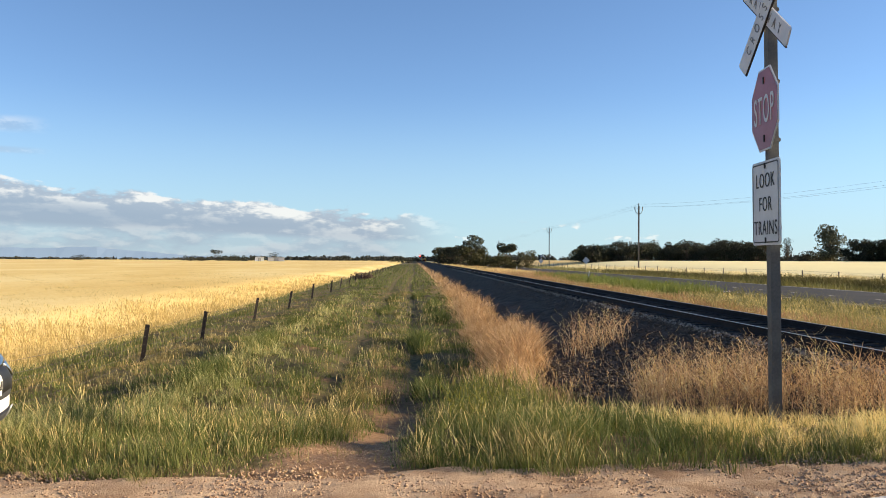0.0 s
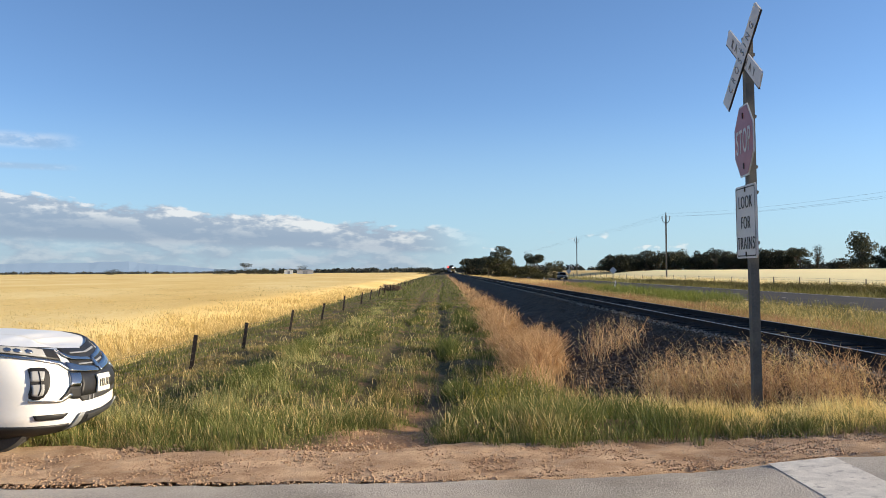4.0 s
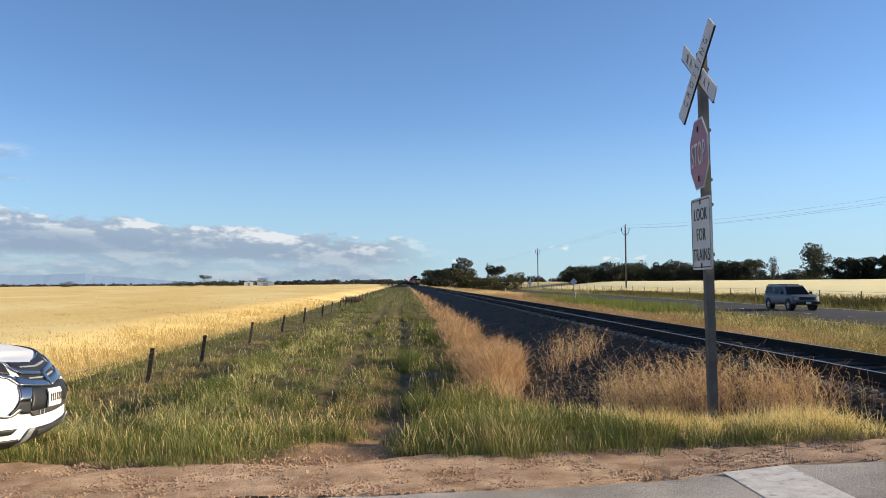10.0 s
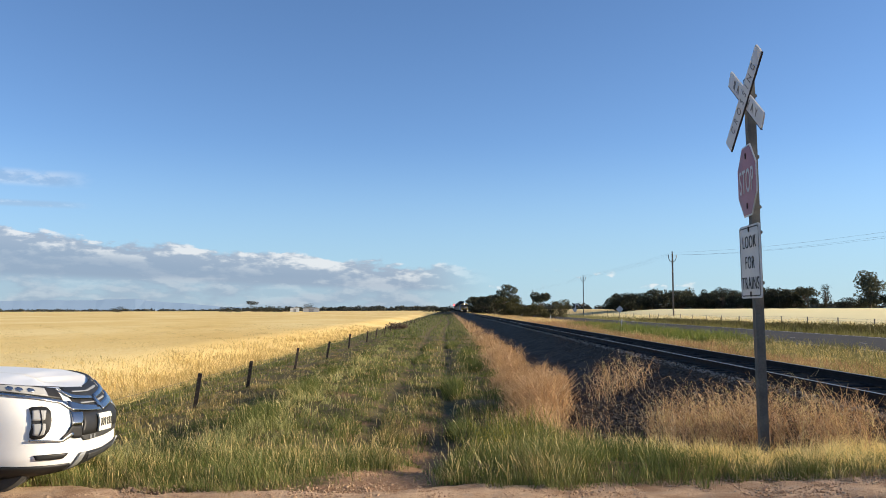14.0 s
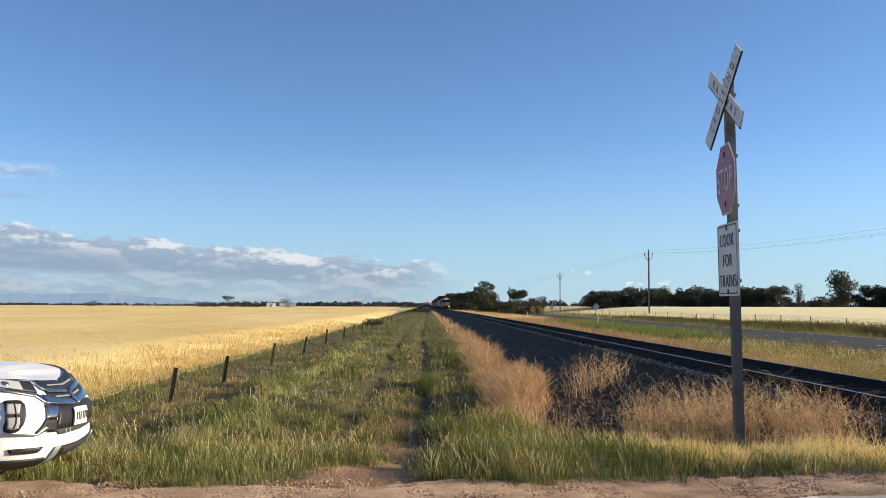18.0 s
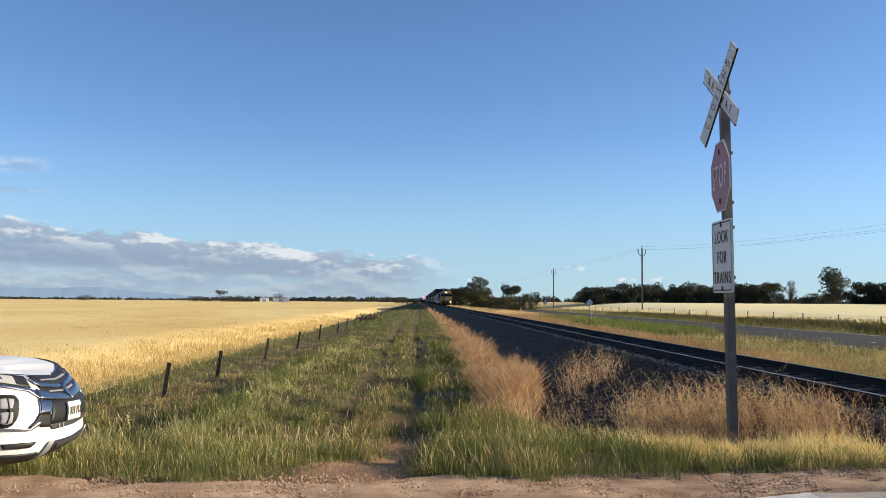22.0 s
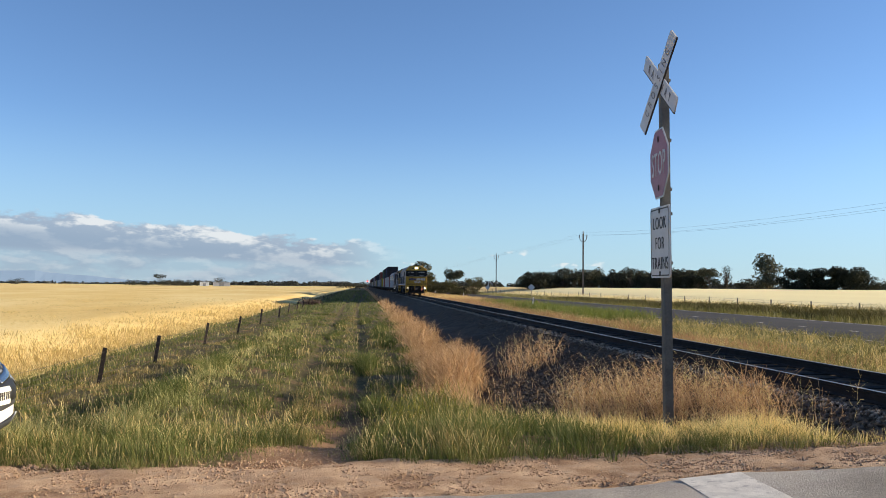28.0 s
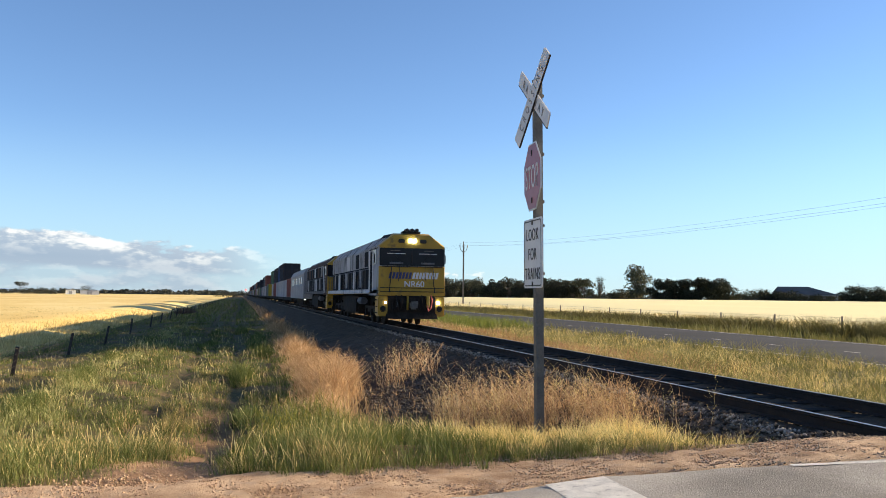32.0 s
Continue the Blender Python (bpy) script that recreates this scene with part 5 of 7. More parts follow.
def build_crossing_sign():
    sign = tagged(new("level_crossing_sign"), "railway crossing post with crossed boards, stop sign and notice", "road sign")
    sign.matrix_basis = pose(3.70, 10.2, 0, 0, -0.75, 0)      # it leans a little
    z0 = float(ground_z(3.7, 10.2)) - 0.05
    bm = bmesh.new()
    for a in ((-0.05, 0.05, -0.05, -0.042), (-0.05, 0.05, 0.042, 0.05), (-0.05, -0.042, -0.042, 0.042), (0.042, 0.05, -0.042, 0.042)):
        box(bm, *a, z0, 4.05)
    box(bm, -0.052, 0.052, -0.052, 0.052, 4.05, 4.06)
    post = part("post", bm, M_STEEL_GREY, sign, "grey square steel post")

    def mount(yaw, z, off=-0.075, roll=0.0, y=0.0):
        # boards face the traffic that comes along the cross road
        return Matrix.Translation((off, y, z)) @ Matrix.Rotation(radians(-90 + yaw), 4, "Z") @ Matrix.Rotation(radians(roll), 4, "Y")

    def board(name, outline, thick, mat, m, label):
        p = part(name, plate(outline, thick), mat, sign, label)
        p.matrix_basis = m
        return p

    def words(text, height, m, mat, under, stretch=0.62, spread=1.15, bold=0.0, name="letter"):
        p = part(name, lettering(text, height, stretch, spread, bold), mat, under)
        p.matrix_basis = m
        return p
    out = Matrix.Translation((0, -0.0035, 0))

    def frame_of(w, h, c, r):
        pts = []
        for cx, cz, a0 in ((w - r, h - r, 0), (-w + r, h - r, 90), (-w + r, -h + r, 180), (w - r, -h + r, 270)):
            pts += [(cx + r * math.cos(radians(a0 + 22.5 * k)), cz + r * math.sin(radians(a0 + 22.5 * k))) for k in range(5)]
        return pts[::-1]
    notice = board("notice_board", frame_of(0.375, 0.435, 0, 0.045), 0.014, M_WHITE_SIGN, mount(-2.0, 1.855), "white notice board with black border and lettering")
    outer, inner = frame_of(0.352, 0.412, 0, 0.035), frame_of(0.338, 0.398, 0, 0.028)
    bm = bmesh.new()
    a, b = [bm.verts.new((x, 0, z)) for x, z in outer], [bm.verts.new((x, 0, z)) for x, z in inner]
    for i in range(len(a)):
        j = (i + 1) % len(a)
        bm.faces.new((a[i], a[j], b[j], b[i]))
    border = part("border", bm, M_BLACK, notice)
    border.matrix_basis = out
    for text, z in (("LOOK", 0.235), ("FOR", -0.01), ("TRAINS", -0.255)):
        words(text, 0.155, Matrix.Translation((0, -0.004, z)), M_BLACK, notice, 0.80, 1.15, -0.010)
    for z in (0.385, -0.385):
        b = part("bolt", soft_box(-0.012, 0.012, -0.012, 0.004, -0.03, 0.03, 0.003), M_STEEL_DARK, notice)
        b.location = (0, 0, z)
    octagon = [(0.45 * math.cos(radians(22.5 + 45 * k)) * 1.02, 0.45 * math.sin(radians(22.5 + 45 * k)) * 1.02) for k in range(8)][::-1]
    edge = board("stop_plate", octagon, 0.012, M_WHITE_SIGN, mount(-5.2, 2.82), "faded red octagonal stop plate with white border")
    red = part("stop_face", plate([(x * 0.955, z * 0.955) for x, z in octagon], 0.002), M_RED_SIGN, edge, "faded red sheeting")
    red.matrix_basis = out
    words("STOP", 0.30, Matrix.Translation((0, -0.0075, 0)), M_WHITE_SIGN, edge, 0.60)
    for z in (0.30, -0.30):
        b = part("bolt", soft_box(-0.014, 0.014, -0.014, 0.004, -0.035, 0.035, 0.003), M_STEEL_DARK, edge)
        b.location = (0.0, 0, z)

    def arm(name, text, roll, off, label, l, z, yaw, spread):
        h, c = 0.098, 0.02
        outline = [(-l, -h + c), (-l + c, -h), (l - c, -h), (l, -h + c), (l, h - c), (l - c, h), (-l + c, h), (-l, h - c)][::-1]
        p = board(name, outline, 0.018, M_WHITE_SIGN, mount(yaw, z, off, -roll), label)
        words(text, 0.115, Matrix.Translation((0, -0.004, 0)), M_FADED, p, 0.72, spread, -0.01)
        part("arm_rim", plate([(-l, -h - 0.012), (l, -h - 0.012), (l, -h), (-l, -h)][::-1], 0.02), M_STEEL_DARK, p, "dark folded lower rim")
        return p
    arm("cross_arm", "RAILWAY", -36, -0.055, "white board with faded black lettering", 0.67, 3.82, -0.5, 2.3)
    arm("cross_arm", "CROSSING", 47, -0.083, "white board with faded black lettering", 0.675, 3.81, 5.5, 2.0)
    for z in (3.1, 2.5, 2.2, 1.6, 3.84):
        part("clamp", soft_box(-0.066, 0.066, -0.066, 0.066, z - 0.02, z + 0.02, 0.006), M_STEEL_GREY, post)


def build_fences():
    def star_post(h):
        bm = bmesh.new()
        for a in ((-0.05, 0.05, -0.028, -0.018), (-0.05, 0.05, 0.018, 0.028), (-0.008, 0.008, -0.018, 0.018)):
            box(bm, *a, 0, h)
        return bm
    rows = (22.75, 28.4, 37.5, 46.6, 56.6, 69.0, 78.5, 88.0, 97.5, 107.0, 116.5, 126.0, 135.5, 145.0, 155.0, 165.0, 175.0, 185.0, 196.0, 207.0, 220.0, 233.0, 247.0, 262.0, 280.0)
    rng = random.Random(3)
    spots = []
    fence = tagged(new("wire_fence"), "rusty wire fence on dark steel posts beside wheat", "fence")
    fence.location = (-6.62, 0, 0)
    for y in (-2.0, 6.2, 12.6) + rows:
        x = rng.uniform(-0.07, 0.07)
        z = float(ground_z(-6.62 + x, y)) - 0.05
        bm = star_post(0.96 + rng.uniform(-0.05, 0.06))
        p = part("post", bm, M_STEEL_DARK, fence)
        p.matrix_basis = pose(x, y, z, rng.uniform(-3, 3), rng.uniform(5, 11), rng.uniform(-18, 18))
        spots.append((p.matrix_basis.copy()))
        if 15 < y < 60:
            part("post_tag", soft_box(-0.012, 0.012, -0.012, 0.012, 0.82, 0.85, 0.003), M_WHITE_SIGN, p, "pale wire clip")
    for k, hgt in enumerate((0.88, 0.70, 0.50, 0.32, 0.16)):
        pts = []
        for a, b in zip(spots, spots[1:]):
            pa, pb = a @ Vector((0.02, 0, hgt)), b @ Vector((0.02, 0, hgt))
            n = 5 if pa.y < 60 else 2
            for i in range(n):
                s = i / n
                q = pa.lerp(pb, s)
                q.z -= (0.07 + 0.05 * math.sin(k * 2 + pa.y)) * 4 * s * (1 - s)
                q.x += 0.03 * math.sin(6.3 * s + k) * s * (1 - s) * 4
                pts.append(q)
        part("wire", tube(pts, 0.0035, 4), M_WIRE, fence)
    # mesh verticals of the nearer bays
    bm = bmesh.new()
    for a, b in zip(spots[2:10], spots[3:11]):
        n = int((b.translation.y - a.translation.y) / 0.42)
        for i in range(1, n):
            s = i / n
            lo, hi = (a @ Vector((0.02, 0, 0.16))).lerp(b @ Vector((0.02, 0, 0.16)), s), (a @ Vector((0.02, 0, 0.74))).lerp(b @ Vector((0.02, 0, 0.74)), s)
            hi.z -= 0.28 * s * (1 - s)
            hi.y += rng.uniform(-0.06, 0.06)
            limb(bm, lo, hi, 0.003, 0.003, 4)
    mesh = part("mesh_wire", bm, M_WIRE, fence, "sagging fence mesh")
    mesh["kind"] = "stuff"
    # the fence beyond the main road
    far = tagged(new("field_fence"), "low post fence in rank grass beside the far field", "fence")
    far.location = (42.4, 0, 0)
    me = bpy.data.meshes.new("post")
    bm = soft_box(-0.05, 0.05, -0.05, 0.05, 0, 1.15, 0.01, 1)
    bm.to_mesh(me)
    bm.free()
    me.materials.append(M_WOOD_POLE)
    spots = []
    for k in range(38):
        y = 22 + 8.0 * k
        p = new("post", me)
        p.parent = far
        p.matrix_basis = pose(0, y, float(ground_z(42.4, y)) - 0.05, rng.uniform(-3, 3), rng.uniform(-3, 3), 0)
        spots.append(p.matrix_basis.translation)
    for hgt in (0.55, 0.8, 1.05):
        part("wire", tube([p + Vector((0, 0, hgt)) for p in spots], 0.006, 4), M_WIRE, far)


def build_poles():
    def pole(x, y, h):
        z = float(ground_z(x, y)) - 0.05
        h -= float(rise(x, y))
        top = tagged(new("power_pole"), "tall slim power pole with forked crossarm and insulators", "power pole", "poles of the power line")
        top.location = (x, y, z)
        bm = bmesh.new()
        box(bm, -0.15, -0.09, -0.08, 0.08, 0, h)
        box(bm, 0.09, 0.15, -0.08, 0.08, 0, h)
        box(bm, -0.09, 0.09, -0.055, 0.055, 0, h)
        part("shaft", bm, M_WOOD_POLE, top, "grey concrete and steel shaft")
        for s in (-1, 1):
            part("crossarm", tube([(0, 0, h - 1.75), (s * 0.42, 0, h - 1.55), (s * 0.72, 0, h - 1.15), (s * 0.82, 0, h - 0.75)], 0.07), M_STEEL_GREY, top)
            part("insulator", tube([(s * 0.82, 0, h - 0.75), (s * 0.84, 0, h - 0.15)], 0.10), M_STEEL_GREY, top)
        part("insulator", tube([(0, 0, h), (0, 0, h + 0.6)], 0.10), M_STEEL_GREY, top)
        return Vector((x, y, z + h))
    tops = [pole(52.0, 38.0, 10.7), pole(48.0, 184.0, 13.9), pole(48.7, 311.0, 13.9), pole(52.0, 534.0, 13.9)]
    for dx, dz in ((-0.85, -0.2), (0, 0.4), (0.85, -0.2)):
        for i, (a, b) in enumerate(zip(tops, tops[1:])):
            pts = []
            for k in range(17):
                s = k / 16
                q = a.lerp(b, s) + Vector((dx, 0, dz))
                q.z -= (1.5 if i == 0 else 0.5) * 4 * s * (1 - s)
                pts.append(q)
            tagged(part("power_line", tube(pts, 0.008, 4), M_WIRE), "thin power line slung between poles", "power line", "wires of the power line")


def build_signals():
    sig = tagged(new("railway_signal"), "far railway signal showing red beside the track", "railway signal")
    sig.location = (4.0, 650, float(ground_z(4.0, 650)) - 0.05)
    part("mast", tube([(0, 0, 0), (0, 0, 5.3)], 0.09, 8), M_STEEL_GREY, sig)
    part("backplate", soft_box(-0.45, 0.45, -0.06, 0.06, 4.6, 6.4, 0.05), M_BLACK, sig)
    m, t, p = material("red signal lamp", 0.3)
    p.inputs["Base Color"].default_value = (0.6, 0.02, 0.02, 1)
    p.inputs["Emission Color"].default_value, p.inputs["Emission Strength"].default_value = (1.0, 0.06, 0.05, 1), 5.0
    part("lamp", tube([(0, -0.07, 5.55), (0, -0.2, 5.55)], 0.5, 14), m, sig, "glowing red lamp")
    # diamond warning signs at the main road, seen from behind or askew
    for x, y, az in ((29.0, 146, 0), (30.5, 208, 0)):
        s = tagged(new("warning_sign"), "pale grey diamond road sign on a post", "road sign", "signs by the main road")
        s.location = (x, y, float(ground_z(x, y)) - 0.05)
        part("post", tube([(0, 0, 0), (0, 0, 2.55)], 0.045, 8), M_STEEL_GREY, s)
        part("panel", plate([(0, 1.35), (0.62, 1.97), (0, 2.59), (-0.62, 1.97)], 0.02), M_SHED_PALE, s).location = (0, -0.07, 0)
    # white guide posts along the main road
    me = bpy.data.meshes.new("guide_post")
    bm = soft_box(-0.05, 0.05, -0.015, 0.015, 0, 1.0, 0.006, 1)
    bm.to_mesh(me)
    bm.free()
    me.materials.append(M_WHITE_SIGN)
    for y in (88, 148, 208):
        g = new("guide_post", me)
        g.matrix_basis = pose(17.6 if y != 148 else 17.4, y, float(ground_z(17.6, y)) - 0.05, 0, 6, 0)
        tagged(g, "white roadside guide post in grass", "guide post", "guide posts")


M_SHED_WHITE = grained("white sheet metal", (0.66, 0.68, 0.70), (0.80, 0.81, 0.82), 0.5, 0.1, fine=8, coarse=0.4, relief=0.05)
M_SHED_GREY = grained("grey sheet metal", (0.20, 0.22, 0.25), (0.30, 0.32, 0.36), 0.5, 0.3, fine=8, coarse=0.4, relief=0.05)
M_SHED_PALE = grained("pale grey sheet metal", (0.42, 0.45, 0.50), (0.52, 0.55, 0.60), 0.5, 0.2, fine=8, coarse=0.4, relief=0.05)
M_SHED_DARK = grained("dark grey roof sheeting", (0.10, 0.088, 0.080), (0.15, 0.132, 0.12), 0.95, 0.0, fine=8, coarse=0.4, relief=0.05)


def shed(name, az, d, w, h, roof_h, depth, wall, roof, label):
    a = radians(az)
    x, y = d * math.sin(a), d * math.cos(a)
    s = tagged(new(name), label, "shed")
    s.matrix_basis = pose(x, y, float(ground_z(x, y)) - 0.05, 0, 0, -az)
    bm = bmesh.new()
    box(bm, -w / 2, w / 2, -depth / 2, depth / 2, 0, h)
    part("wall", bm, wall, s)
    o = 0.4
    bm = swept([(-w / 2 - o, h - 0.05), (0, h + roof_h), (w / 2 + o, h - 0.05), (w / 2 + o, h + 0.15), (0, h + roof_h + 0.2), (-w / 2 - o, h + 0.15)], -depth / 2 - o, depth / 2 + o)
    part("roof", bm, roof, s)
    bm = bmesh.new()
    box(bm, -w * 0.15, w * 0.15, -depth / 2 - 0.06, -depth / 2 - 0.004, 0, h * 0.8)
    part("door", bm, M_SHED_GREY, s, "grey sliding door")
    for k in range(7):
        bm = bmesh.new()
        xx = -w / 2 + w * (k + 0.5) / 7
        box(bm, xx - 0.05, xx + 0.05, -depth / 2 - 0.10, -depth / 2 - 0.07, 0.05, h * 0.98)
        part("batten", bm, wall, s)
    return s


def build_sheds():
    shed("farm_shed", -10.15, 840, 8.4, 4.6, 0.4, 9, M_SHED_WHITE, M_SHED_WHITE, "white sheet-metal farm shed across the wheat")
    shed("farm_shed", -9.08, 845, 15.6, 4.5, 0.4, 10, M_SHED_PALE, M_SHED_PALE, "long grey sheet-metal farm shed across the wheat")
    a = radians(36.1)
    barn = tagged(new("barn"), "low grey barn with a wide dark hipped roof", "barn")
    barn.matrix_basis = pose(330 * math.sin(a), 330 * math.cos(a), float(ground_z(194, 266)) - 0.05, 0, 0, -36.1)
    bm = bmesh.new()
    box(bm, -10.6, 10.6, -6, 6, 0, 2.7)
    part("wall", bm, M_SHED_GREY, barn, "grey wall")
    bm = bmesh.new()
    low = [bm.verts.new(p) for p in ((-11.2, -6.6, 2.6), (11.2, -6.6, 2.6), (11.2, 6.6, 2.6), (-11.2, 6.6, 2.6))]
    ridge = [bm.verts.new(p) for p in ((-9.0, 0, 5.6), (1.0, 0, 5.6))]
    for f in ((low[0], low[1], ridge[1], ridge[0]), (low[2], low[3], ridge[0], ridge[1]), (low[1], low[2], ridge[1]), (low[3], low[0], ridge[0]), low[::-1]):
        bm.faces.new(f)
    part("roof", bm, M_SHED_DARK, barn, "dark hipped roof")
    bm = bmesh.new()
    box(bm, 2.0, 9.5, -6.06, -6.004, 0, 2.3)
    part("door", bm, M_SHED_DARK, barn, "dark wide doorway")
    shed("shed", 8.7, 700, 8.0, 4.0, 1.2, 8, M_SHED_WHITE, M_SHED_GREY, "pale shed among far trees")


build_crossing_sign()
build_fences()
build_poles()
build_signals()
build_sheds()


# ---- the cars ----
M_CAR_WHITE = grained("white car paint", (0.70, 0.70, 0.69), (0.74, 0.74, 0.73), 0.28, fine=40, coarse=1.5, relief=0.0)
M_CAR_SILVER = grained("silver car paint", (0.085, 0.095, 0.105), (0.13, 0.14, 0.15), 0.35, 0.4, fine=40, coarse=1.5, relief=0.0)
M_CHROME = grained("chrome", (0.44, 0.43, 0.42), (0.52, 0.51, 0.50), 0.24, 1.0, fine=40, coarse=4, relief=0.0)
M_TRIM = grained("black plastic trim", (0.010, 0.010, 0.011), (0.020, 0.020, 0.021), 0.5, spec=0.3, fine=90, coarse=8, relief=0.1)
M_SKID = grained("grey skid plate", (0.22, 0.23, 0.24), (0.30, 0.31, 0.32), 0.45, 0.3, fine=60, coarse=5, relief=0.05)
M_TYRE = grained("tyre rubber", (0.02, 0.02, 0.02), (0.045, 0.043, 0.04), 0.9, fine=50, coarse=6)
M_RIM = grained("alloy rim", (0.40, 0.40, 0.41), (0.55, 0.55, 0.56), 0.35, 0.9, fine=40, coarse=5, relief=0)
M_PLATE = grained("number plate", (0.62, 0.60, 0.50), (0.74, 0.72, 0.62), 0.5, fine=40, coarse=6, relief=0)


def glass_material(name, tint, rough=0.04):
    m, t, p = material(name, rough, 0, 0.35)
    p.inputs["Base Color"].default_value = (*tint, 1)
    p.inputs["Coat Weight"].default_value = 0.1
    p.inputs["Coat Roughness"].default_value = 0.03
    return m


M_CAR_GLASS = glass_material("dark tinted car glass", (0.006, 0.007, 0.009))
M_LENS = glass_material("clear lamp lens", (0.30, 0.305, 0.31), 0.10)


class Shell:
    """A car's lower body: outlines of one rounded plan, stacked up the side; x ahead, front bumper at x = 0."""

    def __init__(self, length, half, nose, n, levels, top, recess=((0, 0), (9, 0))):
        self.recess = recess
        ph = np.linspace(0, math.pi / 2, 160)
        fx, fy = -nose + nose * np.cos(ph) ** (2 / n), half * np.sin(ph) ** (2 / n)
        tail = 0.35
        bx, by = -length + tail - tail * np.cos(ph[::-1]) ** (2 / 3.5), half * np.sin(ph[::-1]) ** (2 / 3.5)
        self.x, self.y = np.concatenate([fx, bx]), np.concatenate([fy, by])
        self.run = np.concatenate([[0], np.cumsum(np.hypot(np.diff(self.x), np.diff(self.y)))])
        self.levels, self.top, self.half, self.length = levels, top, half, length

    def inset(self, z):
        return np.interp(z, [l[0] for l in self.levels], [l[1] for l in self.levels])

    def at(self, s, z, out=0.0):
        q = abs(s)
        x, y = np.interp(q, self.run, self.x), np.interp(q, self.run, self.y)
        k = self.half - self.inset(z) + out
        shrink = k / self.half
        mid = -self.length / 2
        back = np.interp(z, [r[0] for r in self.recess], [r[1] for r in self.recess]) * max(0.0, 1 + x / 1.1)
        return Vector((mid + (x - mid) * (1 - (self.inset(z) - out) / (self.length / 2)) - back, math.copysign(y * shrink, s), z))

    def body(self, rings=12, around=72):
        bm = bmesh.new()
        total = self.run[-1]
        ss = np.concatenate([np.linspace(0, 2.2, around // 3), np.linspace(2.4, total - 0.9, 16), np.linspace(total - 0.8, total, 12)])
        ss = np.concatenate([ss[:-1], (-ss[::-1])[:-1]])
        rows = []
        for k in range(rings + 1):
            row = []
            for s in ss:
                x = np.interp(abs(s), self.run, self.x)
                zt = self.top(x)
                z = self.levels[0][0] + (zt - self.levels[0][0]) * k / rings
                row.append(bm.verts.new(self.at(s, z)))
            rows.append(row)
        for step_in in (0.015, 0.04, 0.09, 0.17, 0.28, 0.42, 0.6, 0.8, 0.97):
            # the hood or deck rises smoothly from its edge to the middle
            row = []
            for v in rows[rings]:
                front = min(1.0, max(0.0, 1 + v.co.x / 0.9))
                y = v.co.y * (1 - step_in)
                x = v.co.x - 0.42 * step_in * front * front * (3 - 2 * front) + 0.2 * step_in * (v.co.x < -self.length + 0.2)
                lift = self.top(x) - self.top(v.co.x)
                row.append(bm.verts.new((x, y, v.co.z + max(0.0, lift) * 0.5 + 0.014 * (1 - (1 - step_in) ** 3))))
            rows.append(row)
        n = len(ss)
        for a, b in zip(rows, rows[1:]):
            for i in range(n):
                bm.faces.new((a[i], a[(i + 1) % n], b[(i + 1) % n], b[i]))
        bm.faces.new(rows[0][::-1])
        bm.faces.new(rows[-1])
        bmesh.ops.recalc_face_normals(bm, faces=bm.faces[:])
        return bm

    def ribbon(self, lo, hi, out=0.012, n=12, m=4, thick=0.014):
        """A panel between two lines of (run, height), drawn over the body."""
        def even(line):
            line = np.array(line, float)
            s = np.linspace(0, len(line) - 1, n + 1)
            return np.column_stack([np.interp(s, range(len(line)), line[:, k]) for k in (0, 1)])
        lo, hi = even(lo), even(hi)
        bm = bmesh.new()
        grids = [[[bm.verts.new(self.at(*(lo[i] * (1 - j / m) + hi[i] * j / m), o)) for i in range(n + 1)] for j in range(m + 1)] for o in (out, out - thick)]
        f, k = grids
        for j in range(m):
            for i in range(n):
                bm.faces.new((f[j][i], f[j][i + 1], f[j + 1][i + 1], f[j + 1][i]))
        rims = [g[0] + [r[-1] for r in g[1:]] + g[-1][-2::-1] + [r[0] for r in g[-2:0:-1]] for g in (f, k)]
        for i in range(len(rims[0])):
            j = (i + 1) % len(rims[0])
            bm.faces.new((rims[0][j], rims[0][i], rims[1][i], rims[1][j]))
        bmesh.ops.delete(bm, geom=[v for v in bm.verts if not v.link_faces], context="VERTS")
        bmesh.ops.recalc_face_normals(bm, faces=bm.faces[:])
        return bm

    def patch(self, corners, out=0.008, n=10, m=4, thick=0.012):
        """A panel laid on the body: four corners in run and height, from the lower near one round."""
        bm = bmesh.new()
        (a, b, c, d) = [np.array(q, float) for q in corners]
        grids = []
        for o in (out, out - thick):
            g = []
            for j in range(m + 1):
                row = []
                for i in range(n + 1):
                    q = (a * (1 - i / n) + b * i / n) * (1 - j / m) + (d * (1 - i / n) + c * i / n) * j / m
                    row.append(bm.verts.new(self.at(q[0], q[1], o)))
                g.append(row)
            grids.append(g)
        f, k = grids
        for j in range(m):
            for i in range(n):
                bm.faces.new((f[j][i], f[j][i + 1], f[j + 1][i + 1], f[j + 1][i]))
        rim_f = f[0] + [r[-1] for r in f[1:]] + f[-1][-2::-1] + [r[0] for r in f[-2:0:-1]]
        rim_k = k[0] + [r[-1] for r in k[1:]] + k[-1][-2::-1] + [r[0] for r in k[-2:0:-1]]
        for i in range(len(rim_f)):
            j = (i + 1) % len(rim_f)
            bm.faces.new((rim_f[j], rim_f[i], rim_k[i], rim_k[j]))
        loose = [v for v in bm.verts if not v.link_faces]
        bmesh.ops.delete(bm, geom=loose, context="VERTS")
        bmesh.ops.recalc_face_normals(bm, faces=bm.faces[:])
        return bm


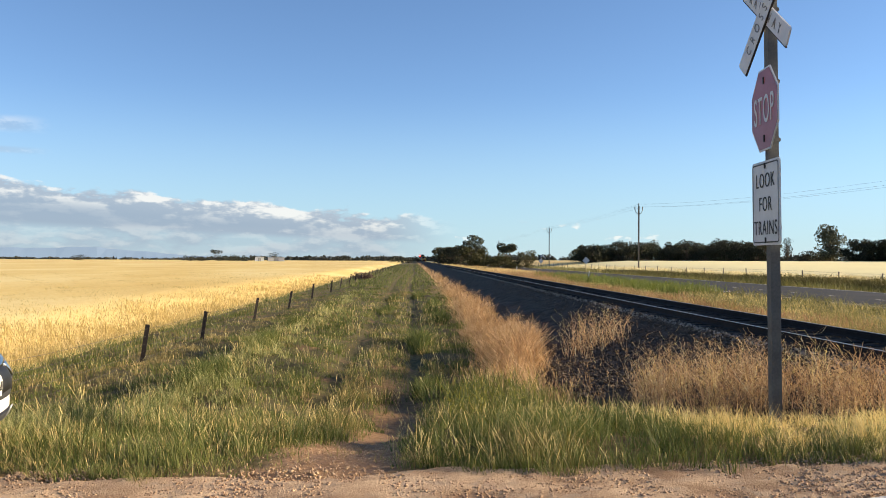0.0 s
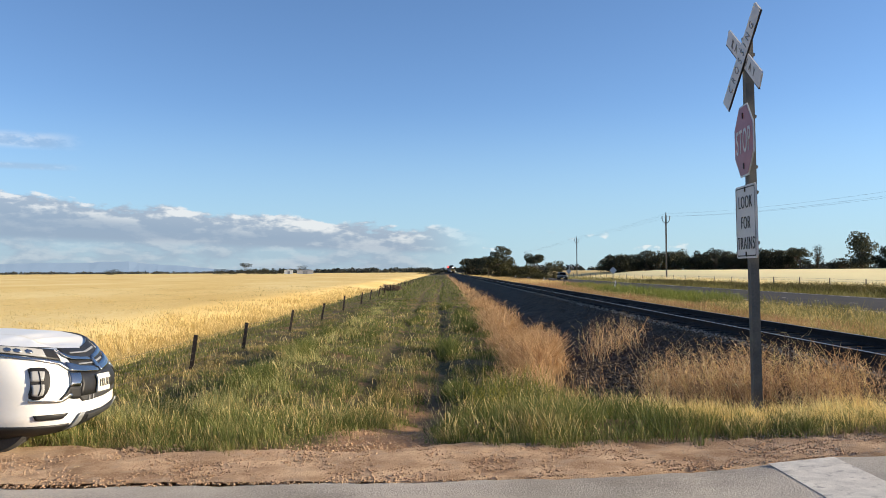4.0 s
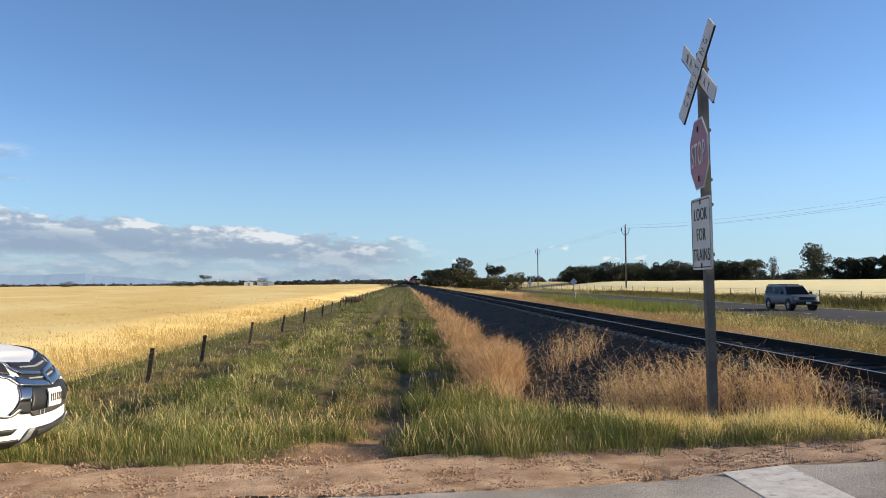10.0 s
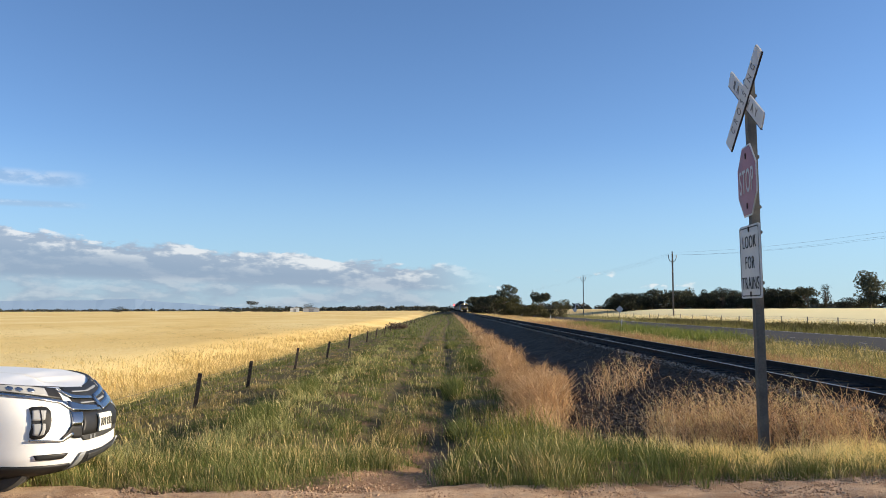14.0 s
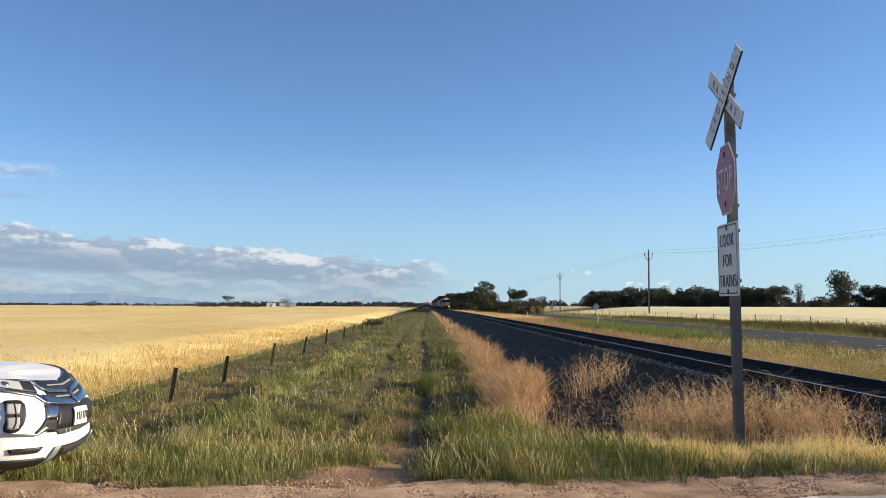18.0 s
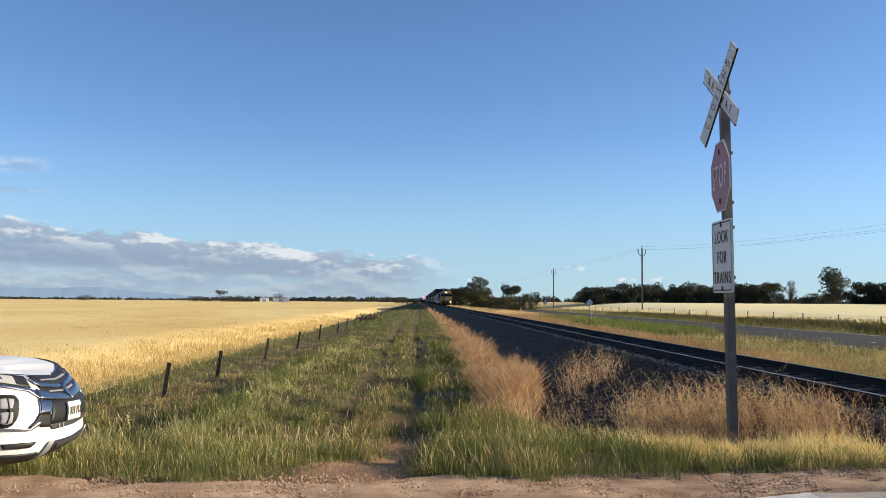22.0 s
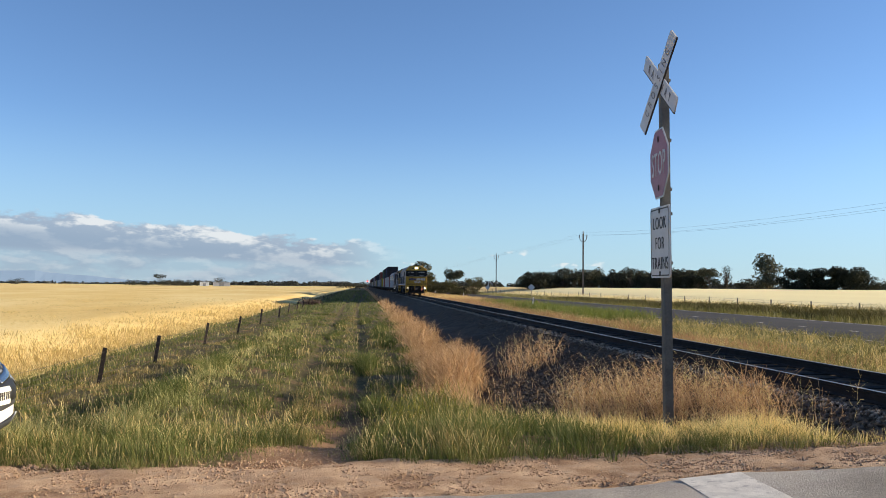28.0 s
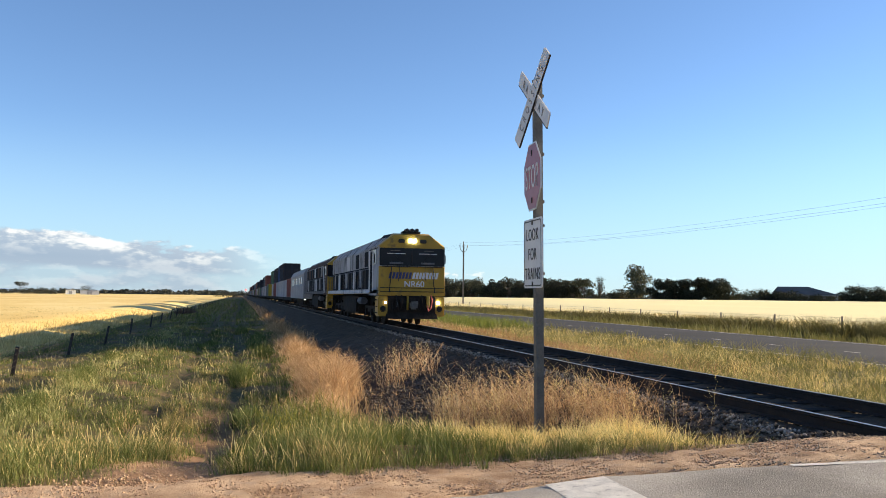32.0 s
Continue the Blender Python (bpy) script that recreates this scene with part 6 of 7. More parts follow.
def wheel(parent, x, y, r, w):
    prof = [(r * 0.62, -w / 2), (r * 0.93, -w / 2), (r, -w * 0.32), (r, w * 0.32), (r * 0.93, w / 2), (r * 0.62, w / 2)]
    bm = bmesh.new()
    n = 28
    rings = [[bm.verts.new((q * math.cos(2 * math.pi * i / n), yy, q * math.sin(2 * math.pi * i / n))) for q, yy in prof] for i in range(n)]
    for i in range(n):
        a, b = rings[i], rings[(i + 1) % n]
        for k in range(len(prof)):
            j = (k + 1) % len(prof)
            bm.faces.new((a[k], a[j], b[j], b[k]))
    bmesh.ops.recalc_face_normals(bm, faces=bm.faces[:])
    wh = new("wheel")
    wh.parent = parent
    wh.location = (x, y, r)
    part("tyre", bm, M_TYRE, wh, smooth_shade=False)
    bm = bmesh.new()
    side = 1 if y > 0 else -1
    yy = side * (w / 2 - 0.03)
    hub = [bm.verts.new((0.10 * r * math.cos(2 * math.pi * i / 10), yy + side * 0.012, 0.10 * r * math.sin(2 * math.pi * i / 10))) for i in range(10)]
    bm.faces.new(hub)
    for k in range(5):
        m = Matrix.Rotation(2 * math.pi * k / 5, 4, "Y")
        box(bm, -0.14 * r, 0.14 * r, yy - 0.02, yy + 0.02, 0.05 * r, 0.62 * r, m)
    outer = [(0.60 * r, yy - side * 0.08), (0.64 * r, yy + side * 0.01), (0.60 * r, yy + side * 0.015), (0.57 * r, yy - side * 0.02)]
    rr = [[bm.verts.new((q * math.cos(2 * math.pi * i / n), v, q * math.sin(2 * math.pi * i / n))) for q, v in outer] for i in range(n)]
    for i in range(n):
        for k in range(3):
            bm.faces.new((rr[i][k], rr[i][k + 1], rr[(i + 1) % n][k + 1], rr[(i + 1) % n][k]))
    part("rim", bm, M_RIM, wh)
    return wh


def cabin(rows, n_side=1):
    """A greenhouse from rows of (x, half width, z)."""
    bm = bmesh.new()
    rings = []
    for x, lo, zlo, hi, zhi in rows:
        rings.append([bm.verts.new(p) for p in ((x[0], lo, zlo), (x[1], hi, zhi), (x[1], hi * 0.6, zhi + 0.03), (x[1], -hi * 0.6, zhi + 0.03), (x[1], -hi, zhi), (x[0], -lo, zlo))])
    for a, b in zip(rings, rings[1:]):
        for i in range(5):
            bm.faces.new((a[i], a[i + 1], b[i + 1], b[i]))
    bm.faces.new(rings[0])
    bm.faces.new(rings[-1][::-1])
    bmesh.ops.recalc_face_normals(bm, faces=bm.faces[:])
    return bm


def build_parked_car():
    car = tagged(new("parked_car"), "white compact SUV parked on the gravel shoulder", "car")
    car.matrix_basis = pose(-3.22, 8.12, -0.25, 0, 0, 5)
    top = lambda x: float(np.interp(x, (-4.4, -3.9, -1.15, -0.5, -0.12, 0), (0.98, 1.02, 0.972, 0.938, 0.888, 0.835)))
    sh = Shell(4.36, 0.90, 0.75, 3.0, [(0.13, 0.12), (0.2, 0.03), (0.3, 0.0), (0.5, 0.0), (0.66, 0.004), (0.8, 0.015), (0.9, 0.04), (1.05, 0.09)], top, ((0.1, 0.14), (0.14, 0.06), (0.2, 0.02), (0.3, 0), (0.55, 0), (0.6, 0.02), (0.67, 0.07), (0.785, 0.15), (0.9, 0.24), (1.05, 0.3)))
    part("body", sh.body(26, 96), M_CAR_WHITE, car, "glossy white body", True)

    def add(name, corners, mat, out=0.008, under=None, label="", n=10):
        return part(name, sh.patch(corners, out, n), mat, under or car, label)
    def strip(name, lo, hi, mat, out=0.012, under=None, label="", side=-1, n=12):
        lo, hi = [[(-side * u, z) for u, z in line] for line in (lo, hi)]
        return part(name, sh.ribbon(lo, hi, out, n), mat, under or car, label, True)
    for side in (-1, 1):
        def put(name, lo, hi, mat, out=0.012, under=None, label="", n=12):
            return strip(name, lo, hi, mat, out, under, label, side, n)
        put("lower_cladding", [(-2.6, 0.135), (-1.12, 0.135), (-0.78, 0.135), (-0.55, 0.135)], [(-2.6, 0.28), (-1.18, 0.253), (-0.92, 0.241), (-0.60, 0.226)], M_TRIM, 0.014, label="black plastic lower cladding", n=24)
        lamp = put("headlamp", [(-1.60, 0.885), (-1.06, 0.863), (-0.855, 0.833), (-0.67, 0.793), (-0.545, 0.765)], [(-1.60, 0.955), (-1.02, 0.930), (-0.787, 0.905), (-0.622, 0.880), (-0.507, 0.862)], M_TRIM, 0.010, label="slim headlamp with clear lens", n=20)
        put("lens", [(-1.45, 0.885), (-1.02, 0.868), (-0.852, 0.840), (-0.677, 0.806)], [(-1.45, 0.938), (-1.002, 0.924), (-0.79, 0.902), (-0.647, 0.876)], M_LENS, 0.014, lamp, n=16)
        for c, z in ((-0.98, 0.895), (-0.90, 0.884), (-0.80, 0.870)):
            put("reflector", [(c - 0.03, z - 0.012), (c, z - 0.020), (c + 0.03, z - 0.012)], [(c - 0.03, z + 0.012), (c, z + 0.018), (c + 0.03, z + 0.010)], M_CHROME, 0.019, lamp, n=4)
        put("shield_trim", [(-1.6, 0.866), (-1.078, 0.843), (-0.812, 0.797), (-0.595, 0.742), (-0.535, 0.682)], [(-1.6, 0.882), (-1.062, 0.860), (-0.79, 0.814), (-0.555, 0.762), (-0.485, 0.690)], M_CHROME, 0.018, label="chrome strip under the headlamp", n=24)
        put("grille_wing", [(-0.47, 0.800), (-0.40, 0.764), (-0.24, 0.746), (-0.03, 0.726)], [(-0.507, 0.858), (-0.40, 0.800), (-0.25, 0.775), (-0.04, 0.752)], M_CHROME, 0.030, label="chrome upper grille bar")
        put("grille_wing", [(-0.535, 0.674), (-0.315, 0.646), (-0.03, 0.620)], [(-0.51, 0.755), (-0.322, 0.700), (-0.03, 0.668)], M_CHROME, 0.028, label="chrome lower grille bar")
        put("shield_panel", [(-0.622, 0.552), (-0.51, 0.541)], [(-0.55, 0.670), (-0.40, 0.655)], M_CHROME, 0.022, label="chrome shield panel")
        put("shield_edge", [(-0.67, 0.50), (-0.60, 0.44), (-0.50, 0.43)], [(-0.622, 0.552), (-0.56, 0.545), (-0.50, 0.54)], M_TRIM, 0.016, label="black shield corner")
        put("shield_trim", [(-0.99, 0.452), (-0.85, 0.438), (-0.715, 0.425), (-0.597, 0.471)], [(-0.99, 0.468), (-0.85, 0.455), (-0.725, 0.443), (-0.622, 0.495)], M_CHROME, 0.018, label="chrome lower shield strip", n=18)
        put("shield_trim", [(-0.725, 0.445), (-0.66, 0.470), (-0.615, 0.50)], [(-0.72, 0.462), (-0.665, 0.50), (-0.635, 0.545)], M_TRIM, 0.016, label="black shield edge")
        fog = put("bumper_lamp", [(-0.985, 0.52), (-0.983, 0.482), (-0.955, 0.470), (-0.91, 0.466), (-0.875, 0.482), (-0.838, 0.53)], [(-0.925, 0.68), (-0.915, 0.722), (-0.885, 0.734), (-0.80, 0.732), (-0.765, 0.726), (-0.752, 0.69)], M_TRIM, 0.016, label="black two-tier lamp cluster in the bumper", n=20)
        for lo, hi in (([(-0.948, 0.625), (-0.89, 0.622), (-0.845, 0.625)], [(-0.905, 0.706), (-0.85, 0.706), (-0.79, 0.698)]), ([(-0.965, 0.505), (-0.925, 0.494), (-0.88, 0.505)], [(-0.957, 0.594), (-0.905, 0.596), (-0.857, 0.594)])):
            lens = put("lamp", lo, hi, M_LENS, 0.022, fog, n=6)
        put("lamp_divider", [(-0.922, 0.50), (-0.914, 0.50)], [(-0.845, 0.705), (-0.837, 0.705)], M_TRIM, 0.026, fog, n=2)
        put("bumper_vent", [(-0.93, 0.292), (-0.80, 0.284), (-0.705, 0.280)], [(-0.95, 0.334), (-0.80, 0.330), (-0.65, 0.323)], M_TRIM, 0.012, label="black bumper vent")
        put("skid_plate", [(-0.58, 0.155), (-0.48, 0.15)], [(-0.507, 0.306), (-0.44, 0.302)], M_SKID, 0.026, label="grey skid plate corner")
        put("hood_seam", [(-1.7, 0.940), (-1.02, 0.918), (-0.62, 0.884), (-0.30, 0.848), (-0.02, 0.828)], [(-1.7, 0.948), (-1.02, 0.926), (-0.62, 0.891), (-0.30, 0.855), (-0.02, 0.835)], M_TRIM, 0.006, label="dark hood gap", n=30)
    def across(name, half_lo, z_lo, half_hi, z_hi, mat, out, label="", under=None, n=24):
        return part(name, sh.ribbon([(half_lo, z_lo[1]), (0, z_lo[0]), (-half_lo, z_lo[1])], [(half_hi, z_hi[1]), (0, z_hi[0]), (-half_hi, z_hi[1])], out, n), mat, under or car, label, True)
    across("upper_grille", 0.42, (0.62, 0.65), 0.44, (0.828, 0.862), M_TRIM, 0.008, "black upper grille")
    across("grille", 0.50, (0.43, 0.45), 0.42, (0.625, 0.655), M_TRIM, 0.014, "black front grille")
    for z in (0.69, 0.79):
        across("grille_slat", 0.32, (z, z + 0.02), 0.32, (z + 0.012, z + 0.032), M_SKID, 0.016)
    across("lower_grille", 0.46, (0.385, 0.40), 0.52, (0.43, 0.455), M_BLACK, 0.010, "black lower grille opening")
    for u in (-0.36, -0.28):
        part("grille_tooth", sh.ribbon([(u, 0.395), (u + 0.022, 0.393)], [(u, 0.437), (u + 0.022, 0.435)], 0.016, 2), M_SKID, car)
    across("bumper_lip", 0.60, (0.135, 0.135), 0.46, (0.275, 0.30), M_TRIM, 0.018, "black bumper lip and air intake")
    across("air_intake", 0.36, (0.215, 0.222), 0.36, (0.262, 0.27), M_BLACK, 0.023, "black lower air intake")
    pl = part("number_plate", sh.ribbon([(-0.235, 0.452), (0.10, 0.434)], [(-0.185, 0.604), (0.13, 0.588)], 0.040, 4), M_PLATE, car, "pale number plate with dark bars")
    for k in range(6):
        u = -0.185 + 0.048 * k + (0.012 if k > 2 else 0)
        part("bar", sh.ribbon([(u, 0.492 - 0.05 * (u + 0.2)), (u + 0.026, 0.492 - 0.05 * (u + 0.2))], [(u + 0.016, 0.560 - 0.05 * (u + 0.2)), (u + 0.042, 0.560 - 0.05 * (u + 0.2))], 0.044, 1), M_BLACK, pl)
    part("badge", sh.ribbon([(-0.04, 0.665), (0.0, 0.655), (0.04, 0.665)], [(-0.014, 0.735), (0.0, 0.745), (0.014, 0.735)], 0.04, 4), M_CHROME, car, "plain chrome badge")
    # greenhouse
    part("windows", cabin([((-1.45, -2.15), 0.80, 1.03, 0.60, 1.56), ((-1.75, -2.3), 0.80, 1.04, 0.62, 1.60), ((-3.4, -3.3), 0.80, 1.05, 0.60, 1.60), ((-4.15, -3.75), 0.76, 1.06, 0.56, 1.54)]), M_CAR_GLASS, car, "dark tinted windows")
    bm = bmesh.new()
    rings = []
    for x, w, z in ((-2.08, 0.55, 1.555), (-2.3, 0.62, 1.625), (-2.8, 0.64, 1.645), (-3.4, 0.61, 1.63), (-3.86, 0.56, 1.565)):
        rings.append([bm.verts.new((x, s * w, z - (0.05 if abs(s) == 1 else 0))) for s in (-1, -0.8, 0, 0.8, 1)])
    for a, b in zip(rings, rings[1:]):
        for i in range(4):
            bm.faces.new((a[i], a[i + 1], b[i + 1], b[i]))
    bmesh.ops.solidify(bm, geom=bm.faces[:], thickness=0.03)
    part("roof", bm, M_CAR_WHITE, car, "", True)
    for side in (-1, 1):
        part("pillar", tube([(-1.42, side * 0.80, 1.02), (-2.13, side * 0.60, 1.58)], 0.035), M_CAR_WHITE, car)
        part("mirror", soft_box(-1.92, -1.72, side * 0.98 - 0.11, side * 0.98 + 0.11, 1.0, 1.16, 0.04), M_CAR_WHITE, car, "white door mirror")
        for x in (-0.68, -3.60):
            if x > -1:
                wheel(car, x, side * 0.66, 0.345, 0.225)
                continue
            part("wheel_arch", tube([(x + 0.39 * math.cos(a), side * 0.875, 0.345 + 0.39 * math.sin(a)) for a in np.linspace(-0.15, math.pi + 0.15, 15)], 0.035), M_TRIM, car, "black wheel-arch trim")
            bm = tube([(x, side * 0.60, 0.36), (x, side * 0.903, 0.36)], 0.385, 24)
            part("wheel_well", bm, M_TRIM, car)
            wheel(car, x, side * 0.80, 0.345, 0.225)
    return car


def build_wagon():
    car = tagged(new("passing_four_wheel_drive"), "dusty grey-silver four-wheel-drive with canopy and roof rack", "car")
    top = lambda x: float(np.interp(x, (-5.1, -4.9, -1.5, -0.5, 0), (1.08, 1.10, 1.10, 1.06, 0.98)))
    sh = Shell(5.1, 0.93, 0.5, 3.6, [(0.42, 0.08), (0.5, 0.01), (0.7, 0.0), (0.95, 0.01), (1.1, 0.06)], top)
    part("body", sh.body(8, 48), M_CAR_SILVER, car, "silver body", True)
    part("canopy", cabin([((-1.35, -2.05), 0.84, 1.08, 0.68, 1.70), ((-1.7, -2.2), 0.84, 1.10, 0.70, 1.74), ((-5.0, -4.9), 0.84, 1.10, 0.70, 1.74), ((-5.06, -4.98), 0.82, 1.10, 0.68, 1.70)]), M_CAR_SILVER, car, "silver cab and canopy")
    for side in (-1, 1):
        for x0, x1, x2, x3 in ((-1.75, -2.75, -2.72, -2.25), (-2.85, -3.55, -3.5, -2.85), (-3.75, -4.85, -4.78, -3.75)):
            bm = bmesh.new()
            v = [bm.verts.new(p) for p in ((x0, side * 0.850, 1.16), (x1, side * 0.850, 1.16), (x2, side * 0.745, 1.62), (x3, side * 0.745, 1.62))]
            bm.faces.new(v)
            bmesh.ops.solidify(bm, geom=bm.faces[:], thickness=0.02)
            part("side_window", bm, M_CAR_GLASS, car, "dark side window")
        lamp = part("headlamp", sh.patch([(side * 0.92, 0.78), (side * 0.62, 0.78), (side * 0.62, 0.95), (side * 0.92, 0.95)], 0.012), M_LENS, car, "clear headlamp")
        part("mirror", soft_box(-1.75, -1.62, side * 1.04 - 0.1, side * 1.04 + 0.1, 1.14, 1.32, 0.03), M_TRIM, car)
        part("roof_bar", tube([(-2.6, side * 0.6, 1.80), (-4.8, side * 0.6, 1.80)], 0.03), M_TRIM, car)
        for x in (-0.95, -4.15):
            part("wheel_well", tube([(x, side * 0.62, 0.45), (x, side * 0.935, 0.45)], 0.46, 20), M_TRIM, car)
            wheel(car, x, side * 0.82, 0.39, 0.26)
    bm = bmesh.new()
    v = [bm.verts.new(p) for p in ((-1.345, -0.78, 1.12), (-1.345, 0.78, 1.12), (-1.98, 0.64, 1.66), (-1.98, -0.64, 1.66))]
    bm.faces.new(v)
    bmesh.ops.solidify(bm, geom=bm.faces[:], thickness=0.02)
    part("windscreen", bm, M_CAR_GLASS, car, "dark windscreen")
    part("grille", sh.patch([(-0.55, 0.76), (0.55, 0.76), (0.55, 0.96), (-0.55, 0.96)], 0.012), M_TRIM, car, "dark slatted grille")
    part("bull_bar", soft_box(0.0, 0.14, -0.85, 0.85, 0.46, 0.66, 0.05), M_TRIM, car, "dark front bumper")
    part("number_plate", soft_box(0.141, 0.15, -0.18, 0.18, 0.50, 0.62, 0.003, 1), M_PLATE, car)
    for x in (-2.8, -3.7, -4.6):
        part("roof_bar", tube([(x, -0.62, 1.80), (x, 0.62, 1.80)], 0.025), M_TRIM, car)
    # a mid-size one, 4.5 m long
    for ob in car.children_recursive:
        ob.location *= 0.89
        if ob.type == "MESH":
            ob.data.transform(Matrix.Scale(0.89, 4))
    return car


build_parked_car()
PASSING = build_wagon()


# ---- the train ----
M_YELLOW = grained("yellow locomotive paint", (0.33, 0.195, 0.025), (0.45, 0.27, 0.036), 0.5, fine=30, coarse=1.2, relief=0.03, dirt=(0.19, 0.125, 0.035), spec=0.3)
def grimy(name, clean, dirt, rough=0.6, lo=0.42, hi=0.62):
    """Painted steel with grime that has run down it in streaks."""
    m, t, p = material(name, 0.85, 0, 0.06)
    mp = t.nodes.new("ShaderNodeMapping")
    mp.inputs["Scale"].default_value = (2.2, 2.2, 0.45)
    t.links.new(t.nodes.new("ShaderNodeTexCoord").outputs["Object"], mp.inputs[0])
    a, b = noise_at(t, 1.4, 6.0, mp.outputs[0], 0.65), noise_at(t, 0.5, 3.0)
    f = smooth(t, maths(t, "ADD", maths(t, "MULTIPLY", a, 0.65), maths(t, "MULTIPLY", b, 0.35)), lo, hi)
    t.links.new(mixed(t, f, clean, dirt), p.inputs["Base Color"])
    return m


M_LOCO_PALE = grimy("grimy pale grey locomotive panels", (0.36, 0.365, 0.37), (0.05, 0.047, 0.045), lo=0.44, hi=0.66)
M_LOCO_SILVER = grimy("grimy white locomotive panels", (0.58, 0.58, 0.57), (0.15, 0.14, 0.13), lo=0.48, hi=0.70)
M_SCREEN = grained("dark locomotive glass", (0.008, 0.010, 0.014), (0.016, 0.018, 0.024), 0.2, fine=4, coarse=1, relief=0, spec=0.14)
M_LOCO_GREY = grained("grey locomotive panels", (0.09, 0.093, 0.10), (0.16, 0.163, 0.17), 0.85, spec=0.08, fine=20, coarse=0.9, relief=0.05, dirt=(0.20, 0.19, 0.18))
M_LOCO_DARK = grained("dark locomotive panels", (0.010, 0.010, 0.012), (0.026, 0.026, 0.028), 0.9, spec=0.06, fine=20, coarse=1.2, relief=0.05)
M_LOCO_BROWN = grained("brown locomotive paint", (0.05, 0.030, 0.022), (0.10, 0.06, 0.04), 0.85, spec=0.08, fine=20, coarse=1.2, relief=0.05)
M_UNDER = grained("oily underframe steel", (0.012, 0.011, 0.010), (0.036, 0.031, 0.027), 0.9, 0.0, spec=0.1, fine=20, coarse=3)
M_BLUE = grained("blue paint", (0.02, 0.025, 0.09), (0.035, 0.04, 0.13), 0.5, fine=30, coarse=2, relief=0)
M_STAINLESS = grained("ribbed stainless steel", (0.24, 0.245, 0.25), (0.36, 0.365, 0.37), 0.7, 0.1, spec=0.1, fine=20, coarse=0.8, relief=0.05)
M_HOSE = grained("red hose", (0.40, 0.06, 0.05), (0.50, 0.09, 0.07), 0.6, fine=30, coarse=5, relief=0)


def glow(name, colour, strength):
    m, t, p = material(name, 0.3)
    p.inputs["Base Color"].default_value = (*colour, 1)
    p.inputs["Emission Color"].default_value, p.inputs["Emission Strength"].default_value = (*colour, 1), strength
    return m


M_DITCH = glow("dim ditch light", (1.0, 0.93, 0.8), 2.5)
M_HEADLIGHT = glow("lit headlight", (0.74, 0.88, 1.0), 9.0)


def bogie(parent, y, axles=3, gap=1.75, r=0.50):
    """A bogie about y, across x; wheels on the rails."""
    b = new("bogie")
    b.parent = parent
    b.location = (0, y, 0)
    half = gap * (axles - 1) / 2
    bm = bmesh.new()
    for s in (-1, 1):
        box(bm, s * 1.02 - 0.07, s * 1.02 + 0.07, -half - 0.65, half + 0.65, 0.52, 0.82)
        for k in range(axles):
            c = -half + gap * k
            box(bm, s * 1.05 - 0.12, s * 1.05 + 0.12, c - 0.2, c + 0.2, 0.36, 0.68)
    box(bm, -0.95, 0.95, -0.4, 0.4, 0.5, 0.85)
    part("bogie_frame", bm, M_UNDER, b)
    for k in range(axles):
        c = -half + gap * k
        bm = bmesh.new()
        for s in (-1, 1):
            ring = tube([(s * 0.70, c, r), (s * 0.83, c, r)], r, 22)
            me = bpy.data.meshes.new("w")
            ring.to_mesh(me)
            ring.free()
            bm.from_mesh(me)
        ax = tube([(-0.7, c, r), (0.7, c, r)], 0.09, 8)
        me = bpy.data.meshes.new("w")
        ax.to_mesh(me)
        ax.free()
        bm.from_mesh(me)
        part("wheelset", bm, M_UNDER, b)
    return b


def quad_strip(rows, closed=True):
    bm = bmesh.new()
    rings = [[bm.verts.new(p) for p in row] for row in rows]
    n = len(rings[0])
    for a, b in zip(rings, rings[1:]):
        for i in range(n if closed else n - 1):
            bm.faces.new((a[i], a[(i + 1) % n], b[(i + 1) % n], b[i]))
    bm.faces.new(rings[0][::-1])
    bm.faces.new(rings[-1])
    bmesh.ops.recalc_face_normals(bm, faces=bm.faces[:])
    return bm


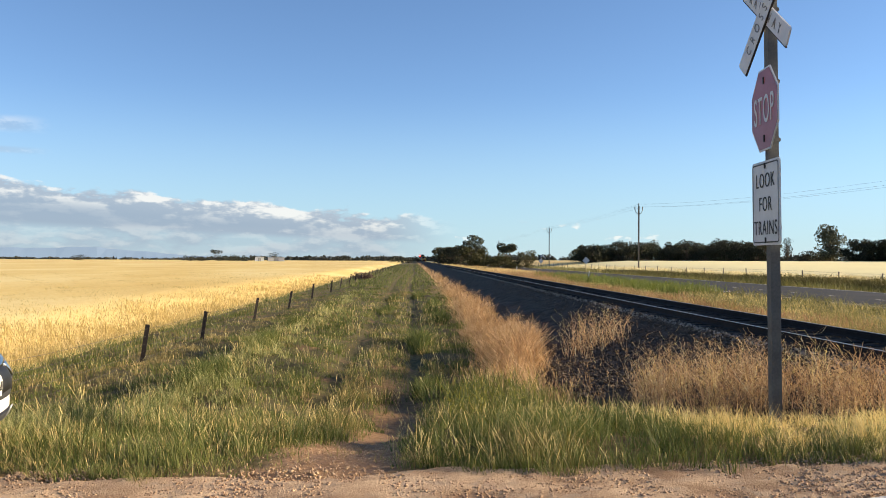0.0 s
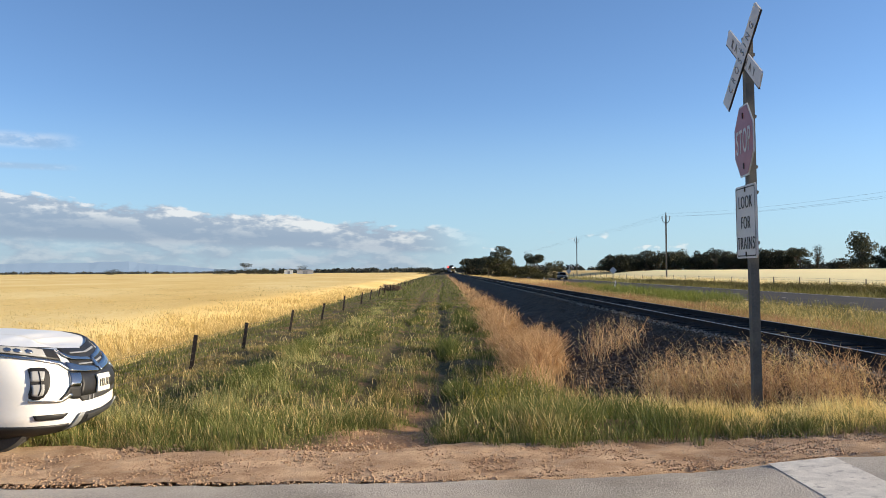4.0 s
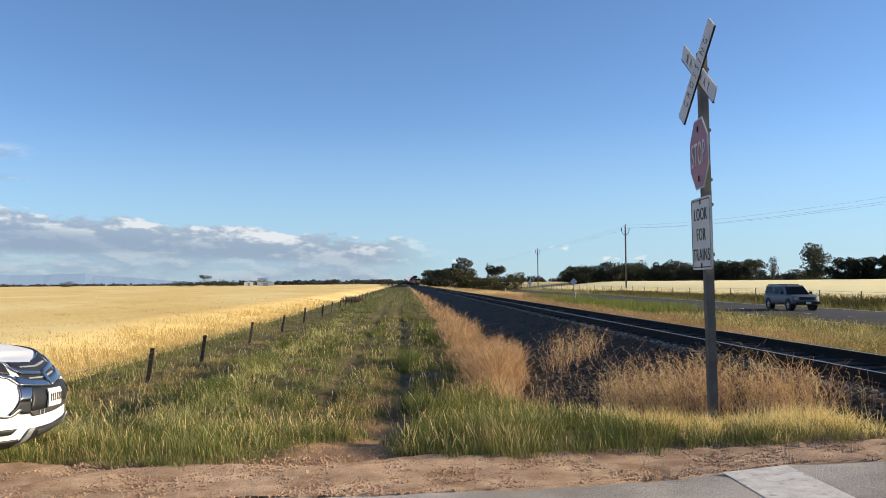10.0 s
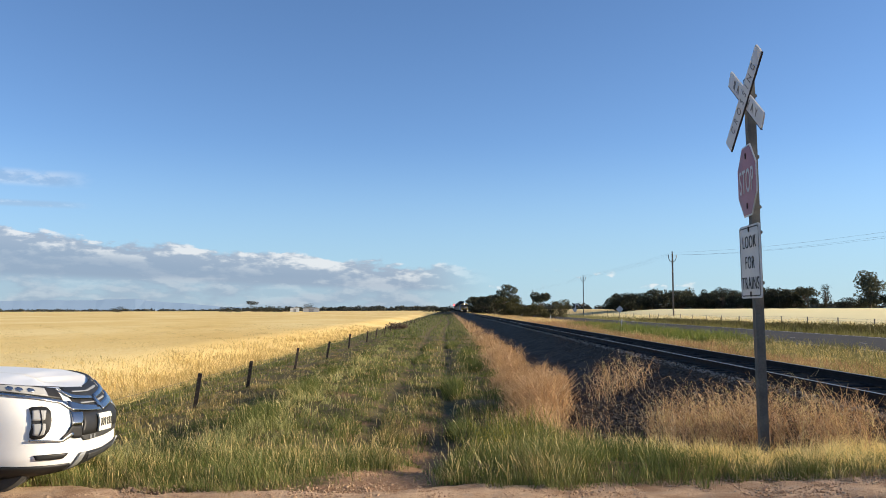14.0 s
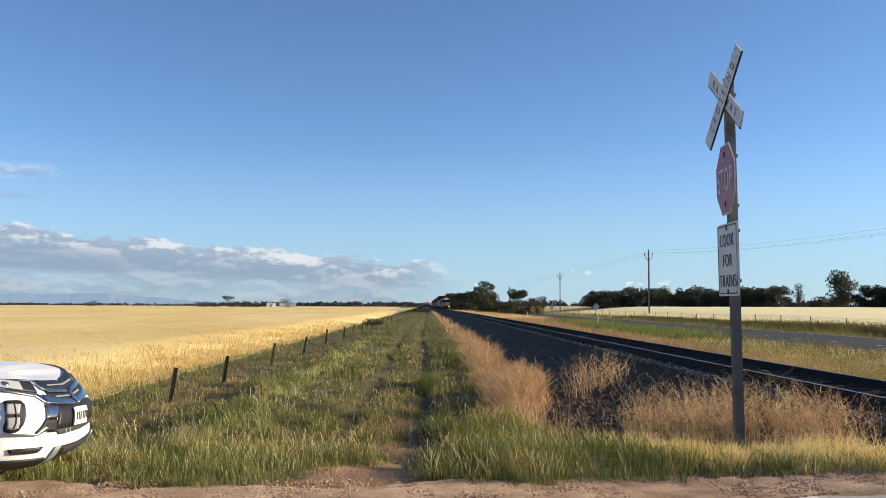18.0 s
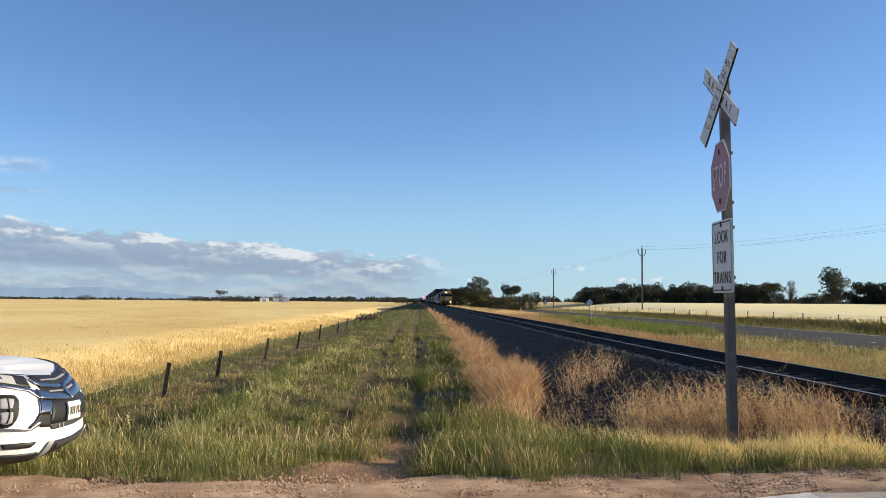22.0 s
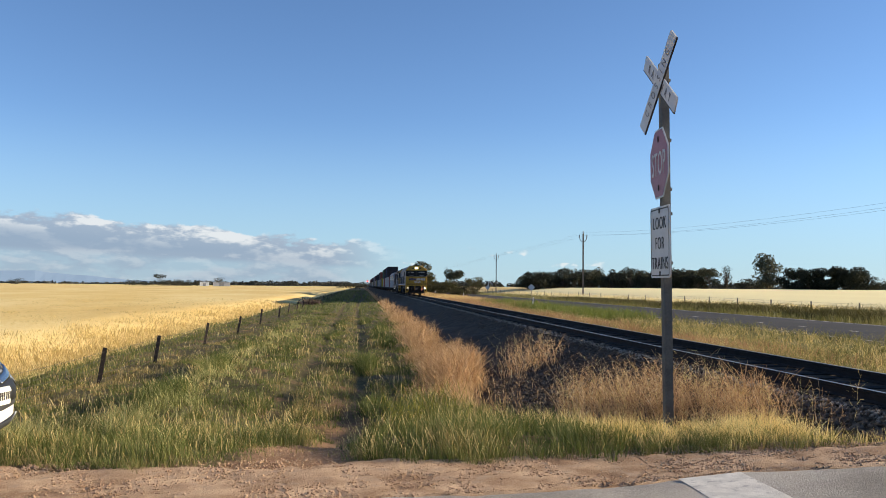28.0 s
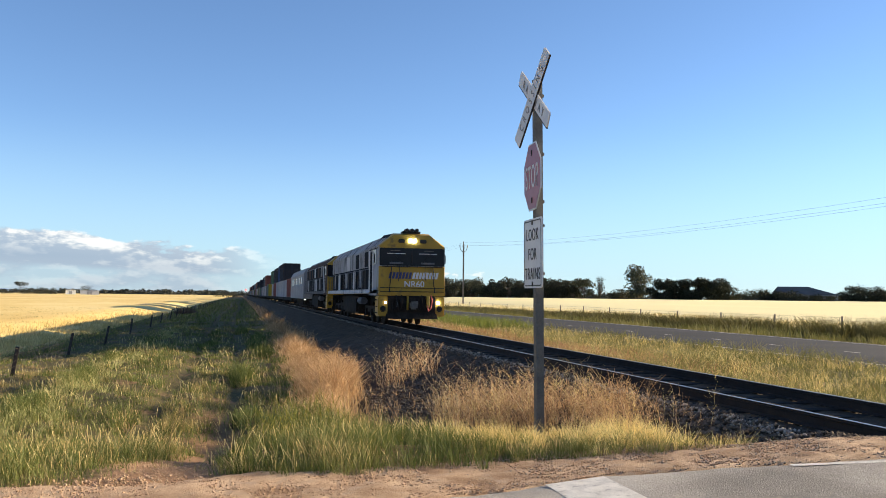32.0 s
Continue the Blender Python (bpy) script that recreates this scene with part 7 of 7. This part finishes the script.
def locomotive(lead):
    """Nose at y = 0, facing -y; x across; z = 0 at the rail head."""
    loco = tagged(new("locomotive"), "yellow-fronted grey diesel locomotive with lit headlights" if lead else "second diesel locomotive in brown and silver", "locomotive", "train")
    W = 1.47
    cab_side = M_YELLOW if lead else M_LOCO_BROWN
    # cab: sections from the nose back
    def section(y, w, z0, z1, roof, cut):
        return [(-w, y, z0), (-w, y, z1), (-cut, y, roof), (cut, y, roof), (w, y, z1), (w, y, z0)]
    part("cab", quad_strip([section(0.0, W - 0.02, 1.32, 2.56, 2.58, W - 0.1), section(0.06, W, 1.32, 2.59, 2.61, W - 0.1)]), M_YELLOW, loco, "yellow nose panel")
    part("cab_side", quad_strip([section(0.07, W, 1.32, 3.46, 3.48, 0.82), section(0.30, W, 1.32, 3.48, 4.02, 0.80), section(2.9, W, 1.32, 3.48, 4.12, 0.80)]), M_LOCO_PALE if lead else cab_side, loco, "grimy pale cab side and roof")
    part("cab_roof", quad_strip([[(-W - 0.006, y, 3.42), (-0.80, y, 4.05 + 0.09 * (y > 1)), (0.80, y, 4.05 + 0.09 * (y > 1)), (W + 0.006, y, 3.42), (W + 0.004, y, 3.38), (-W - 0.004, y, 3.38)] for y in (0.44, 2.92)]), M_LOCO_DARK, loco, "dark cab roof")
    part("brow", quad_strip([section(0.02, W - 0.03, 3.40, 3.47, 3.56, 1.28), section(0.10, W - 0.01, 3.40, 3.50, 3.98, 0.80), section(0.42, W + 0.004, 3.40, 3.50, 4.06, 0.80)]), M_YELLOW, loco, "yellow brow over the windscreen")
    screen = part("windscreen", soft_box(-W + 0.035, W - 0.035, 0.02, 0.09, 2.63, 3.41, 0.03), M_SCREEN, loco, "dark two-pane windscreen")
    part("screen_pillar", soft_box(-0.03, 0.03, 0.008, 0.03, 2.63, 3.41, 0.008), M_TRIM, screen)
    for s in (-1, 1):
        part("wiper", tube([(s * 0.45, 0.0, 2.72), (s * 0.85, 0.0, 3.2)], 0.010, 4), M_TRIM, screen)
        part("screen_shade", soft_box(s * 0.75 - 0.22, s * 0.75 + 0.22, 0.012, 0.018, 3.27, 3.30, 0.002, 1), M_STEEL_GREY, screen, "pale sun visor edge")
        part("number_box", soft_box(s * 0.48 - 0.15, s * 0.48 + 0.15, -0.01, 0.05, 3.62, 3.79, 0.03), M_BLACK, loco, "black number box")
        part("headlight", tube([(s * 0.095, 0.03, 3.72), (s * 0.095, -0.03, 3.72)], 0.09, 16), M_HEADLIGHT if lead else M_LENS, loco, "bright headlight" if lead else "clear headlight")
        part("ditch_light", tube([(s * 1.16, 0.0, 1.02), (s * 1.16, -0.10, 1.02)], 0.075 if s > 0 else 0.05, 14), (M_HEADLIGHT if s > 0 else M_DITCH) if lead else M_LENS, loco, "bright ditch light" if lead else "clear ditch light")
        part("side_window", soft_box(s * W - 0.012, s * W + 0.012, 0.75, 1.55, 2.72, 3.36, 0.01), M_SCREEN, loco, "dark cab side window")
        part("cab_door", soft_box(s * W - 0.014, s * W + 0.014, 1.9, 2.5, 1.5, 3.3, 0.01), M_LOCO_DARK, loco, "dark cab door")
        part("mirror", soft_box(s * (W + 0.12) - 0.03, s * (W + 0.12) + 0.03, 0.5, 0.56, 2.75, 3.15, 0.01), M_TRIM, loco)
        part("corner_post", soft_box(s * (W - 0.22) - 0.22, s * (W - 0.22) + 0.22, 0.0, 0.9, 0.42, 1.30, 0.04), M_YELLOW, loco, "yellow corner step housing")
        part("housing_opening", soft_box(s * (W - 0.22) - 0.13, s * (W - 0.22) + 0.10, -0.012, 0.02, 0.62, 0.88, 0.05, 2), M_UNDER, loco, "dark round-cornered opening")
        for z in (0.55, 0.82, 1.1):
            part("step", soft_box(s * (W + 0.01) - 0.02, s * (W + 0.01) + 0.02, 0.25, 0.7, z, z + 0.05, 0.008, 1), M_UNDER, loco)
        part("handrail", tube([(s * 0.62, -0.03, 1.95), (s * 0.56, -0.06, 2.3), (s * 0.58, -0.03, 2.62)], 0.016, 5), M_TRIM, loco)
        part("red_marker", soft_box(s * 0.98 - 0.07, s * 0.98 + 0.07, -0.03, 0.0, 1.44, 1.62, 0.01), M_RED_SIGN, loco, "red marker plate")
    for k in range(9):
        part("pilot_fitting", soft_box(-0.95 + 0.23 * k + 0.05 * math.sin(k * 2.3), -0.95 + 0.23 * k + 0.09 + 0.05 * math.cos(k * 1.7), -0.10 - 0.03 * (k % 3), 0.0, 0.70 + 0.12 * (k % 3), 0.98 + 0.11 * (k % 4), 0.02, 1), (M_UNDER, M_STEEL_GREY, M_UNDER, M_YELLOW)[k % 4], loco)
    part("front_rail", tube([(-1.35, -0.04, 2.585), (1.35, -0.04, 2.585)], 0.02, 6), M_TRIM, loco, "black rail under the windscreen")
    for k in range(6):
        part("rail_bracket", soft_box(-1.1 + 0.44 * k - 0.015, -1.1 + 0.44 * k + 0.015, -0.05, 0.02, 2.55, 2.63, 0.004, 1), M_STEEL_GREY, loco)
    if lead:
        for k in range(15):
            x = -1.04 + 0.146 * k + (0.02 if k > 6 else 0)
            w = part("name_bar", plate([(x, 2.06), (x + 0.105, 2.06), (x + 0.165, 2.34), (x + 0.06, 2.34)][::-1], 0.004), M_BLUE if k < 7 else M_WHITE_SIGN, loco, "plain dark blue bar" if k < 7 else "plain white bar")
            w.location = (0, -0.006, 0)
        num = part("loco_number", lettering("NR60", 0.28, 1.0, 1.0, 0.02), M_WHITE_SIGN, loco, "white painted number")
        num.location = (0.10, -0.008, 1.83)
    for z in (1.50, 1.66):
        part("ledge_rail", tube([(-1.42, -0.07, z), (1.42, -0.07, z)], 0.018, 6), M_TRIM, loco, "dark rail along the headstock")
    for s in (-1, 1):
        part("nose_grab_rail", tube([(s * 0.98, -0.015, 1.72), (s * 0.96, -0.06, 2.0), (s * 0.94, -0.06, 2.4), (s * 0.92, -0.015, 2.56)], 0.02, 5), M_TRIM, loco)
        part("visor", soft_box(s * 0.70 - 0.40, s * 0.70 + 0.40, 0.010, 0.018, 3.14, 3.17, 0.002, 1), M_WHITE_SIGN, loco, "pale sun visor edge")
        part("dash_panel", soft_box(s * 0.70 - 0.30, s * 0.70 + 0.30, 0.010, 0.018, 2.70, 2.78, 0.003, 1), M_LOCO_GREY, loco, "grey dash behind the glass")
        part("ledge_bracket", soft_box(s * 1.0 - 0.02, s * 1.0 + 0.02, -0.085, -0.05, 1.46, 1.70, 0.004, 1), M_TRIM, loco)
    part("headstock", soft_box(-W, W, -0.05, 0.35, 1.32, 1.72, 0.02), M_YELLOW, loco, "yellow headstock")
    part("buffer_beam", soft_box(-1.05, 1.05, -0.02, 0.30, 0.62, 1.30, 0.03), M_UNDER, loco, "oily black pilot")
    part("pilot", quad_strip([[(-1.15, -0.10, 0.32), (1.15, -0.10, 0.32), (1.1, 0.05, 0.66), (-1.1, 0.05, 0.66)], [(-1.15, 0.15, 0.32), (1.15, 0.15, 0.32), (1.1, 0.2, 0.66), (-1.1, 0.2, 0.66)]]), M_UNDER, loco)
    part("coupler", soft_box(-0.14, 0.14, -0.62, 0.0, 0.78, 1.05, 0.05), M_STEEL_DARK, loco)
    part("coupler_knuckle", soft_box(-0.20, 0.12, -0.78, -0.52, 0.74, 1.08, 0.06), M_STEEL_GREY, loco)
    for x, m in ((0.86, M_HOSE), (-0.45, M_UNDER), (0.42, M_UNDER), (-0.7, M_UNDER)):
        part("hose", tube([(x, -0.03, 1.34), (x + 0.03, -0.16, 1.1), (x - 0.05, -0.2, 0.78), (x - 0.14, -0.17, 0.66), (x - 0.18, -0.12, 0.86), (x - 0.1, -0.06, 1.2)], 0.028, 6), m, loco, "red brake hose" if m is M_HOSE else "black brake hose")
    # roof horns
    part("horn", soft_box(-0.42, 0.42, 0.25, 0.7, 4.06, 4.16, 0.03), M_TRIM, loco, "black roof horn cluster")
    for x in (-0.22, 0.0, 0.22):
        part("horn_bell", tube([(x, 0.1, 4.20), (x, 0.55, 4.20)], 0.075, 10), M_TRIM, loco)
    # hood
    hood = M_LOCO_PALE if lead else M_LOCO_BROWN
    part("hood", quad_strip([[(-1.22, y, 1.62), (-1.22, y, 3.55), (-0.80, y, 4.05), (0.80, y, 4.05), (1.22, y, 3.55), (1.22, y, 1.62)] for y in (2.95, 21.4)]), hood, loco, "long engine hood")
    part("deck", soft_box(-W, W, 0.4, 21.9, 1.40, 1.60, 0.02), M_LOCO_SILVER if lead else M_LOCO_GREY, loco, "pale underframe side sill")
    part("hood_roof", quad_strip([[(-1.228, y, 3.50), (-0.80, y, 4.062), (0.80, y, 4.062), (1.228, y, 3.50), (1.226, y, 3.46), (-1.226, y, 3.46)] for y in (2.97, 21.42)]), M_LOCO_PALE, loco, "grimy pale hood roof")
    rng = random.Random(8 if lead else 9)
    for s in (-1, 1):
        # a flat strip: the recess's darkness is put in by colour alone
        part("dark_door_strip", soft_box(s * 1.222 - 0.008, s * 1.222 + 0.008, 3.0, 21.3, 1.62, 2.68, 0.004, 1), M_LOCO_DARK, loco, "flat dark strip standing in for the recess behind the walkway")
        y = 3.1
        k = 0
        while y < 21.0:
            w = rng.choice((0.75, 0.95, 1.3))
            dark = k % 6 != 4
            part("hood_door", soft_box(s * 1.225 - 0.014, s * 1.225 + 0.014, y + 0.03, y + w - 0.03, 1.72, 2.62, 0.008, 1), M_LOCO_DARK if dark else M_LOCO_PALE, loco)
            part("hood_panel", soft_box(s * 1.225 - 0.014, s * 1.225 + 0.014, y + 0.012, y + w - 0.012, 2.72, 3.46, 0.006, 1), M_LOCO_DARK if rng.random() < (0.08 if lead else 0.3) else (M_LOCO_PALE if lead or k % 3 == 0 else M_LOCO_BROWN), loco)
            y += w
            k += 1
        for yy in np.arange(3.2, 21.6, 1.3):
            part("stanchion", tube([(s * 1.42, float(yy), 1.58), (s * 1.42, float(yy), 2.55)], 0.016, 5), M_STEEL_GREY, loco)
        part("handrail", tube([(s * 1.42, 3.0, 2.55), (s * 1.42, 21.6, 2.55)], 0.018, 5), M_TRIM, loco)
    for s in (-1, 1):
        part("pale_panel", soft_box(s * (W + 0.004) - 0.006, s * (W + 0.004) + 0.006, 1.62, 1.86, 1.5, 3.4, 0.003, 1), M_LOCO_SILVER, loco, "pale cab side panel")
        part("cab_corner", soft_box(s * (W + 0.002) - 0.012, s * (W + 0.002) + 0.012, 2.60, 2.90, 1.42, 3.36, 0.006, 1), M_LOCO_SILVER, loco, "pale cab rear corner")
        for y0 in (8.3, 15.2) if lead else (9.0, 10.2, 17.0):
            part("pale_panel", soft_box(s * 1.40 - 0.012, s * 1.40 + 0.012, y0, y0 + 0.95, 1.62, 2.58, 0.006, 1), M_LOCO_SILVER, loco, "white walkway panel")
        for y0, y1 in ((3.4, 4.5), (12.0, 13.2)):
            part("pale_panel", soft_box(s * 1.252 - 0.006, s * 1.252 + 0.006, y0, y1, 2.72, 3.48, 0.003, 1), M_LOCO_SILVER, loco, "pale hood panel")
    for y in (6.5, 10.0, 15.5, 18.5):
        part("roof_fan", tube([(0, y, 4.04), (0, y, 4.16)], 0.55, 18), M_LOCO_DARK, loco)
    part("fuel_tank", soft_box(-1.35, 1.35, 8.0, 14.0, 0.35, 1.30, 0.12), M_UNDER, loco)
    for s in (-1, 1):
        part("air_tank", tube([(s * 1.25, 7.2, 1.05), (s * 1.25, 5.9, 1.05)], 0.18, 12), M_LOCO_GREY, loco)
    # added box in place of unseen gear, so no sun leaks under the locomotive
    part("gear_filler", soft_box(-0.62, 0.62, 1.2, 20.8, 0.28, 1.38, 0.06, 1), M_UNDER, loco, "oily black filler box between the wheels, added to block light")
    bogie(loco, 4.2)
    bogie(loco, 17.8)
    return loco


def crew_van():
    van = tagged(new("crew_van"), "ribbed silver passenger van behind the locomotives", "railway carriage", "train")
    W = 1.45
    sec = lambda y: [(-W, y, 0.95), (-W, y, 3.35), (-1.15, y, 3.85), (-0.5, y, 4.05), (0.5, y, 4.05), (1.15, y, 3.85), (W, y, 3.35), (W, y, 0.95)]
    part("body", quad_strip([sec(0.2), sec(21.4)]), M_STAINLESS, van, "stainless steel body")
    for s in (-1, 1):
        for k in range(9):
            z = 1.05 + 0.11 * k
            part("rib", soft_box(s * W - 0.02, s * W + 0.02, 0.25, 21.35, z, z + 0.04, 0.008, 1), M_STAINLESS, van)
        for k in range(7):
            y = 2.6 + 2.5 * k
            w = part("window", soft_box(s * W - 0.016, s * W + 0.016, y, y + 1.3, 2.35, 3.05, 0.01), M_SCREEN, van, "dark carriage window")
    for k in range(12):
        part("roof_rib", soft_box(-0.5, 0.5, 1.0 + 1.7 * k, 1.06 + 1.7 * k, 4.05, 4.08, 0.006, 1), M_STAINLESS, van)
    part("vestibule", soft_box(-0.6, 0.6, -0.25, 0.2, 1.0, 3.3, 0.05), M_LOCO_DARK, van, "dark end gangway")
    part("marker_lamp", tube([(-1.3, 0.18, 0.85), (-1.3, 0.08, 0.85)], 0.045, 12), M_HEADLIGHT, van, "lit white lamp")
    part("lamp_bracket", soft_box(-1.38, -1.22, 0.18, 0.3, 0.75, 1.0, 0.01), M_UNDER, van)
    # drawn deep, so that little sun passes beneath the van
    part("underframe", soft_box(-1.0, 1.0, 1.0, 20.6, 0.26, 0.96, 0.05), M_UNDER, van)
    bogie(van, 3.0, 2, 2.2, 0.46)
    bogie(van, 18.6, 2, 2.2, 0.46)
    return van


def wagon():
    w = tagged(new("container_wagon"), "low flat container wagon of dark steel", "railway wagon", "train")
    bm = bmesh.new()
    for s in (-1, 1):
        box(bm, s * 1.15 - 0.12, s * 1.15 + 0.12, 0.4, 19.8, 0.62, 1.0)
    # the middle sill reaches low to stop sun passing beneath the wagon
    box(bm, -0.5, 0.5, 0.5, 19.7, 0.30, 0.94)
    box(bm, -1.0, 1.0, 0.4, 3.6, 0.7, 0.95)
    box(bm, -1.0, 1.0, 16.6, 19.8, 0.7, 0.95)
    for y in (6.5, 10.1, 13.6):
        box(bm, -1.05, 1.05, y - 0.15, y + 0.15, 0.64, 0.95)
    part("frame", bm, M_UNDER, w)
    bogie(w, 2.2, 2, 1.8, 0.46)
    bogie(w, 18.0, 2, 1.8, 0.46)
    for y in (0.0, 20.2):
        part("coupler", soft_box(-0.12, 0.12, y - 0.05 if y else -0.35, y + 0.35 if y else 0.45, 0.72, 0.92, 0.03), M_STEEL_DARK, w)
    return w


CONTAINER_PAINT = {}


def container_paint(colour):
    if colour not in CONTAINER_PAINT:
        c = {"white": (0.42, 0.42, 0.42), "red": (0.20, 0.07, 0.055), "grey": (0.17, 0.175, 0.18), "dark": (0.035, 0.037, 0.046), "yellow": (0.36, 0.26, 0.03), "green": (0.06, 0.12, 0.08), "blue": (0.04, 0.07, 0.16)}[colour]
        CONTAINER_PAINT[colour] = grained(colour + " container paint", tuple(v * 0.8 for v in c), c, 0.8, spec=0.1, fine=18, coarse=0.7, relief=0.05, dirt=tuple(v * 0.55 + 0.03 for v in c))
    return CONTAINER_PAINT[colour]


CONTAINER_MESH = {}


def container(colour, length, high):
    """A corrugated steel box; its pieces are shared between boxes of one size."""
    key = (length, high)
    W, H = 1.22, high
    if key not in CONTAINER_MESH:
        bm = bmesh.new()
        n = int(length / 0.28)
        for s in (-1, 1):
            pts = []
            for k in range(n):
                y0 = 0.12 + (length - 0.24) * k / n
                d = (length - 0.24) / n
                for f, o in ((0, 0), (0.3, 0), (0.5, 0.035), (0.8, 0.035)):
                    pts.append((y0 + d * f, o))
            pts.append((length - 0.12, 0))
            lo = [bm.verts.new((s * (W - 0.01 - o), y, 0.12)) for y, o in pts]
            hi = [bm.verts.new((s * (W - 0.01 - o), y, H - 0.1)) for y, o in pts]
            for i in range(len(pts) - 1):
                bm.faces.new((lo[i], lo[i + 1], hi[i + 1], hi[i]) if s < 0 else (lo[i + 1], lo[i], hi[i], hi[i + 1]))
        v = [bm.verts.new(p) for p in ((-W, 0.05, H - 0.02), (W, 0.05, H - 0.02), (W, length - 0.05, H - 0.02), (-W, length - 0.05, H - 0.02))]
        bm.faces.new(v)
        skin = bpy.data.meshes.new("skin")
        bm.to_mesh(skin)
        bm.free()
        bm = bmesh.new()
        for x in (-W, W - 0.12):
            for y in (0, length - 0.12):
                box(bm, x, x + 0.12, y, y + 0.12, 0, H)
            box(bm, x, x + 0.12, 0.12, length - 0.12, 0, 0.14)
            box(bm, x, x + 0.12, 0.12, length - 0.12, H - 0.11, H)
        for y in (0, length - 0.12):
            box(bm, -W + 0.12, W - 0.12, y, y + 0.12, 0, 0.14)
            box(bm, -W + 0.12, W - 0.12, y, y + 0.12, H - 0.11, H)
        fr = bpy.data.meshes.new("frame")
        bm.to_mesh(fr)
        bm.free()
        bm = bmesh.new()
        for s in (-1, 1):
            box(bm, s * 0.55 - 0.53, s * 0.55 + 0.53, 0.04, 0.08, 0.14, H - 0.11)
            for x in (0.25, 0.8):
                box(bm, s * x - 0.02, s * x + 0.02, -0.005, 0.04, 0.16, H - 0.13)
        dr = bpy.data.meshes.new("door")
        bm.to_mesh(dr)
        bm.free()
        for me in (skin, fr, dr):
            me.materials.append(None)
        CONTAINER_MESH[key] = (skin, fr, dr)
    words = {"white": "white", "red": "rust-red", "grey": "grey", "dark": "dark grey", "yellow": "yellow", "green": "dark green", "blue": "dark blue"}
    c = tagged(new("shipping_container"), f"{words[colour]} corrugated steel shipping container on a train", "shipping container", "train")
    for name, me in zip(("side_panels", "frame", "end_doors"), CONTAINER_MESH[key]):
        o = new(name, me)
        o.parent = c
        o.material_slots[0].link = "OBJECT"
        o.material_slots[0].material = container_paint(colour)
    return c


TRAIN_X, TRAIN_END, TRAIN_SPEED = TRACK_X, 38.6, 19.6      # the nose stands at TRAIN_END at the clip's end


def build_train():
    """The train's things, each with its distance behind the leading nose and its height."""
    made = [(locomotive(True), 0.0, 0.0), (locomotive(False), 22.6, 0.0), (crew_van(), 45.4, 0.0)]
    first = wagon()
    y = 67.4
    rng = random.Random(21)
    low = ["white", "grey", "yellow", "white", "grey", "red", "white", "blue", "grey", "white", "green", "red", "white", "grey"]
    for k in range(30):
        w = first if k == 0 else copy_thing(first, pose(0, 0, 0))
        made.append((w, y, 0.0))
        z = 1.0
        if k == 0:
            load = [("red", 6.06, 2.35, 0.9, z), ("red", 6.06, 2.35, 7.1, z), ("white", 6.06, 2.35, 13.3, z)]
        elif k % 5 == 4:
            load = [("yellow", 6.06, 2.6, 0.9, z), ("green", 6.06, 2.6, 7.1, z), ("grey", 6.06, 2.6, 13.3, z)]
        else:
            load = [(low[(k * 3) % 14], 6.06, 2.35, 0.9, z), (low[(k * 5 + 1) % 14], 12.19, 2.35, 7.2, z)]
        tops = 3.35
        if k in (1, 2, 3, 5, 6, 8, 10, 11, 13, 16, 17, 20, 23):
            load.append((("dark", "grey", "dark", "green", "dark", "red")[k % 6] if k > 1 else "dark", 12.19, 2.55, 2.4 if k % 2 else 5.0, tops))
            if k % 3 != 0:
                load.append((("dark", "blue", "grey")[k % 3], 6.06, 2.55, 14.0 if not k % 2 == 0 else 13.9, tops)) if k % 2 else None
        for colour, ln, hi, off, zz in load:
            made.append((container(colour, ln, hi), y + off, zz))
        y += 20.7
    return made


TRAIN = build_train()


def motions():
    seconds = [0, 2, 4, 6, 8, 10, 12, 14, 16, 18, 20, 22, 24, 26, 28, 30, 32]
    for thing, behind, z in TRAIN:
        # a little faster over the last two seconds
        walk(thing, [(t, pose(TRAIN_X, TRAIN_END + TRAIN_SPEED * (32 - t) - {32: 1.8, 30: 0.5}.get(t, 0.0) + behind, z)) for t in seconds])
    # the four-wheel-drive comes down the main road in its own lane and leaves past the camera
    walk(PASSING, [(t, pose(24.4, 51.0 + 20.3 * (10 - t), -0.60, 0, 0, -90)) for t in seconds])


motions()
